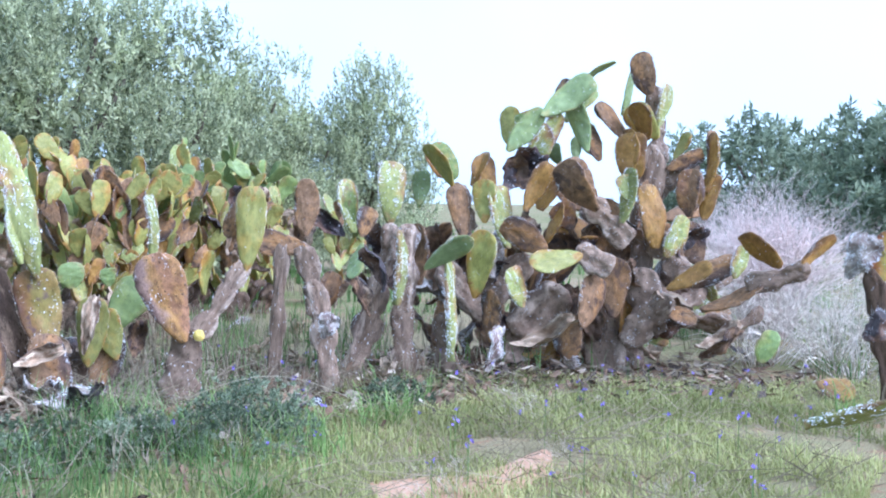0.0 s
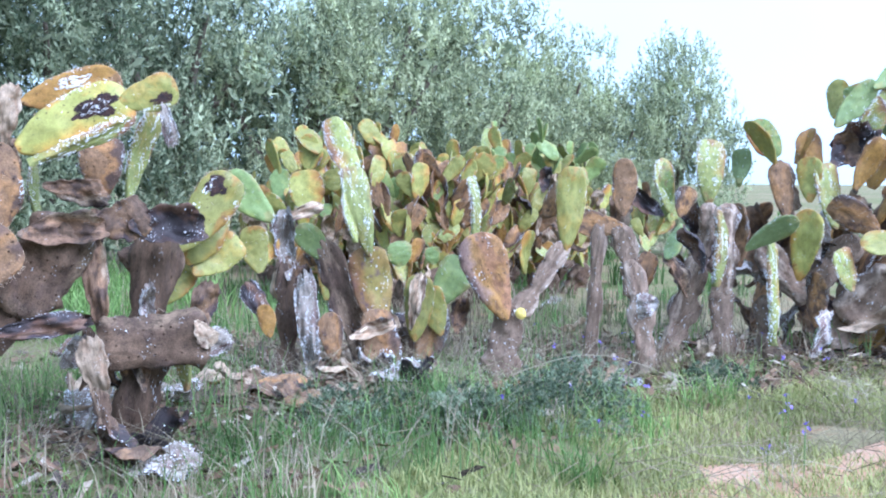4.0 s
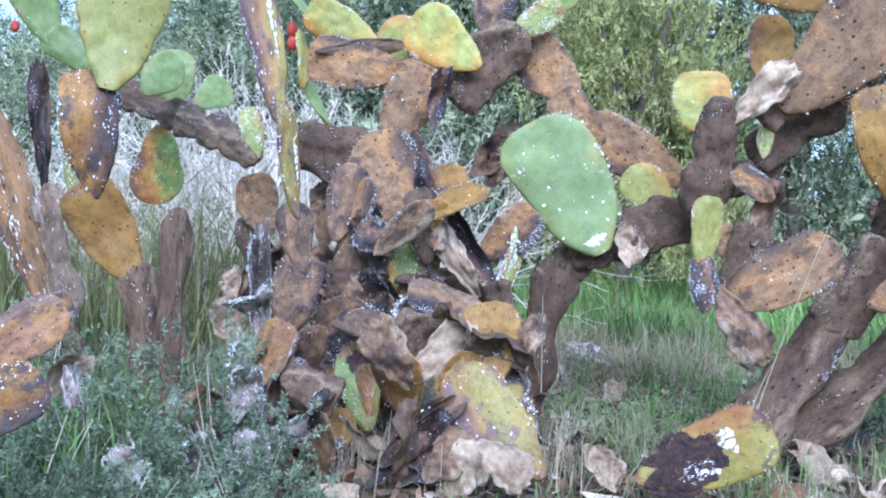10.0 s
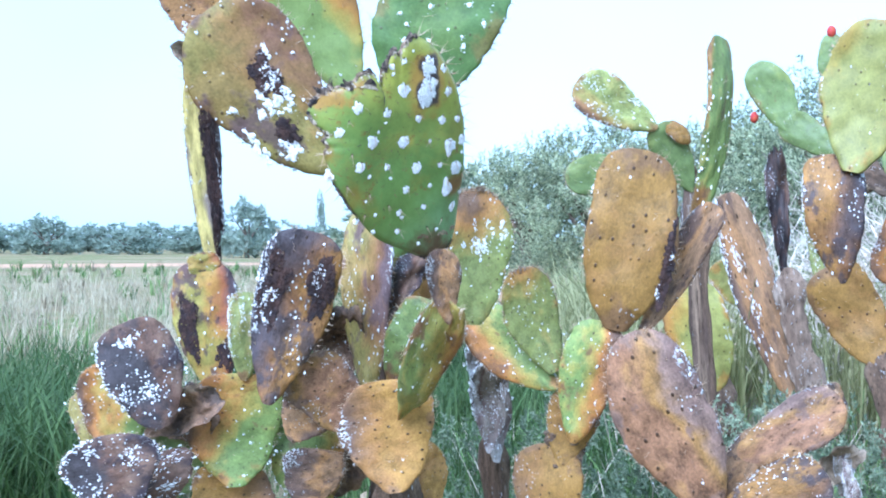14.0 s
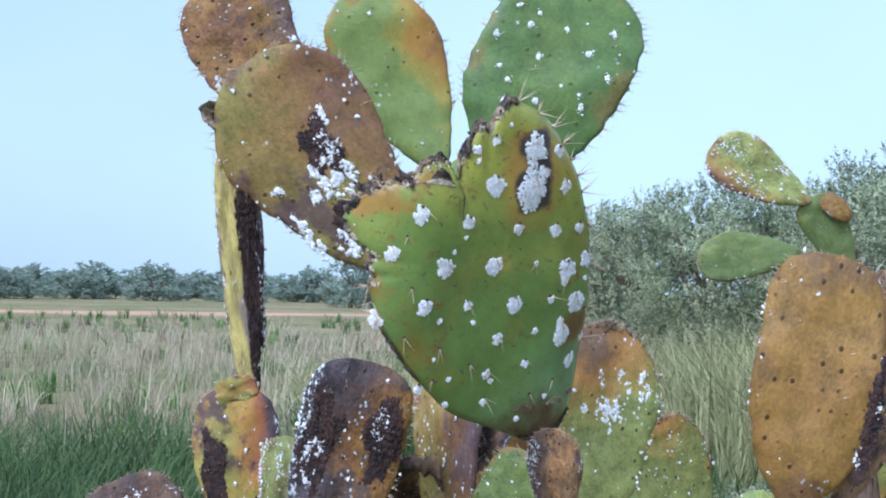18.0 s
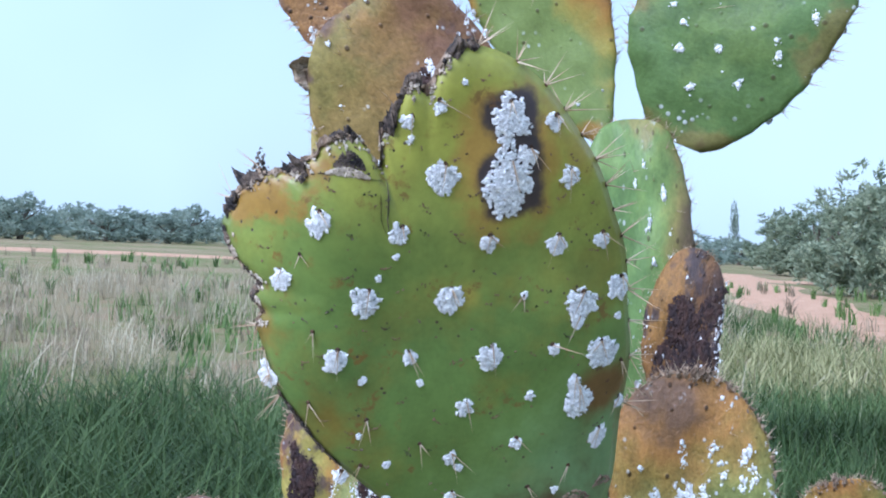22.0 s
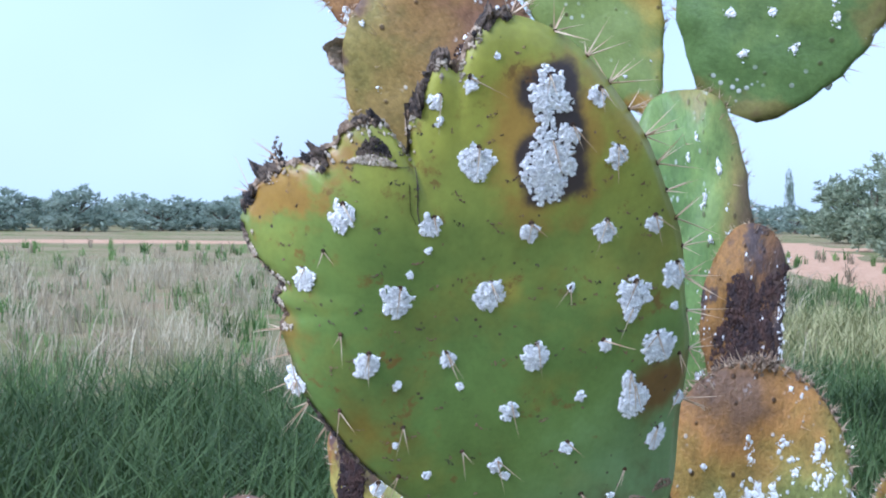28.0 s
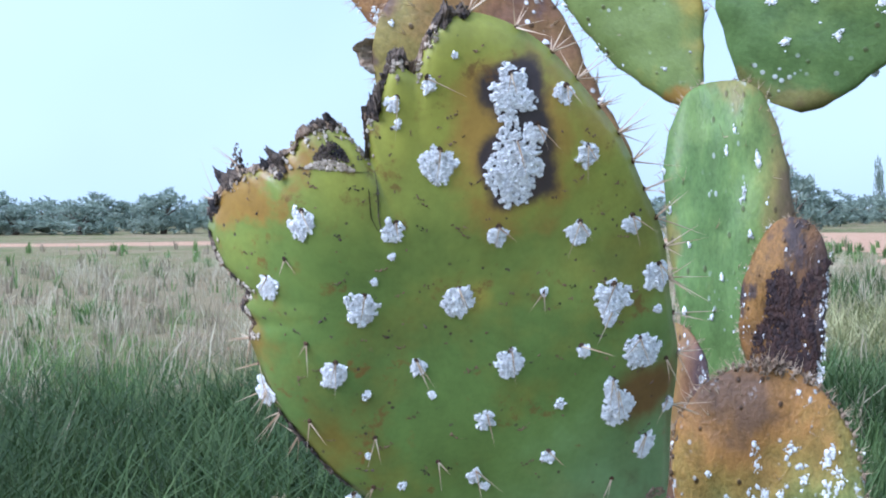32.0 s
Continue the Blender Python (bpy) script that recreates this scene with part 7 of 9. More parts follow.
fallen_pad("X", (-3.293, 2.495, 0.174), (-3.028, 2.825, 0.370), 0.253, (0.68, -0.69, 0.23), patch=((0.04,0.15,0.045,0.06), (-0.02,0.25,0.05,0.03)), rot=((-0.01,0.12,0.10,0.13), (0.07,0.10,0.05,0.09)))
fallen_pad("w", (-4.153, 1.482, 0.301), (-4.194, 1.446, 0.467), 0.103, (0.91, -0.39, 0.14))
fallen_pad("c", (-3.565, 2.488, 0.244), (-3.477, 2.584, 0.125), 0.125, (0.81, -0.57, 0.13))
fallen_pad("d", (-4.661, 1.975, 0.412), (-4.475, 2.207, 0.564), 0.209, (0.76, -0.64, 0.05))
fallen_pad("b", (-4.655, 1.976, 0.319), (-4.526, 2.136, 0.420), 0.209, (0.76, -0.65, 0.07))
fallen_pad("c", (-3.576, 2.013, 0.296), (-3.468, 2.131, 0.168), 0.154, (0.82, -0.54, 0.19))
fallen_pad("d", (-3.908, 1.926, 0.260), (-3.796, 2.051, 0.145), 0.183, (0.82, -0.53, 0.23))
fallen_pad("b", (-3.973, 2.162, 0.286), (-3.844, 2.325, 0.422), 0.191, (0.73, -0.67, 0.11))
fallen_pad("c", (-5.046, 1.828, 0.414), (-5.121, 1.754, 0.604), 0.170, (0.89, -0.42, 0.18))
fallen_pad("w", (-3.901, 1.359, 0.055), (-3.934, 1.336, 0.308), 0.150, (0.90, -0.43, 0.08))
fallen_pad("w", (-4.085, 1.247, 0.059), (-4.106, 1.240, 0.280), 0.135, (0.91, -0.40, 0.07))
fallen_pad("w", (-4.117, 0.996, 0.042), (-4.137, 0.989, 0.248), 0.132, (0.94, -0.34, 0.08))
fallen_pad("w", (-4.140, 1.383, 0.310), (-4.128, 1.426, 0.499), 0.119, (0.88, -0.47, 0.05))
fallen_pad("c", (-3.981, 1.619, 0.082), (-3.915, 1.721, 0.007), 0.158, (0.88, -0.42, 0.22))
fallen_pad("d", (-3.973, 1.825, 0.061), (-3.857, 2.053, 0.332), 0.122, (0.78, -0.60, 0.17))
fallen_pad("c", (-3.756, 1.993, 0.057), (-3.686, 2.130, 0.220), 0.178, (0.75, -0.63, 0.21))
fallen_pad("d", (-3.370, 4.382, 0.512), (-3.046, 4.594, 0.567), 0.094, (0.53, -0.84, 0.12))
fallen_pad("w", (-3.152, 4.545, 0.344), (-3.018, 4.595, 0.450), 0.131, (0.35, -0.94, 0))
fallen_pad("g", (2.070, 7.365, 0.220), (2.144, 7.372, 0.419), 0.132, (-0.27, -0.95, 0.14))
fallen_pad("s", (1.665, 5.163, 0.230), (2.032, 4.969, 0.374), 0.151, (0.05, -0.53, -0.84))
fallen_pad("h", (-3.744, 2.386, 0.076), (-3.644, 2.441, -0.050), 0.111, (0.81, -0.21, 0.55))
fallen_pad("n", (-4.066, 1.733, 0.089), (-4.170, 1.542, 0.124), 0.129, (0.82, -0.50, -0.27))
fallen_pad("e", (-4.064, 1.880, 0.301), (-4.144, 1.884, 0.466), 0.100, (0.11, -0.99, 0.08))
fallen_pad("w", (-4.062, 2.599, -0.063), (-4.056, 2.670, 0.117), 0.109, (1.00, -0.05, -0.01))
fallen_pad("h", (-4.535, 1.590, 0.080), (-4.637, 1.428, 0.296), 0.187, (0.92, -0.37, 0.16))
fallen_pad("d", (-4.013, 1.608, 0.261), (-3.899, 1.607, 0.442), 0.084, (0.80, -0.32, -0.51))
fallen_pad("o", (-3.940, 2.158, 0.240), (-3.927, 2.234, 0.521), 0.220, (1.00, 0.02, -0.05))
fallen_pad("k", (-4.163, 1.797, 0.348), (-4.338, 1.672, 0.428), 0.158, (0.63, -0.50, 0.59))
fallen_pad("w", (-4.275, 2.189, 0.439), (-4.370, 2.216, 0.681), 0.196, (0.93, 0.11, 0.35))
fallen_pad("c", (-4.520, 1.896, 0.136), (-4.625, 1.888, 0.377), 0.156, (0.90, 0.19, 0.40))
fallen_pad("h", (-3.996, 2.267, 0.457), (-3.998, 2.199, 0.714), 0.161, (0.10, -0.96, -0.26))
fallen_pad("w", (-3.933, 1.932, 0.067), (-3.873, 2.085, 0.173), 0.096, (0.81, -0.51, 0.28))
fallen_pad("m", (-3.785, 2.424, 0.145), (-3.914, 2.376, 0.392), 0.182, (0.86, -0.34, 0.38))
fallen_pad("n", (-3.867, 1.907, 0.078), (-3.830, 1.871, 0.388), 0.169, (0.89, 0.44, -0.06))
fallen_pad("n", (-3.904, 2.568, 0.383), (-4.021, 2.480, 0.156), 0.129, (0.88, -0.37, -0.31))
fallen_pad("h", (-3.975, 2.003, 0.401), (-4.037, 1.871, 0.651), 0.169, (0.89, -0.46, -0.02))
fallen_pad("e", (-4.006, 1.779, 0.126), (-4.089, 1.754, -0.049), 0.129, (0.89, 0.13, -0.44))
fallen_pad("h", (-4.181, 2.293, 0.171), (-4.063, 2.436, 0.369), 0.144, (0.83, 0.08, -0.55))
fallen_pad("n", (-4.422, 1.624, 0.236), (-4.453, 1.625, 0.506), 0.214, (0.97, 0.23, 0.11))
fallen_pad("h", (-4.211, 1.858, 0.073), (-4.377, 1.658, -0.097), 0.215, (-0.03, -0.63, 0.77))
fallen_pad("b", (-4.037, 1.664, 0.096), (-3.927, 1.606, 0.350), 0.131, (0.11, -0.96, -0.26))
fallen_pad("n", (-4.082, 2.180, -0.016), (-3.996, 2.160, 0.232), 0.150, (0, -1.00, -0.08))
fallen_pad("m", (-4.600, 1.554, 0.028), (-4.623, 1.577, 0.206), 0.109, (0.23, -0.96, 0.15))
fallen_pad("h", (-3.842, 2.407, 0.452), (-3.835, 2.484, 0.669), 0.118, (0.33, -0.89, 0.31))
fallen_pad("o", (-4.184, 2.139, 0.237), (-4.117, 2.015, 0.523), 0.205, (0.47, -0.76, -0.44))
fallen_pad("h", (-4.400, 1.870, 0.197), (-4.554, 1.789, 0.349), 0.139, (0.70, -0.60, 0.39))
fallen_pad("h", (-3.839, 2.384, 0.081), (-3.958, 2.383, 0.256), 0.167, (0.29, -0.94, 0.19))
fallen_pad("d", (-3.975, 2.604, 0.371), (-3.965, 2.355, 0.595), 0.170, (0.79, 0.42, 0.44))
fallen_pad("e", (-4.388, 1.517, 0.331), (-4.394, 1.678, 0.603), 0.181, (0.53, -0.73, 0.44))
fallen_pad("w", (-4.430, 1.600, 0.151), (-4.374, 1.795, 0.187), 0.133, (0.96, -0.26, -0.08))
fallen_pad("n", (-3.792, 2.473, 0.467), (-3.918, 2.263, 0.635), 0.164, (0.36, -0.71, -0.61))
fallen_pad("h", (-4.175, 2.399, 0.007), (-4.204, 2.364, 0.265), 0.190, (0.43, -0.90, -0.08))
fallen_pad("d", (-4.259, 2.130, 0.067), (-4.250, 2.181, 0.360), 0.154, (0.41, -0.90, 0.15))
fallen_pad("w", (-3.816, 2.476, 0.186), (-4.010, 2.457, 0.450), 0.211, (0.28, -0.95, 0.14))
fallen_pad("w", (-4.701, 1.661, 0.176), (-4.791, 1.404, 0.252), 0.213, (0.94, -0.28, 0.18))
fallen_pad("w", (-4.826, 1.825, 0.402), (-4.653, 1.895, 0.665), 0.171, (0.13, -0.98, 0.18))
fallen_pad("w", (-4.477, 1.713, 0.220), (-4.710, 1.655, 0.442), 0.225, (0.67, 0.11, 0.73))
fallen_pad("w", (-4.713, 1.586, 0.616), (-4.576, 1.741, 0.721), 0.142, (0.62, -0.01, -0.79))
fallen_pad("h", (-4.741, 1.647, 0.621), (-4.707, 1.784, 0.882), 0.158, (0.96, 0.19, -0.22))
fallen_pad("b", (-4.727, 1.514, 0.064), (-4.437, 1.650, -0.009), 0.164, (0.47, -0.76, 0.45))
fallen_pad("b", (-4.563, 1.479, 0.124), (-4.482, 1.601, 0.263), 0.131, (0.77, 0.19, -0.61))
fallen_pad("e", (-4.518, 1.727, 0.231), (-4.509, 1.974, 0.274), 0.138, (0.39, -0.17, 0.90))
plant = cactus("edge_cactus", (2.80, 6.95, -0.05))
joint(plant, "k", (2.800, 6.953, -0.050), (2.660, 6.988, 0.811), 0.152, (-0.34, -0.94, -0.02))
joint(plant, "w", (2.469, 6.937, 0.805), (2.620, 6.947, 1.037), 0.213, (-0.25, -0.95, 0.20))
joint(plant, "m", (2.667, 6.986, 0.770), (2.759, 6.998, 1.072), 0.208, (-0.33, -0.93, 0.14))
joint(plant, "d", (2.559, 6.873, 0.441), (2.728, 6.877, 0.546), 0.205, (-0.13, -0.96, 0.25))
lying_pad("c", -3.28, 4.97, .34)
lying_pad("c", -2.94, 4.95, .28)
lying_pad("w", -2.92, 5.30, .22)
lying_pad("c", -2.73, 5.64, .28)
lying_pad("b", -2.28, 5.29, .26)
lying_pad("w", -2.02, 5.90, .42)
lying_pad("c", -2.45, 6.45, .26)
lying_pad("d", -2.42, 6.86, .3)
lying_pad("d", -2.54, 4.25, .4)
lying_pad("c", -3.11, 3.71, .4)
lying_pad("o", -1.37, 6.02, .26)
lying_pad("d", -0.80, 6.44, .24)
lying_pad("c", -0.41, 7.73, .2)
lying_pad("c", -3.06, 5.79, .24)
lying_pad("w", -2.70, 5.92, .2)
lying_pad("d", -1.93, 6.39, .24)
lying_pad("d", -4.17, 4.46, .28)
lying_pad("c", -3.46, 3.75, .36)
lying_pad("c", -2.94, 3.38, .36)
lying_pad("b", -3.21, 3.12, .3)
lying_pad("d", -4.23, 6.36, .26)
lying_pad("d", -3.74, 6.24, .3)
lying_pad("w", -3.14, 5.49, .26)
lying_pad("b", -2.53, 5.65, .26)
lying_pad("c", -2.08, 5.56, .2)
lying_pad("w", -5.90, 4.69, .3)
lying_pad("c", -4.78, 3.81, .26)
lying_pad("c", -3.53, 3.82, .28)
lying_pad("c", -3.39, 5.08, .3)
lying_pad("d", -4.19, 4.46, .24)
lying_pad("d", -6.87, 6.27, .34)
lying_pad("c", -5.31, 3.82, .3)
lying_pad("w", -3.69, 4.42, .22)
lying_pad("c", -4.11, 2.63, .34)
lying_pad("d", -3.98, 2.86, .26)
lying_pad("o", -4.52, 2.04, .34)
lying_pad("c", -4.26, 2.05, .36)
lying_pad("d", -4.45, 1.88, .34)
lying_pad("d", -6.32, 2.57, .3)
lying_pad("b", -8.04, 3.08, .34)
lying_pad("d", -4.50, 6.67, .28)
lying_pad("c", -0.35, 7.93, .26)
lying_pad("w", 0.95, 8.14, .18)
lying_pad("b", -0.52, 8.12, .2)
lying_pad("c", -1.44, 8.76, .24)
lying_pad("w", -1.87, 10.42, .24)
lying_pad("c", -1.30, 10.06, .22)
lying_pad("d", 2.38, 9.03, .22)
lying_pad("o", 2.51, 7.19, .3)
lying_pad("w", 0.88, 8.87, .2)
lying_pad("c", 1.69, 8.96, .24)
lying_pad("c", -3.09, 8.89, .26)
lying_pad("w", -2.99, 8.14, .26)
lying_pad("d", 4.18, 10.78, .3)
lying_pad("d", -4.20, 4.55, .35)
lying_pad("d", -3.66, 4.11, .3)
lying_pad("c", -3.32, 3.61, .3)
lying_pad("w", -3.27, 4.96, .4)
lying_pad("c", -2.99, 4.94, .25)
lying_pad("w", -2.99, 5.42, .2)
lying_pad("c", -2.72, 5.71, .25)
lying_pad("o", -2.91, 5.81, .2)
lying_pad("w", -2.20, 6.34, .45)
lying_pad("c", -2.52, 6.85, .3)
lying_pad("c", -2.32, 7.07, .26)
lying_pad("c", -2.29, 6.00, .3)
lying_pad("h", -2.57, 6.37, .26)
lying_pad("h", -2.51, 5.38, .24)
lying_pad("d", -1.87, 5.92, .4)
lying_pad("n", -2.30, 5.32, .25)
lying_pad("d", -2.65, 4.43, .4)
lying_pad("w", -2.41, 4.10, .3)
lying_pad("e", -1.38, 6.14, .25)
lying_pad("b", -0.82, 6.58, .22)
lying_pad("D", -4.14, 4.48, .3)
lying_pad("n", -2.50, 4.19, .4)
lying_pad("c", -3.01, 3.50, .3)
lying_pad("w", -3.23, 4.92, .3)
lying_pad("c", -2.79, 5.71, .25)
lying_pad("w", -6.04, 4.78, .3)
lying_pad("c", -5.15, -0.55, .3)
lying_pad("c", -5.90, 0.52, .3)
lying_pad("w", -5.01, 1.38, .3)
lying_pad("b", -7.37, -0.97, .3)

# ---- the infested pad close to the camera ----
S_MAIN = Vector((-2.418, -0.5104, 1.3622))
S_X, S_Z = Vector((-0.5986, 0.801, 0)).normalized(), Vector((0.2237, 0.1671, 0.9602)).normalized()
S_Y = S_Z.cross(S_X)
S_FRAME = Matrix((S_X, S_Y, S_Z)).transposed().to_4x4()
S_FRAME.translation = S_MAIN + S_Y * 0.011


def rim(a):
    """Half-size of the pad's outline in the direction a."""
    h = ((0.0266, -0.0155), (-0.0084, -0.0199), (-0.0201, -0.0051), (-0.0026, -0.0016), (0.0019, 0.0098), (-0.0002, 0.0022), (0.0030, -0.0007), (0.0016, -0.0022), (-0.0002, -0.0011), (-0.0022, -0.0002), (-0.0006, -0.0000), (0.0000, 0.0016))
    r = 0.1553 + sum(c * math.cos(k * a) + s * math.sin(k * a) for k, (c, s) in enumerate(h, 1))
    d = math.degrees(a) % 360
    if 85 < d < 200:
        r += 0.003 * noise.noise((d * 0.16, 0, 5)) + 0.0025 * noise.noise((d * 0.5, 3, 5))
    # bites of the torn edge (negative), and the corner left standing: size, bearing, width
    for size, at, wide in ((0.016, 172, 8.0), (-0.014, 183, 4.5), (-0.008, 193, 3.0), (-0.0075, 143, 9.0), (-0.030, 114.5, 2.6), (-0.013, 107, 5.0), (-0.020, 95, 3.5)):
        r += size * math.exp(-((d - at) / wide) ** 2)
    return r


def face_y(x, z):
    """Depth of the front skin at a place on the pad."""
    k = min(0.999, math.hypot(x, z) / rim(math.atan2(z, x)))
    return -0.0125 * (1 - k ** 5) ** 0.5 + 0.004 * noise.noise((x * 14, z * 14, 2))


def infested_skin():
    k = Nodes("infested_skin")
    v = k.tc.outputs["Object"]
    sep = k.t.nodes.new("ShaderNodeSeparateXYZ")
    k.link(v, sep.inputs[0])
    big, mid, fine = k.noise(v, 9.0, 3.0), k.noise(v, 34.0, 4.0), k.noise(v, 260.0, 3.0)
    up = k.math("ADD", sep.outputs[2], k.math("MULTIPLY", k.math("SUBTRACT", big, 0.5), 0.22))
    col = k.mix(k.ramp(up, -0.03, 0.12), (0.148, 0.238, 0.055), (0.34, 0.345, 0.055))
    col = k.mix(k.ramp(k.noise(v, 13.0, 4.0, 0.6), 0.47, 0.70), col, (0.23, 0.235, 0.042))
    col = k.mix(k.math("MULTIPLY", k.ramp(k.noise(v, 7.0, 3.0), 0.52, 0.66), 0.4), col, (0.095, 0.18, 0.048))
    low = k.math("ADD", k.math("SUBTRACT", sep.outputs[0], sep.outputs[2]), k.math("MULTIPLY", k.math("SUBTRACT", mid, 0.5), 0.12))
    col = k.mix(k.ramp(low, 0.15, 0.29), col, (0.165, 0.275, 0.115))

    def stain(cx, cz, r0, r1, tone, col, wob=0.05, sx=1.0):
        dx, dz = k.math("MULTIPLY", k.math("SUBTRACT", sep.outputs[0], cx), sx), k.math("SUBTRACT", sep.outputs[2], cz)
        d = k.math("SQRT", k.math("ADD", k.math("MULTIPLY", dx, dx), k.math("MULTIPLY", dz, dz)))
        d = k.math("ADD", d, k.math("MULTIPLY", k.math("SUBTRACT", mid, 0.5), wob))
        return k.mix(k.ramp(d, r0, r1, 1.0, 0.0), col, tone)

    col = stain(0.045, 0.095, 0.03, 0.062, (0.40, 0.25, 0.05), col, 0.08, 1.25)
    col = stain(0.046, 0.124, 0.014, 0.023, (0.06, 0.045, 0.048), col, 0.03)
    col = stain(0.055, 0.104, 0.008, 0.018, (0.05, 0.04, 0.045), col, 0.025)
    col = stain(0.049, 0.080, 0.022, 0.031, (0.06, 0.045, 0.048), col, 0.03, 1.05)
    col = stain(0.145, -0.07, 0.010, 0.03, (0.17, 0.10, 0.03), col, 0.03)
    col = stain(-0.118, 0.058, 0.0, 0.036, (0.36, 0.215, 0.045), col, 0.20)
    col = stain(-0.085, 0.075, 0.0, 0.02, (0.33, 0.20, 0.045), col, 0.14)
    col = stain(-0.11, -0.05, 0.0, 0.04, (0.30, 0.19, 0.04), col, 0.10, 1.4)
    col = stain(0.10, 0.105, 0.0, 0.035, (0.36, 0.29, 0.05), col, 0.08)
    col = stain(0.125, -0.19, 0.01, 0.06, (0.11, 0.065, 0.03), col, 0.10)
    col = stain(-0.05, -0.10, 0.0, 0.035, (0.22, 0.17, 0.03), col, 0.06)
    col = stain(0.03, 0.0, 0.0, 0.02, (0.40, 0.34, 0.06), col, 0.03)
    scratch = k.ramp(k.noise(v, 42.0, 6.0, 0.7), 0.585, 0.68)
    col = k.mix(k.math("MULTIPLY", scratch, 0.8), col, (0.19, 0.10, 0.03))
    rusty = k.math("MULTIPLY", k.ramp(k.noise(v, 75.0, 4.0, 0.6), 0.60, 0.70), k.ramp(k.math("SUBTRACT", big, k.math("MULTIPLY", sep.outputs[0], 1.6)), 0.46, 0.66))
    col = k.mix(k.math("MULTIPLY", rusty, 0.8), col, (0.22, 0.10, 0.025))
    vo = k.n("ShaderNodeTexVoronoi", Scale=95.0)
    k.link(v, vo.inputs["Vector"])
    speck = k.math("MULTIPLY", k.ramp(k.math("ADD", vo.outputs["Distance"], k.math("MULTIPLY", k.math("SUBTRACT", fine, 0.5), 0.25)), 0.06, 0.12, 1.0, 0.0), k.ramp(k.noise(v, 16.0), 0.44, 0.54))
    col = k.mix(speck, col, (0.07, 0.05, 0.035))
    hs = k.n("ShaderNodeHueSaturation")
    k.link(col, hs.inputs["Color"])
    k.link(k.math("ADD", k.math("MULTIPLY", mid, 0.65), k.math("ADD", k.math("MULTIPLY", fine, 0.3), 0.43)), hs.inputs["Value"])
    return k.done(hs.outputs["Color"], k.math("ADD", k.math("MULTIPLY", big, 0.25), 0.28), k.math("ADD", k.math("MULTIPLY", mid, 0.6), k.math("ADD", k.math("MULTIPLY", speck, -0.6), k.math("MULTIPLY", fine, 0.25))), 0.25, 0.003, 0.45)


def infested_pad():
    rings, segs = 16, 340
    v, f = [], []
    for side in (-1, 1):
        v.append(Vector((0, face_y(0, 0) * -side, 0)))
        for i in range(1, rings + 1):
            k = (i / rings) ** 0.75
            for j in range(segs):
                a = math.tau * j / segs
                r = rim(a) * k
                x, z = r * math.cos(a), r * math.sin(a)
                v.append(Vector((x, face_y(x, z) * -side if i < rings else 0.0, z)))
    n = 1 + rings * segs
    for s in (0, 1):
        o = s * n
        for j in range(segs):
            q = (j + 1) % segs
            tri = (o, o + 1 + j, o + 1 + q)
            f.append(tri if s == 0 else tri[::-1])
            for i in range(rings - 1):
                a = o + 1 + i * segs
                quad = (a + j, a + segs + j, a + segs + q, a + q)
                f.append(quad if s == 0 else quad[::-1])
    ob = obj("pad", v, f, infested_skin(), smooth=True)
    bm = bmesh.new()
    bm.from_mesh(ob.data)
    bmesh.ops.remove_doubles(bm, verts=bm.verts, dist=0.00005)
    bmesh.ops.recalc_face_normals(bm, faces=bm.faces)
    bm.to_mesh(ob.data)
    bm.free()
    ob.parent = INFESTED
    ob.matrix_parent_inverse = Matrix.Translation(-INFESTED.location)
    ob.matrix_basis = S_FRAME
    return tagged(ob, "green pad with white wax clumps and scabbed edge")


SPAD = infested_pad()
pick = random.Random(21)


def on_pad(name, v, f, material, label=""):
    me = bpy.data.meshes.new(name)
    me.from_pydata(v, [], f)
    me.materials.append(material)
    ob = new(name, me)
    ob.parent = SPAD
    if label:
        tagged(ob, label)
    return ob


def thorn(v, f, c, d, thick=0.00045):
    s = d.orthogonal().normalized() * thick
    t = d.cross(s).normalized() * thick
    n0 = len(v)
    v += [c + s, c - s * 0.5 + t * 0.9, c - s * 0.5 - t * 0.9, c + d]
    f += [(n0, n0 + 1, n0 + 3), (n0 + 1, n0 + 2, n0 + 3), (n0 + 2, n0, n0 + 3)]


def areole(c, size=0.0026):
    """A small dark felted cushion."""
    bm = bmesh.new()
    bmesh.ops.create_icosphere(bm, subdivisions=1, radius=size)
    for w in bm.verts:
        w.co *= 1 + 0.5 * noise.noise(w.co * 900 + c * 50)
        w.co.y *= 0.5
        w.co += c
    me = bpy.data.meshes.new("areole")
    bm.to_mesh(me)
    bm.free()
    me.materials.append(AREOLE)
    ob = new("areole", me)
    ob.parent = SPAD


def spine(c, d, thick=0.0006):
    v, f = [], []
    thorn(v, f, c, d, thick)
    on_pad("spine", v, f, SPINE)


def grain(v, f, q, s):
    """One tiny four-sided crumb of wax."""
    n0 = len(v)
    m = Euler((pick.uniform(0, 6), pick.uniform(0, 6), 0)).to_matrix()
    v += [q + m @ (Vector(d) * s * pick.uniform(0.7, 1.3)) for d in ((1, 1, 1), (1, -1, -1), (-1, 1, -1), (-1, -1, 1))]
    f += [(n0, n0 + 1, n0 + 2), (n0, n0 + 3, n0 + 1), (n0, n0 + 2, n0 + 3), (n0 + 1, n0 + 3, n0 + 2)]


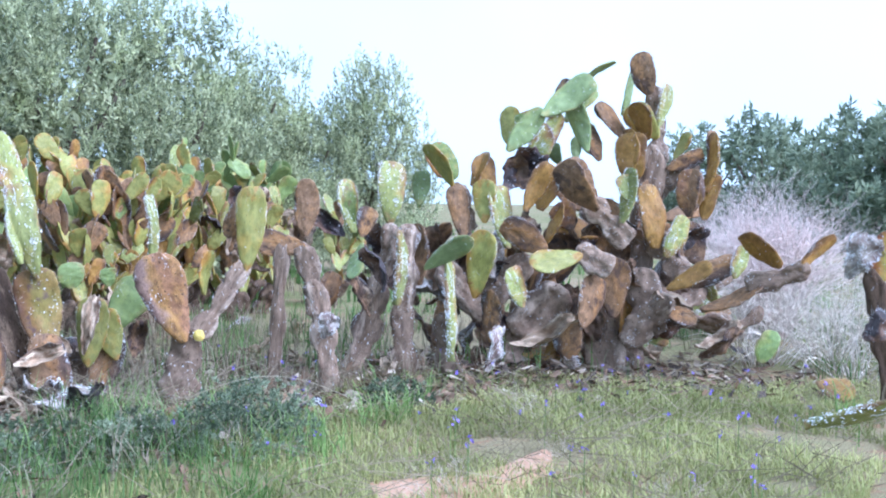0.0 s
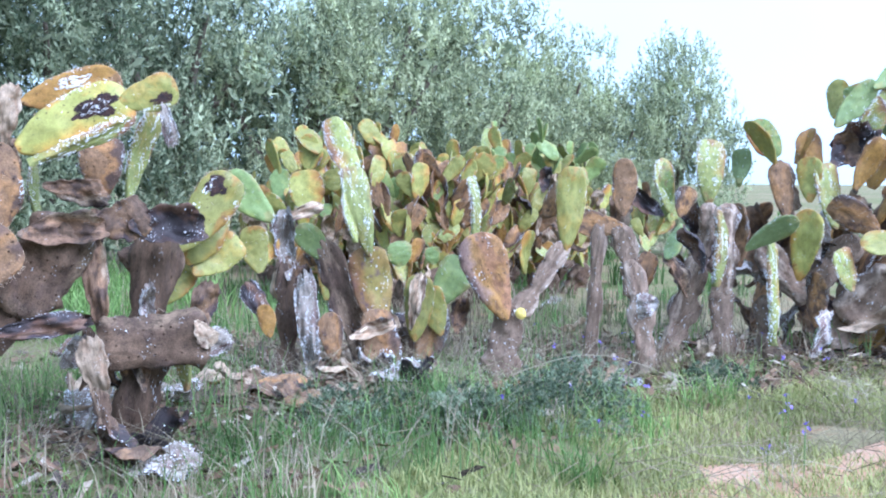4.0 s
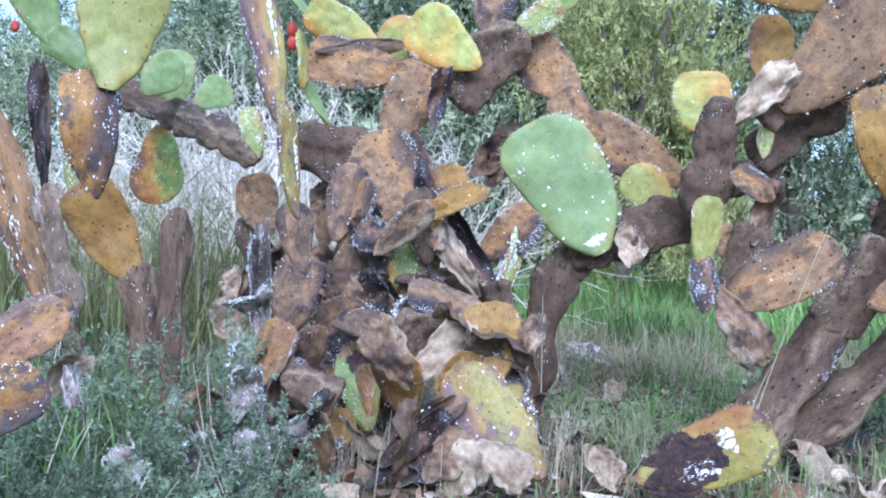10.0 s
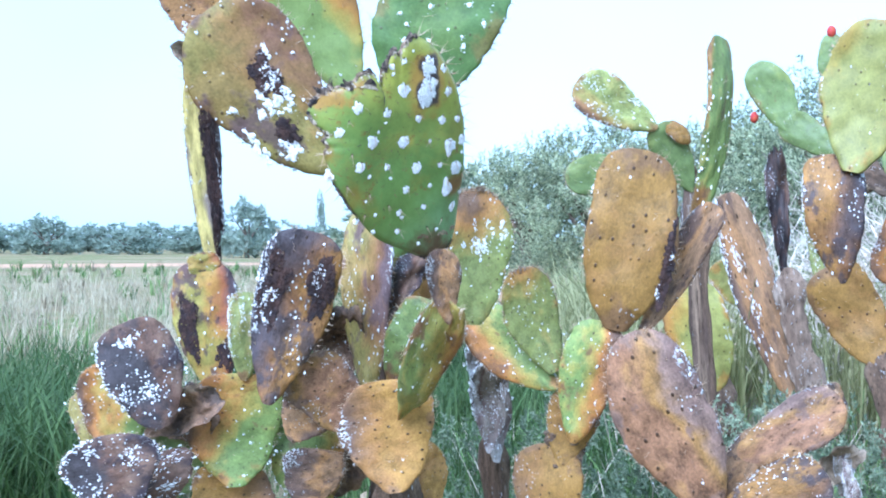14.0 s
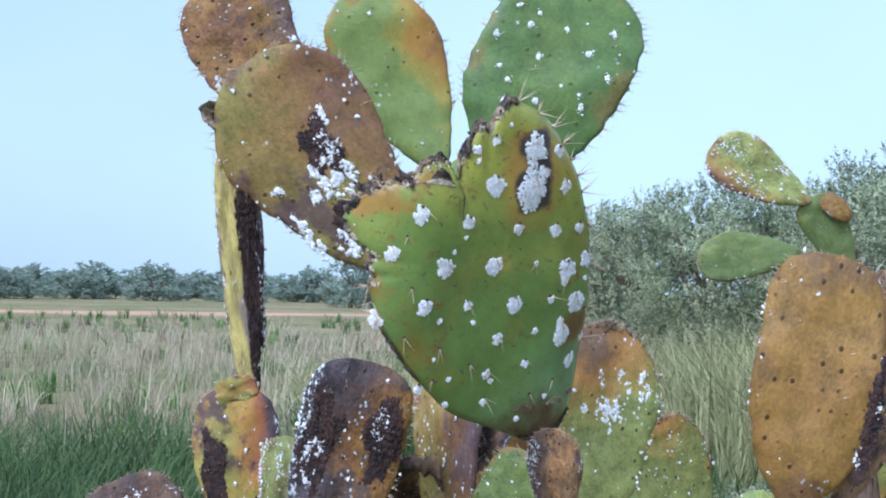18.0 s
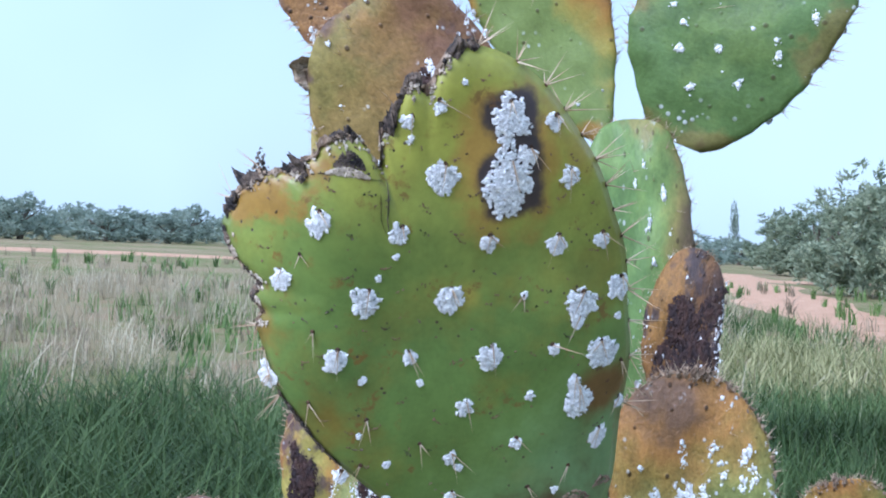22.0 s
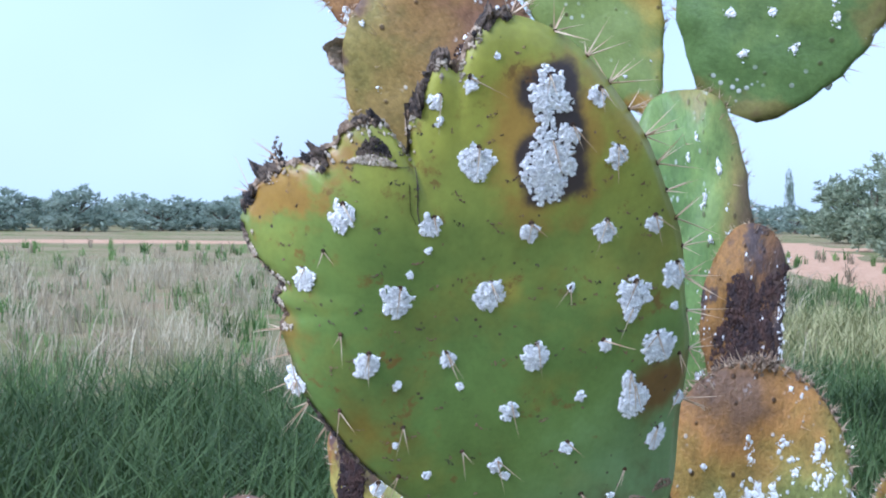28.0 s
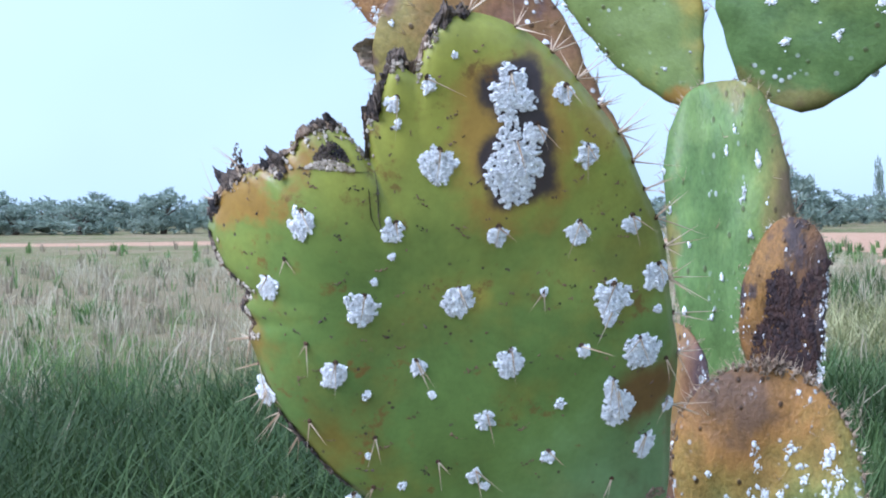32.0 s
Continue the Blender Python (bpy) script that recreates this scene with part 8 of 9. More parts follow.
def wax_clump(x, z, size, tall=1.0):
    """A heap of white woolly flakes on the skin."""
    v, f = [], []
    for _ in range(int(min(9000, max(20, (size / 0.0011) ** 2 * 17.0)))):
        a, d = pick.uniform(0, math.tau), pick.random() ** 0.55
        lump = 1 + 0.45 * noise.noise((x * 40 + math.cos(a) * 1.3, z * 40 + math.sin(a) * 1.3, 1))
        px, pz = x + math.cos(a) * d * size * 0.80 * lump, z + math.sin(a) * d * size * 0.84 * tall * lump
        if noise.noise((px * 420, pz * 420, 4)) < -0.36 or d > 0.6 and noise.noise((px * 330, pz * 330, 8)) < (d - 0.9) * 1.4:
            continue
        h = (1 - d ** 3) * min(size * 0.15, 0.0022) * pick.uniform(0.0, 1.0) * (0.6 + 0.8 * abs(noise.noise((px * 150, pz * 150, 9))))
        grain(v, f, Vector((px, face_y(px, pz) - 0.0002 - h, pz)), pick.choice((0.0003, 0.0004, 0.0006, 0.0009)))
    on_pad("cochineal_clump", v, f, WAX)["kind"] = "stuff"
    if size > 0.005:
        c = Vector((x + pick.gauss(0, 0.001), face_y(x, z) - 0.002, z + size * 0.7))
        for _ in range(pick.choice((1, 2, 2))):
            spine(c, Vector((pick.gauss(0.2, 0.6), -0.5, pick.gauss(-0.9, 0.5))).normalized() * pick.uniform(0.012, 0.026))
        areole(c + Vector((0, 0.0016, 0)), 0.0021)


wax_clump(-0.079, 0.045, 0.0108)
wax_clump(-0.023, 0.041, 0.0085)
wax_clump(0.002, 0.080, 0.0136)
wax_clump(0.042, 0.122, 0.0170, 1.15)
wax_clump(0.057, 0.099, 0.0085)
wax_clump(0.047, 0.079, 0.0235, 1.15)
wax_clump(0.039, 0.038, 0.0079)
wax_clump(0.089, 0.039, 0.0090)
wax_clump(0.124, 0.042, 0.0073)
wax_clump(0.091, 0.086, 0.0089)
wax_clump(0.074, 0.122, 0.0070)
wax_clump(-0.005, 0.126, 0.0059)
wax_clump(-0.025, 0.115, 0.0058)
wax_clump(-0.022, 0.104, 0.0033)
wax_clump(-0.102, 0.001, 0.0100)
wax_clump(-0.040, -0.007, 0.0120)
wax_clump(0.018, -0.003, 0.0123)
wax_clump(0.114, -0.005, 0.0147)
wax_clump(0.113, -0.017, 0.0065)
wax_clump(0.143, 0.007, 0.0112)
wax_clump(0.145, -0.014, 0.0033)
wax_clump(-0.033, 0.010, 0.0026)
wax_clump(0.070, 0.002, 0.0031)
wax_clump(-0.057, -0.049, 0.0112)
wax_clump(-0.005, -0.046, 0.0062)
wax_clump(0.051, -0.043, 0.0117)
wax_clump(0.098, -0.037, 0.0055)
wax_clump(0.136, -0.042, 0.0141)
wax_clump(0.123, -0.077, 0.0152)
wax_clump(0.118, -0.064, 0.0075)
wax_clump(0.161, -0.085, 0.0058)
wax_clump(-0.103, -0.072, 0.0094)
wax_clump(-0.107, -0.063, 0.0038)
wax_clump(0.038, -0.082, 0.0077)
wax_clump(0.086, -0.073, 0.0042)
wax_clump(-0.036, -0.063, 0.0035)
wax_clump(0.004, -0.064, 0.0027)
wax_clump(0.146, -0.110, 0.0097)
wax_clump(0.081, -0.110, 0.0056)
wax_clump(0.034, -0.122, 0.0065)
wax_clump(0.041, -0.130, 0.0037)
wax_clump(-0.012, -0.127, 0.0032)
wax_clump(0.039, -0.154, 0.0052)
wax_clump(-0.041, -0.140, 0.0063)
wax_clump(-0.007, -0.157, 0.0046)
wax_clump(-0.034, -0.105, 0.0022)
wax_clump(0.009, 0.143, 0.0025)
wax_clump(-0.023, 0.026, 0.0026)
wax_clump(0.085, -0.175, 0.0039)
wax_clump(0.117, -0.149, 0.0029)
for deg in (-28, -17, -8, 1, 9, 17, 25, 33, 41, 49, 57, 65, 74, 84, 198, 206, 214, 222, 231, 150, 163):
    a = radians(deg)
    c = Vector((math.cos(a) * rim(a), 0, math.sin(a) * rim(a)))
    for _ in range(pick.choice((3, 4, 4, 5))):
        d = Vector((math.cos(a) + pick.gauss(0, 0.55), pick.gauss(-0.2, 0.5), math.sin(a) + pick.gauss(0, 0.45))).normalized()
        spine(c * 0.995, d * pick.uniform(0.014, 0.036), 0.00065)
    areole(c * 0.992, 0.0024)
for x, z in ((-0.072, -0.083), (-0.03, -0.092), (-0.03, -0.128), (0.095, -0.145), (0.125, -0.13), (-0.09, 0.022), (-0.075, -0.03), (0.07, 0.002), (0.01, -0.11), (0.155, -0.05)):
    c = Vector((x, face_y(x, z) - 0.0005, z))
    for _ in range(2):
        spine(c, Vector((pick.gauss(0, 0.6), -0.4, -0.8)).normalized() * pick.uniform(0.010, 0.022), 0.0006)
    areole(c, 0.0018)


def scab(d0, d1, thick, seed, material=None, name="scab", label="black crumbling scab along the torn edge"):
    """Crumbling crust along a torn stretch of the edge."""
    v, f = [], []
    steps = int((d1 - d0) * 7) + 3
    for i in range(steps + 1):
        t = i / steps
        a = radians(d0 + (d1 - d0) * t)
        o = Vector((math.cos(a), 0, math.sin(a)))
        c = o * (rim(a) - 0.0015)
        r = 0.72 * thick * (0.2 + math.sin(t * math.pi) ** 0.6) * (0.8 + 0.9 * noise.noise(c * 150 + Vector((seed, 0, 0))))
        r = max(r, 0.0008)
        for j in range(12):
            b = math.tau * j / 12
            p = o * math.cos(b) * r + Vector((0, math.sin(b) * max(r * 0.8, 0.0035), 0))
            p *= 1 + 0.5 * noise.noise((c + p) * 260) + 0.45 * noise.noise((c + p) * 600) + 0.25 * noise.noise((c + p) * 1300)
            v.append(c + p)
    for i in range(steps):
        for j in range(12):
            f.append((i * 12 + j, i * 12 + (j + 1) % 12, i * 12 + 12 + (j + 1) % 12, i * 12 + 12 + j))
    for i in range(steps // 3):
        t = pick.random()
        a = radians(d0 + (d1 - d0) * t)
        o = Vector((math.cos(a), 0, math.sin(a)))
        if noise.noise(o * 17 + Vector((seed, 0, 0))) > 0.02:
            c = o * (rim(a) + pick.gauss(-0.1, 0.28) * thick) + Vector((0, pick.gauss(-0.001, 0.003), 0))
            flakes(pick, v, f, c, pick.uniform(0.0006, 0.0022) * (0.5 + thick / 0.008))
    on_pad(name, v, f, material or CHAR, label)["kind"] = "stuff"


for d0, d1, thick, seed in ((84, 92, 0.0085, 1), (96.5, 103, 0.0095, 2), (103, 110, 0.0105, 3), (118.5, 127, 0.0072, 5), (137.5, 146, 0.0100, 7), (150, 159, 0.0105, 9), (161, 169, 0.0080, 14),
                            (171, 177, 0.0045, 10), (179, 190, 0.0042, 11), (220, 252, 0.0022, 12), (296, 314, 0.0060, 13)):
    scab(d0, d1, thick, seed)
for d0, d1, thick, seed in ((90, 99, 0.0060, 21), (108, 113, 0.0042, 22), (117, 137, 0.0030, 23), (136, 152, 0.0042, 24), (156, 168, 0.0036, 25), (176, 198, 0.0030, 26)):
    scab(d0, d1, thick, seed, TAN_LIP, "dry_lip", "tan dried lip along the torn edge")


def torn_lip(d0, d1, seed):
    """Tan dried shreds of skin just inside a torn edge."""
    v, f = [], []
    for _ in range(int((d1 - d0) * 9)):
        a = radians(pick.uniform(d0, d1))
        o = Vector((math.cos(a), 0, math.sin(a)))
        if noise.noise(o * 23 + Vector((seed, 5, 0))) > 0.0:
            p = o * (rim(a) - abs(pick.gauss(0.003, 0.003)))
            flakes(pick, v, f, Vector((p.x, face_y(p.x, p.z) - 0.0004, p.z)), pick.uniform(0.0006, 0.0022))
    on_pad("torn_lip", v, f, CREAM_CHIP, "tan dried shreds along the torn edge")["kind"] = "stuff"


torn_lip(86, 118, 1)
torn_lip(118, 158, 2)
torn_lip(170, 200, 3)


def crack(points, width, label):
    """A dark split in the skin."""
    v, f = [], []
    for i, (x, z) in enumerate(points):
        w = width * (1 - 0.8 * i / len(points)) * pick.uniform(0.7, 1.3)
        for s in (-1, 1):
            v.append(Vector((x + s * w, face_y(x, z) - 0.0009, z)))
        v.append(Vector((x, face_y(x, z) + 0.003, z)))
    for i in range(len(points) - 1):
        f += [(3 * i, 3 * i + 3, 3 * i + 5, 3 * i + 2), (3 * i + 2, 3 * i + 5, 3 * i + 4, 3 * i + 1)]
    on_pad("crack", v, f, CHAR, label)


crack([(-0.037, 0.112), (-0.036, 0.095), (-0.037, 0.08), (-0.035, 0.065), (-0.034, 0.05), (-0.031, 0.042)], 0.0044, "dark split running down from the torn edge")
crack([(-0.08, 0.076), (-0.07, 0.078), (-0.055, 0.08), (-0.045, 0.076), (-0.038, 0.076)], 0.0018, "dark split running down from the torn edge")


def pit(cx, cz, wide, high, count, material, name, label):
    """A flat arched spread of scraps in a hollow of the skin."""
    v, f = [], []
    for _ in range(count):
        t = pick.uniform(-1, 1)
        px, pz = cx + t * wide, cz + high * (pick.random() * (1 - t * t))
        flakes(pick, v, f, Vector((px, face_y(px, pz) - 0.0002, pz)), pick.uniform(0.0006, 0.0016))
    on_pad(name, v, f, material, label)["kind"] = "stuff"


pit(-0.060, 0.082, 0.0105, 0.0105, 300, CHAR, "pit", "black hollow in the small lobe")
pit(-0.061, 0.0765, 0.0150, 0.0060, 260, CREAM_CHIP, "pale_scale", "pale dry scale under the black hollow")
pit(-0.125, 0.068, 0.0060, 0.0160, 90, CHAR, "pit", "dark withered corner of the pad")
for cx, cz, wide, count in ((0.092, -0.165, 0.011, 70), (0.135, -0.160, 0.013, 110), (0.158, -0.152, 0.008, 70)):
    pit(cx, cz, wide, 0.008, count, BROWN_CHIP if cx < 0.1 else TAN_LIP, "scab", "brown corky scab low on the pad")

# scars and specks on the skin
for _ in range(150):
    a, k = pick.uniform(0, math.tau), pick.random() ** 0.5 * 0.92
    x, z = math.cos(a) * rim(a) * k, math.sin(a) * rim(a) * k
    v, f = [], []
    turn, size = pick.uniform(-0.7, 0.7), pick.choice((0.0015, 0.002, 0.003, 0.005, 0.009))
    for i in range(int(size / 0.0008) + 2):
        t = pick.uniform(-0.5, 0.5)
        px, pz = x + math.cos(turn) * size * t + pick.gauss(0, 0.0005), z + math.sin(turn + t * 0.8) * size * t + pick.gauss(0, 0.0005)
        flakes(pick, v, f, Vector((px, face_y(px, pz) - 0.0001, pz)), pick.uniform(0.0003, 0.0009))
    on_pad("scar", v, f, BROWN_CHIP if pick.random() < 0.7 else CHAR)["kind"] = "stuff"

# the pad's sides curve away from its flat middle
for ob in (SPAD, *SPAD.children):
    for w in ob.data.vertices:
        left, right = max(0.0, -0.04 - w.co.x) / 0.1, max(0.0, w.co.x - 0.08) / 0.09
        w.co.y += 0.04 * left ** 2 + 0.012 * right ** 2
        w.co.x += 0.019 * left ** 2 + 0.005 * right ** 2

# ---- grass, weeds and shrubs ----


def blades(x, y, length, width, lean, seed):
    """Bent blades, two quads each, as an array of quads."""
    r = np.random.default_rng(seed)
    n = len(x)
    a = r.uniform(0, math.tau, n)
    side = np.stack([np.cos(a), np.sin(a), np.zeros(n)], -1) * (width * r.uniform(0.6, 1.3, n))[:, None]
    d = np.stack([-np.sin(a), np.cos(a), np.zeros(n)], -1) * (r.uniform(0.1, 1.0, n) * lean)[:, None]
    ln = (length * r.uniform(0.45, 1.25, n))[:, None]
    base = np.stack([x, y, rise(x, y) - 0.01], -1)
    up = np.array([0, 0, 1.0])
    m = base + (up * 0.62 + d * 0.35) * ln
    t = base + (up * 0.95 + d * 1.0) * ln
    return np.concatenate([np.stack([base - side, base + side, m + side * 0.8, m - side * 0.8], 1), np.stack([m - side * 0.8, m + side * 0.8, t + side * 0.1, t - side * 0.1], 1)])


def scatter(count, r0, r1, b0, b1, seed, clump=0.0):
    """Places in a ring sector about the camera's stand, drawn together into tufts."""
    r = np.random.default_rng(seed)
    d = np.sqrt(r.uniform(r0 ** 2, r1 ** 2, count))
    b = np.radians(r.uniform(b0, b1, count))
    x, y = -np.sin(b) * d - 0.5, np.cos(b) * d
    if clump:
        k = max(1, count // 14)
        which = r.integers(0, k, count)
        x, y = x[which] + r.normal(scale=clump, size=count), y[which] + r.normal(scale=clump, size=count)
    return x, y


def field(x, y, s, seed):
    return np.array([noise.noise((a * s, b * s, seed)) for a, b in zip(x, y)])


def lawn(name, material, sets, label, category):
    me = soup(name, np.concatenate(sets), material)
    return tagged(new(name, me), label, category, kind="stuff")


def patchy(count, r0, r1, b0, b1, seed, clump, scale, least, shift=0.0):
    x, y = scatter(count, r0, r1, b0, b1, seed, clump)
    keep = field(x, y, scale, shift) > least
    return x[keep], y[keep]


FALLEN_XY = np.array(FALLEN_AT)


def open_ground(x, y, seed):
    """Where green grass comes up: thin under the stand, none on the fallen joints."""
    r = np.random.default_rng(seed + 900)
    near = np.array([np.min(np.hypot(FALLEN_XY[:, 0] - a, FALLEN_XY[:, 1] - b)) for a, b in zip(x, y)])
    b, d = np.degrees(np.arctan2(-x, y)), np.hypot(x, y)
    under = ((d > 5.0) & (d < 9.0) & (b > -12) & (b < 12)) | ((d > 3.4) & (d < 8.0) & (b >= 12) & (b < 78))
    return (near > 0.16) & (~under | (r.random(len(x)) < 0.42))


track = lambda x, y: np.exp(-(((x - 0.7 - 0.25 * (y - 5)) / 1.7) ** 2)) * (y > 2) * (y < 8)
sets_g, sets_d, sets_l = [], [], []
for r0, r1, n, ln, wd, sd in ((3.8, 7.5, 34000, 0.20, 0.0032, 1), (7.5, 12, 26000, 0.24, 0.0045, 2), (12, 22, 16000, 0.28, 0.009, 3), (22, 45, 12000, 0.34, 0.02, 4)):
    x, y = patchy(n, r0, r1, -26, 142, sd, 0.05, 0.8, -0.10, 1.5)
    thin = (track(x, y) < 0.35) & open_ground(x, y, sd)
    x, y = x[thin], y[thin]
    sets_g.append(blades(x, y, np.full(len(x), ln) * (1 + 0.5 * field(x, y, 0.5, 9)), np.full(len(x), wd), 0.7, sd))
    x, y = patchy(int(n * 0.8), r0, r1, -26, 142, sd + 10, 0.07, 0.6, -0.02, 7.7)
    thin = (track(x, y) < 0.5)
    x, y = x[thin], y[thin]
    sets_d.append(blades(x, y, np.full(len(x), ln * 1.15), np.full(len(x), wd * 0.7), 0.9, sd + 10))
x, y = scatter(60000, 3.8, 9.5, -26, 14, 31)
bare = np.exp(-((x - 0.1 - 0.5 * (y - 4.6)) / 0.75) ** 2) * (y < 6.2)
keep = (track(x, y) > 0.25) & (field(x, y, 1.6, 3.3) > -0.2 + 0.06 * bare)
sets_l.append(blades(x[keep], y[keep], np.full(keep.sum(), 0.075), np.full(keep.sum(), 0.0035), 1.2, 32))
# ring of turf round the camera's stand and behind it
for n, mat_sets, sd, ln in ((15000, sets_l, 201, 0.07), (9000, sets_g, 203, 0.13), (7000, sets_d, 205, 0.13)):
    r = np.random.default_rng(sd)
    d, b = np.sqrt(r.uniform(0.1, 81, n)), r.uniform(0, math.tau, n)
    x, y = np.cos(b) * d - 1.0, np.sin(b) * d - 0.5
    bear, away = np.degrees(np.arctan2(-x - 0.5, y)) % 360, np.hypot(x + 0.5, y)
    keep = ((away < 3.8) | ((bear > 142) & (bear < 334))) & (np.hypot(x + 0.9, y) > 0.3) & (field(x, y, 0.7, sd * 0.1) > -0.1)
    mat_sets.append(blades(x[keep], y[keep], np.full(keep.sum(), ln), np.full(keep.sum(), 0.0035), 1.0, sd + 1))
lawn("grass", GRASS, sets_g, "fresh green grass in uneven tufts", "grass")
lawn("dry_grass", STALE, sets_d, "bleached straw-coloured dry grass", "grass")
lawn("short_grass", LIME, sets_l, "short yellow-green grass on the worn ground", "grass")
def off_track(x, y):
    """Leaves out what would grow on the red earth track."""
    clear = (np.abs((y - 2.2) - 0.188 * (x + 13)) > 1.25) | (x > -15.5)
    return x[clear], y[clear]


# tall pale grass of the field, and dark rank grass near the infested plant
x, y = off_track(*scatter(9000, 7, 30, 96, 142, 41, 0.12))
tall_dry = [blades(x, y, np.full(len(x), 0.48), np.full(len(x), 0.0055), 1.1, 42)]
x, y = off_track(*scatter(5000, 8, 26, 56, 92, 43, 0.15))
tall_dry.append(blades(x, y, np.full(len(x), 0.4), np.full(len(x), 0.005), 1.3, 44))
lawn("tall_dry_grass", DRY, tall_dry, "tall bleached grass of the fallow field", "grass")
x, y = scatter(15000, 4.6, 8.0, 108, 142, 45, 0.10)
tall_g = [blades(x, y, np.full(len(x), 0.58), np.full(len(x), 0.0045), 1.2, 46)]
x, y = off_track(*scatter(9000, 8, 24, 60, 98, 143, 0.16))
tall_g.append(blades(x, y, np.full(len(x), 0.4), np.full(len(x), 0.006), 1.1, 144))
x, y = scatter(3000, 4.2, 7.5, 84, 100, 47, 0.10)
tall_g.append(blades(x, y, np.full(len(x), 0.5), np.full(len(x), 0.0045), 0.6, 48))
x, y = scatter(26000, 3.6, 7.4, -24, 56, 147, 0.06)
keep = (field(x, y, 1.3, 4.4) > -0.08) & (track(x, y) < 0.6) & open_ground(x, y, 149)
sets_low = blades(x[keep], y[keep], np.full(keep.sum(), 0.2), np.full(keep.sum(), 0.003), 1.3, 148)
x, y = scatter(9000, 8.5, 13.5, 24, 62, 151, 0.12)
keep = field(x, y, 0.6, 6.6) > -0.1
far_low = blades(x[keep], y[keep], np.full(keep.sum(), 0.36), np.full(keep.sum(), 0.007), 0.9, 152)
lawn("meadow_grass", FRESH, [sets_low, far_low], "short leaning green meadow grass", "grass")
x, y = scatter(7500, 6.6, 11.5, 64, 85, 241, 0.16)
keep = field(x, y, 0.7, 5.1) > -0.12
x2, y2 = scatter(6500, 11.0, 16.0, 84, 103, 253, 0.2)
x3, y3 = scatter(5000, 8.5, 16.0, 76, 87, 258, 0.2)
lawn("tall_weeds", WEED_LEAF, [blades(x2, y2, np.full(len(x2), 0.42), np.full(len(x2), 0.008), 1.0, 254), blades(x3, y3, np.full(len(x3), 0.8), np.full(len(x3), 0.007), 0.9, 259), blades(x[keep], y[keep], 0.95 + 0.45 * field(x[keep], y[keep], 0.35, 2.2), np.full(keep.sum(), 0.006), 0.9, 242)], "tall yellow-green weeds going to seed", "weeds")
x, y = scatter(2600, 3.9, 6.6, 72, 100, 243, 0.10)
keep = field(x, y, 1.1, 8.4) > -0.05
x2, y2 = scatter(5500, 4.5, 6.6, 6, 24, 255, 0.09)
near = (field(x2, y2, 1.4, 7.1) > -0.05) & open_ground(x2, y2, 257)
lawn("weed_grass", GRASS, [blades(x2[near], y2[near], np.full(near.sum(), 0.22), np.full(near.sum(), 0.0034), 1.0, 256), blades(x[keep], y[keep], np.full(keep.sum(), 0.42), np.full(keep.sum(), 0.004), 1.1, 244)], "tall green grass between the cactus stems", "grass")
x, y = scatter(13000, 6.5, 11.2, 86, 103, 251, 0.14)
tall_g.append(blades(x, y, 0.40 + 0.3 * field(x, y, 0.6, 3.1), np.full(len(x), 0.006), 0.9, 252))
lawn("rank_grass", RANK, tall_g, "tall rank green grass at the field's edge", "grass")

# litter of dead cactus skin and twigs
def litter(count, spots, size, seed):
    r = np.random.default_rng(seed)
    out = []
    for cx, cy, sx, sy in spots:
        n = int(count)
        x, y = r.normal(cx, sx, n), r.normal(cy, sy, n)
        c = np.stack([x, y, rise(x, y) + np.abs(r.normal(0.02, 0.02, n))], -1)
        u, w = r.normal(size=(n, 3)), r.normal(size=(n, 3))
        u[:, 2] *= 0.35
        w[:, 2] *= 0.5
        ln, wd = r.uniform(0.4, 1.6, (n, 1)) * size, r.uniform(0.15, 0.7, (n, 1)) * size
        u, w = u / np.linalg.norm(u, axis=1)[:, None] * ln, w / np.linalg.norm(w, axis=1)[:, None] * wd
        out.append(np.stack([c - u - w, c + u - w * 0.4, c + u * 0.8 + w, c - u * 0.7 + w * 0.8], 1))
    return np.concatenate(out)


SPOTS = ((-3.2, 4.6, 0.9, 0.6), (-2.6, 5.8, 0.7, 0.6), (-3.9, 3.4, 0.7, 0.7), (-4.2, 2.4, 0.6, 0.6), (-2.6, 6.9, 0.8, 0.5), (-1.2, 7.6, 0.9, 0.6), (0.2, 8.0, 1.0, 0.5), (1.3, 8.2, 0.9, 0.5), (-4.9, 3.6, 0.8, 0.8), (-3.4, 0.6, 0.7, 0.7))
for nm, mat_, n_, sz, sd in (("pale_litter", CREAM_CHIP, 190, 0.05, 61), ("brown_litter", BROWN_CHIP, 700, 0.05, 62), ("black_litter", CHAR, 300, 0.05, 63)):
    tagged(new(nm, soup(nm, litter(n_, SPOTS, sz, sd), mat_)), "scattered scraps of dead cactus skin on the ground", "litter", kind="stuff")
x, y = scatter(5200, 4.2, 9.5, -24, 100, 71, 0.25)
r_ = np.random.default_rng(72)
a_, l_ = r_.uniform(0, math.tau, len(x)), r_.uniform(0.08, 0.4, len(x))
p0 = np.stack([x, y, rise(x, y) + r_.uniform(0.0, 0.12, len(x))], -1)
p1 = p0 + np.stack([np.cos(a_) * l_, np.sin(a_) * l_, r_.uniform(-0.02, 0.22, len(x))], -1)
w_ = np.array([0, 0, 0.0022])
tagged(new("straw", soup("straw", np.stack([p0 - w_, p0 + w_, p1 + w_ * 0.4, p1 - w_ * 0.4], 1), STALE)), "loose tangled straw and dead stems", "straw", kind="stuff")

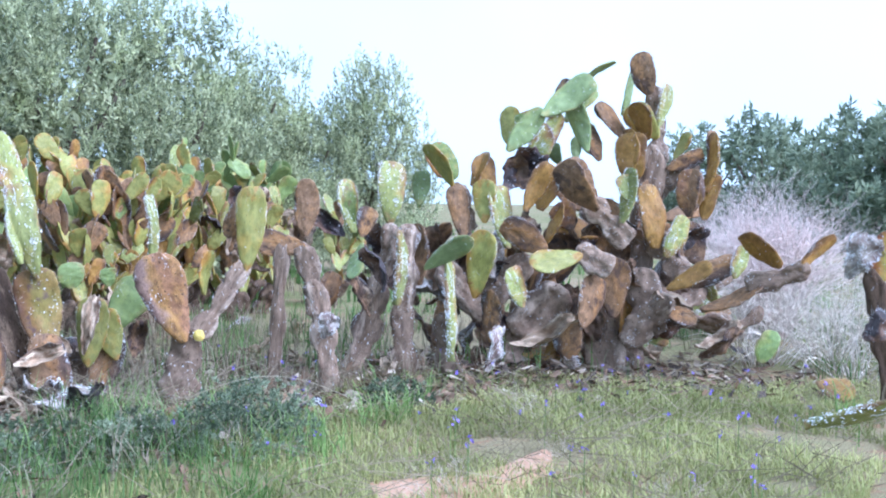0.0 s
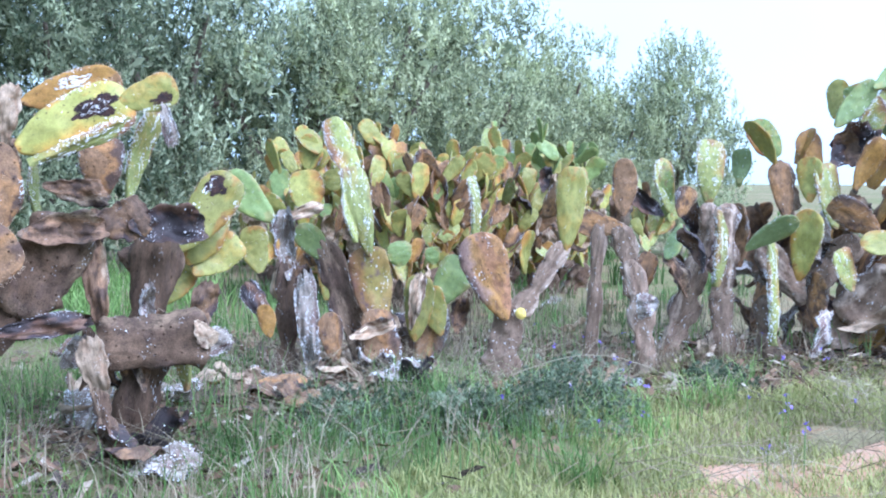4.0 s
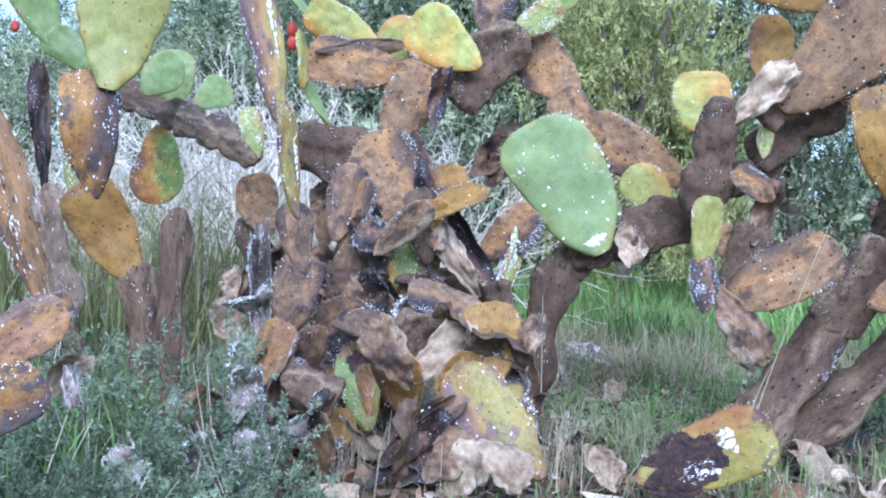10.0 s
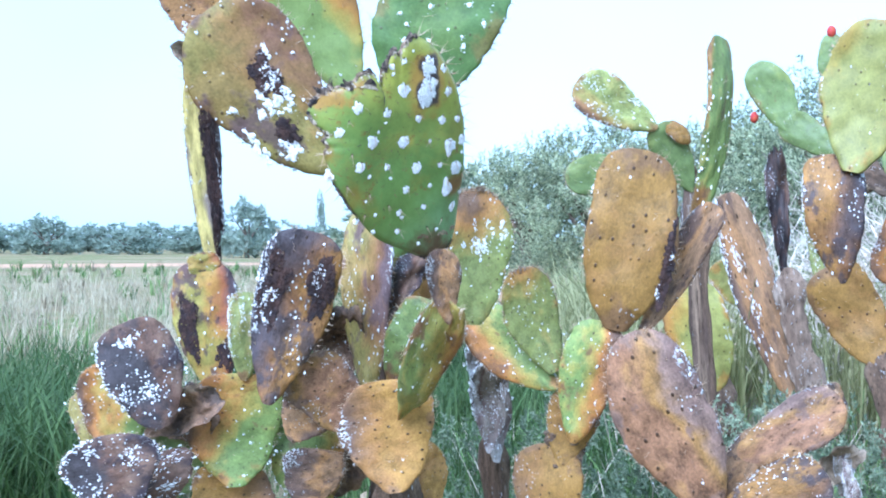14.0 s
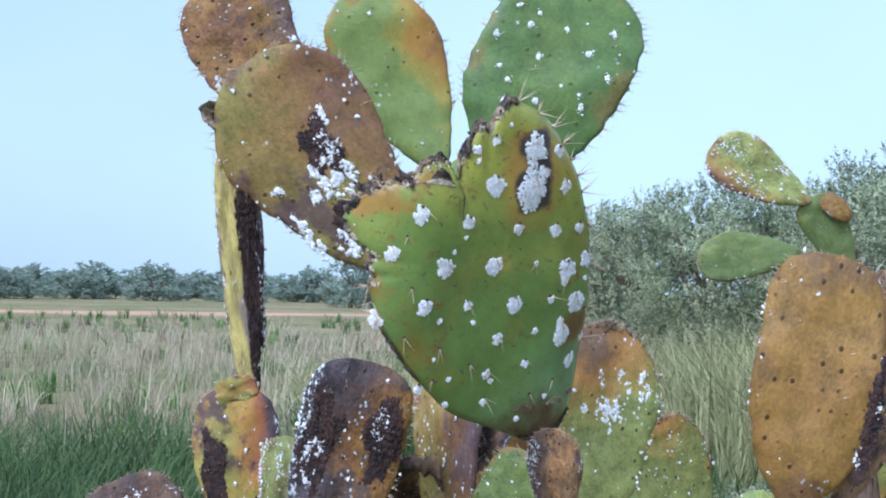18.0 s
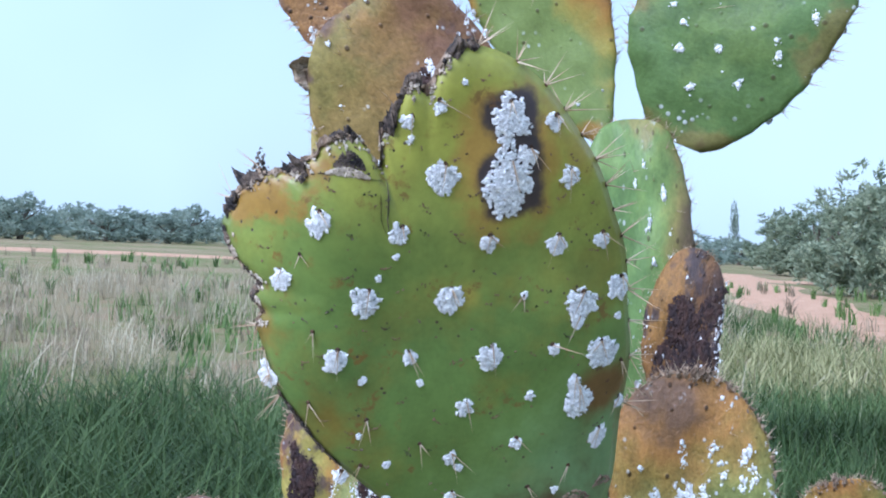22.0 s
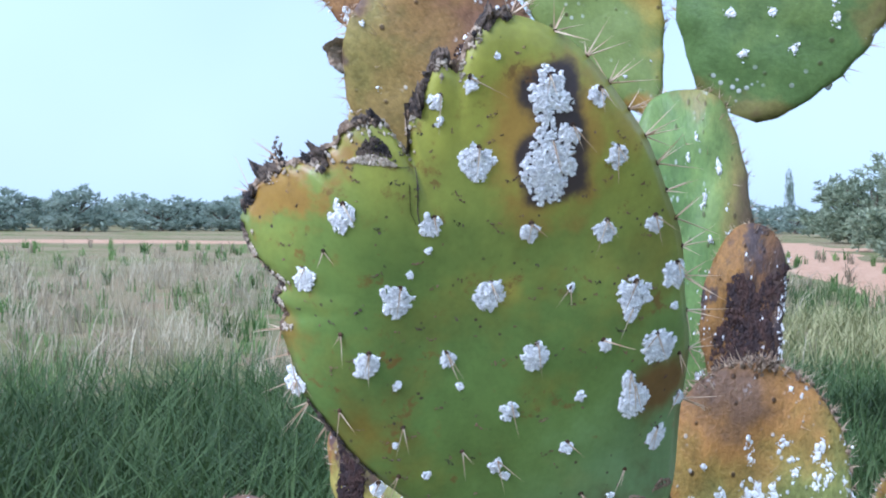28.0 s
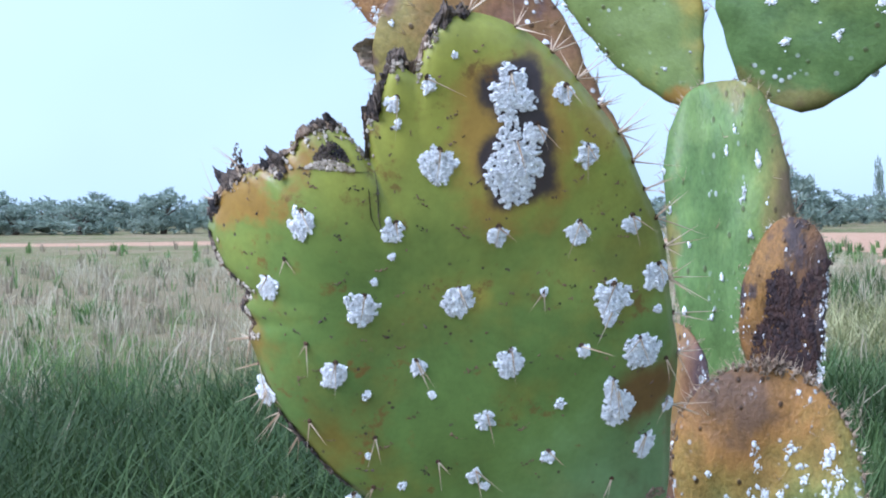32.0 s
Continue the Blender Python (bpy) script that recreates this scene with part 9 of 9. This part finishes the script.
# dead stems and dry tangle under the stand
for nm, mat_, n_, sd in (("dead_stems", WEED, 5200, 171), ("dry_tangle", STALE, 3000, 173)):
    x, y = scatter(n_, 3.9, 8.2, -14, 84, sd, 0.14)
    keep = (track(x, y) < 0.3) & (field(x, y, 0.9, sd * 0.37) > -0.15)
    x, y = x[keep], y[keep]
    tagged(new(nm, soup(nm, blades(x, y, np.full(len(x), 0.26), np.full(len(x), 0.0026), 2.2, sd + 1), mat_)), "tangle of dead grey-brown weed stems", "dead stems", kind="stuff")

# flowers
x, y = scatter(70, 4.2, 8.0, -24, 8, 51)
r_ = np.random.default_rng(52)
pet, stems = [], []
for a, b in zip(x, y):
    h = r_.uniform(0.12, 0.26)
    for _ in range(7):
        c = np.array([a, b, h]) + r_.normal(scale=0.008, size=3)
        u, w = r_.normal(size=3) * 0.004, r_.normal(size=3) * 0.004
        pet.append([c - u, c - w, c + u, c + w])
    s = np.array([0.0015, 0, 0])
    stems.append([np.array([a, b, 0]) - s, np.array([a, b, 0]) + s, np.array([a, b, h]) + s, np.array([a, b, h]) - s])
tagged(new("wildflowers", soup("wildflowers", pet, PETAL)), "small violet wildflowers above the short grass", "flowers", kind="stuff")
tagged(new("flower_stems", soup("flower_stems", stems, GRASS)), "thin green stems of the wildflowers", "flowers", kind="stuff")


def shrub(x, y, height, radius, seed, label, leaf=0.022, sprays=300):
    r = random.Random(seed)
    e = new("low_shrub")
    e.location = (x, y, float(rise(x, y)) - 0.03)
    tagged(e, label, "shrub", "low shrubs")
    fo = new("foliage", soup("foliage", spray_crown(seed, height, radius, sprays, 26, leaf, 0.0), SHRUB))
    fo.parent = e
    for _ in range(6):
        a = r.uniform(0, math.tau)
        tip = Vector((math.cos(a) * radius * 0.7, math.sin(a) * radius * 0.7, height * 0.8))
        side = Vector((-math.sin(a), math.cos(a), 0)) * 0.004
        up = Vector((0, 0, 0.004))
        v = [side, -side, up, tip + side * 0.4, tip - side * 0.4, tip + up * 0.4]
        br = obj("stem", v, [(0, 1, 4, 3), (1, 2, 5, 4), (2, 0, 3, 5)], TWIG)
        br.parent = e
        br.matrix_parent_inverse = Matrix()
    return e


for i, (x, y, h, r) in enumerate(((-4.3, 0.55, 0.62, 0.42), (-4.5, 1.0, 0.62, 0.36), (-3.9, 1.1, 0.45, 0.3), (-5.0, 0.4, 0.6, 0.45), (-3.6, 0.7, 0.4, 0.35),
                                  (-0.95, 5.5, 0.30, 0.34), (-1.0, 6.0, 0.3, 0.35), (-1.35, 5.2, 0.25, 0.3), (-0.25, 6.95, 0.2, 0.25), (-1.9, 5.0, 0.25, 0.3), (-3.9, 4.3, 0.45, 0.35), (-6.2, 0.6, 0.6, 0.5), (-5.6, -0.1, 0.5, 0.45), (-4.1, 0.2, 0.6, 0.42), (-4.6, -0.1, 0.65, 0.45), (-4.2, 1.35, 0.7, 0.3), (-3.75, 1.25, 0.5, 0.28), (-5.2, 1.0, 0.7, 0.45), (-3.85, 0.55, 0.55, 0.4), (-4.7, 0.6, 0.75, 0.45), (-4.0, -0.35, 0.5, 0.35), (-5.4, 0.4, 0.8, 0.5))):
    shrub(x, y, h, r, 100 + i, "low grey-green fine-leaved shrub among dead pads")


def bare_bush(name, x, y, height, spread, stems, material, seed, label, thick=0.004, ball=False):
    """A leafless bush: stems that fork again and again into thin twigs."""
    r = random.Random(seed)
    quads = []

    def grow(p, d, length, rad, depth):
        segs = 3
        for _ in range(segs):
            q = p + d * length / segs
            s = d.orthogonal().normalized() * rad
            t = d.cross(s).normalized() * rad
            ring = (s, -s * 0.5 + t * 0.87, -s * 0.5 - t * 0.87)
            for i in range(3):
                a, b = ring[i], ring[(i + 1) % 3]
                quads.append([p + a, p + b, q + b * 0.85, q + a * 0.85])
            p = q
            rad *= 0.85
            d = (d + Vector((r.gauss(0, 0.25), r.gauss(0, 0.25), r.gauss(0.03, 0.18)))).normalized()
        if depth:
            for _ in range(r.choice((2, 3, 3))):
                nd = (d + Vector((r.gauss(0, 0.6), r.gauss(0, 0.6), r.gauss(0.1, 0.45)))).normalized()
                grow(p, nd, length * r.uniform(0.55, 0.85), rad * 0.8, depth - 1)

    for _ in range(stems):
        a = r.uniform(0, math.tau)
        o = Vector((math.cos(a), math.sin(a), 0)) * r.uniform(0, 0.35) * spread
        d = Vector((math.cos(a) * r.uniform(0.1, 1.0) * spread, math.sin(a) * r.uniform(0.1, 1.0) * spread, height * r.uniform(0.5, 1.0))).normalized()
        grow(o, d, height * r.uniform(0.28, 0.4), thick, 3)
    ob = new(name, soup(name, [[tuple(c) for c in q] for q in quads], material))
    ob.location = (x, y, float(rise(x, y)) - 0.02)
    return tagged(ob, label, "bush", "dry bushes")


bare_bush("dry_bush", 3.0, 10.6, 1.6, 0.62, 190, PINK_TWIG, 5, "rounded dry bush of fine pinkish twigs", 0.010)
for i, (x, y, h) in enumerate(((2.5, 8.9, 0.95), (3.2, 9.2, 1.0), (3.7, 8.7, 0.95), (3.0, 8.3, 0.75), (4.2, 9.3, 1.0))):
    bare_bush("bramble", x, y, h, 0.75, 46, PALE_TWIG, 60 + i, "tangled leafless bramble of pale dry stems", 0.006)
wr = random.Random(5)
for i in range(34):
    b, d = radians(wr.uniform(-20, 26)), wr.uniform(4.6, 7.4)
    if i % 3 == 0:
        b, d = radians(wr.uniform(26, 70)), wr.uniform(4.4, 6.5)
    bare_bush("dry_weed", -math.sin(b) * d, math.cos(b) * d, wr.uniform(0.16, 0.34), 0.25, 9, TWIG if i % 2 else WEED, 400 + i, "low tangled dry weed on the ground", 0.0022)
for i, (x, y, h) in enumerate(((-7.4, 3.0, 2.0), (-8.2, 2.2, 1.9), (-6.9, 3.9, 1.8), (-8.6, 3.4, 2.2))):
    bare_bush("bare_bush", x, y, h, 0.9, 36, PALE_TWIG, 80 + i, "leafless bush of pale twisted grey branches", 0.016)

# ---- thicket of yellowing prickly pears behind the row ----


def thicket_plant(x, y, height, seed, palette, label, size=0.225, most=105):
    r = random.Random(seed)
    e = new("prickly_pear")
    e.location = (x, y, 0)
    tagged(e, label, "cactus", "prickly pear stand")
    front = []
    for _ in range(4):
        a = r.uniform(0, math.tau)
        front.append((Vector((x + math.cos(a) * 0.3, y + math.sin(a) * 0.25, -0.05)), Vector((math.cos(a) * 0.7, math.sin(a) * 0.4, 1)).normalized(), 0))
    made = 0
    while front and made < most:
        p, d, depth = front.pop(0)
        high = p.z > 0.55 * height
        ln = (0.42 if depth == 0 else size * (1.2 if high else 1.0)) * r.uniform(0.75, 1.2)
        q = p + d * ln
        code = "k" if depth == 0 else r.choice("bcyyos") if depth == 1 or not high else r.choice(palette)
        n = Vector((r.gauss(0, 1), -1 + r.gauss(0, 0.5), r.gauss(0, 0.4)))
        make_joint(code, p, q, ln * (0.45 if code == "k" else r.uniform(0.48, 0.68)), n, e, bare=True)
        made += 1
        if q.z < height:
            for _ in range(r.choice((1, 2, 2, 3))):
                nd = (Vector((r.gauss(0, 0.65), r.gauss(0, 0.4), 1.05 + r.gauss(0, 0.3))) + d * 0.3).normalized()
                front.append((q - d * 0.03, nd, depth + 1))
            if r.random() < 0.3:
                r.shuffle(front)
    return e


YP = "yellowing prickly pear in a crowded thicket"
for i, (b, d, h, pal) in enumerate(((20.5, 10.6, 1.5, "yyyg"), (18.4, 11.4, 1.7, "yyoy"), (17.2, 11.8, 1.75, "yqyy"), (15.4, 12, 1.7, "yyogy"), (13.6, 12.5, 1.6, "ysyo"), (11.9, 13.2, 1.35, "yysb"), (9.6, 13.6, 1.75, "ggsg"), (8.4, 14, 1.55, "gggs"),
                                    (23.5, 11.5, 1.45, "yyoy"), (19.2, 10.4, 1.3, "ybyb"), (14.4, 11.2, 1.3, "yydb"), (16.6, 10.8, 1.3, "qbys"), (12.4, 11.6, 1.1, "bysc"), (10.7, 12.4, 1.1, "bcys"), (21.8, 11.5, 1.6, "yyoq"), (7.2, 13.2, 1.1, "gbsy"))):
    thicket_plant(-math.sin(radians(b)) * d, math.cos(radians(b)) * d, h, 300 + i, pal, YP)

# ---- small things ----


def fruit(x, y, z, size, upright=True):
    bm = bmesh.new()
    bmesh.ops.create_uvsphere(bm, u_segments=12, v_segments=9, radius=size)
    for w in bm.verts:
        w.co.z *= 1.35
        w.co *= 1 + 0.06 * noise.noise(w.co * 60)
    for fc in bm.faces:
        fc.smooth = True
    me = bpy.data.meshes.new("cactus_fruit")
    bm.to_mesh(me)
    bm.free()
    me.materials.append(FRUIT)
    ob = new("cactus_fruit", me)
    ob.location = (x, y, z)
    return tagged(ob, "ripe red prickly pear fruit" + (" on a pad's rim" if upright else " lying in the grass"), "fruit", "cactus fruits")


fruit(-5.64, 2.32, 1.89, 0.028)
fruit(-5.63, 2.32, 1.82, 0.028)
fruit(-5.419, 1.238, 2.099, 0.020)
fruit(-6.606, 1.246, 1.863, 0.022)
fruit(-3.69, 4.25, 0.04, 0.03, False)


def stalk(a, b, arch, thick=0.003):
    a, b = Vector(a), Vector(b)
    v, f = [], []
    for i in range(17):
        t = i / 16
        p = a.lerp(b, t) + Vector((0, 0, arch * math.sin(t * math.pi)))
        r = thick * (1 - 0.6 * t)
        for u in range(5):
            v.append(p + Vector((math.cos(u * 1.2566) * r, math.sin(u * 1.2566) * r, math.sin(u * 1.2566) * r * 0.7)))
    for i in range(16):
        for u in range(5):
            f.append((i * 5 + u, i * 5 + (u + 1) % 5, i * 5 + 5 + (u + 1) % 5, i * 5 + 5 + u))
    ob = obj("dry_stalk", v, f, DRY, smooth=True)
    return tagged(ob, "long bleached dry grass stalk", "stalk", "dry stalks")


stalk((-3.44, 3.25, 0.25), (-3.3, 3.49, 1.1), 0.03)
stalk((-3.98, 2.63, 0.34), (-4.0, 2.63, 0.74), 0.02)
stalk((-1.22, 5.47, 0.26), (-0.38, 5.47, 0.25), 0.12)
stalk((-3.34, 3.11, 0.32), (-3.31, 3.2, 0.54), 0.02)


def cut_face(x, y, z, size):
    """The pale yellow cut where a joint was lopped off."""
    bm = bmesh.new()
    bmesh.ops.create_uvsphere(bm, u_segments=12, v_segments=6, radius=size)
    for w in bm.verts:
        w.co *= 1 + 0.2 * noise.noise(w.co * 40)
        w.co.y *= 0.45
    me = bpy.data.meshes.new("cut_stump")
    bm.to_mesh(me)
    bm.free()
    me.materials.append(CUT)
    ob = new("cut_stump", me)
    ob.location = (x, y, z)
    return tagged(ob, "fresh yellow cut stump on a brown joint", "cactus stump")


cut_face(-1.385, 6.52, 0.44, 0.034)
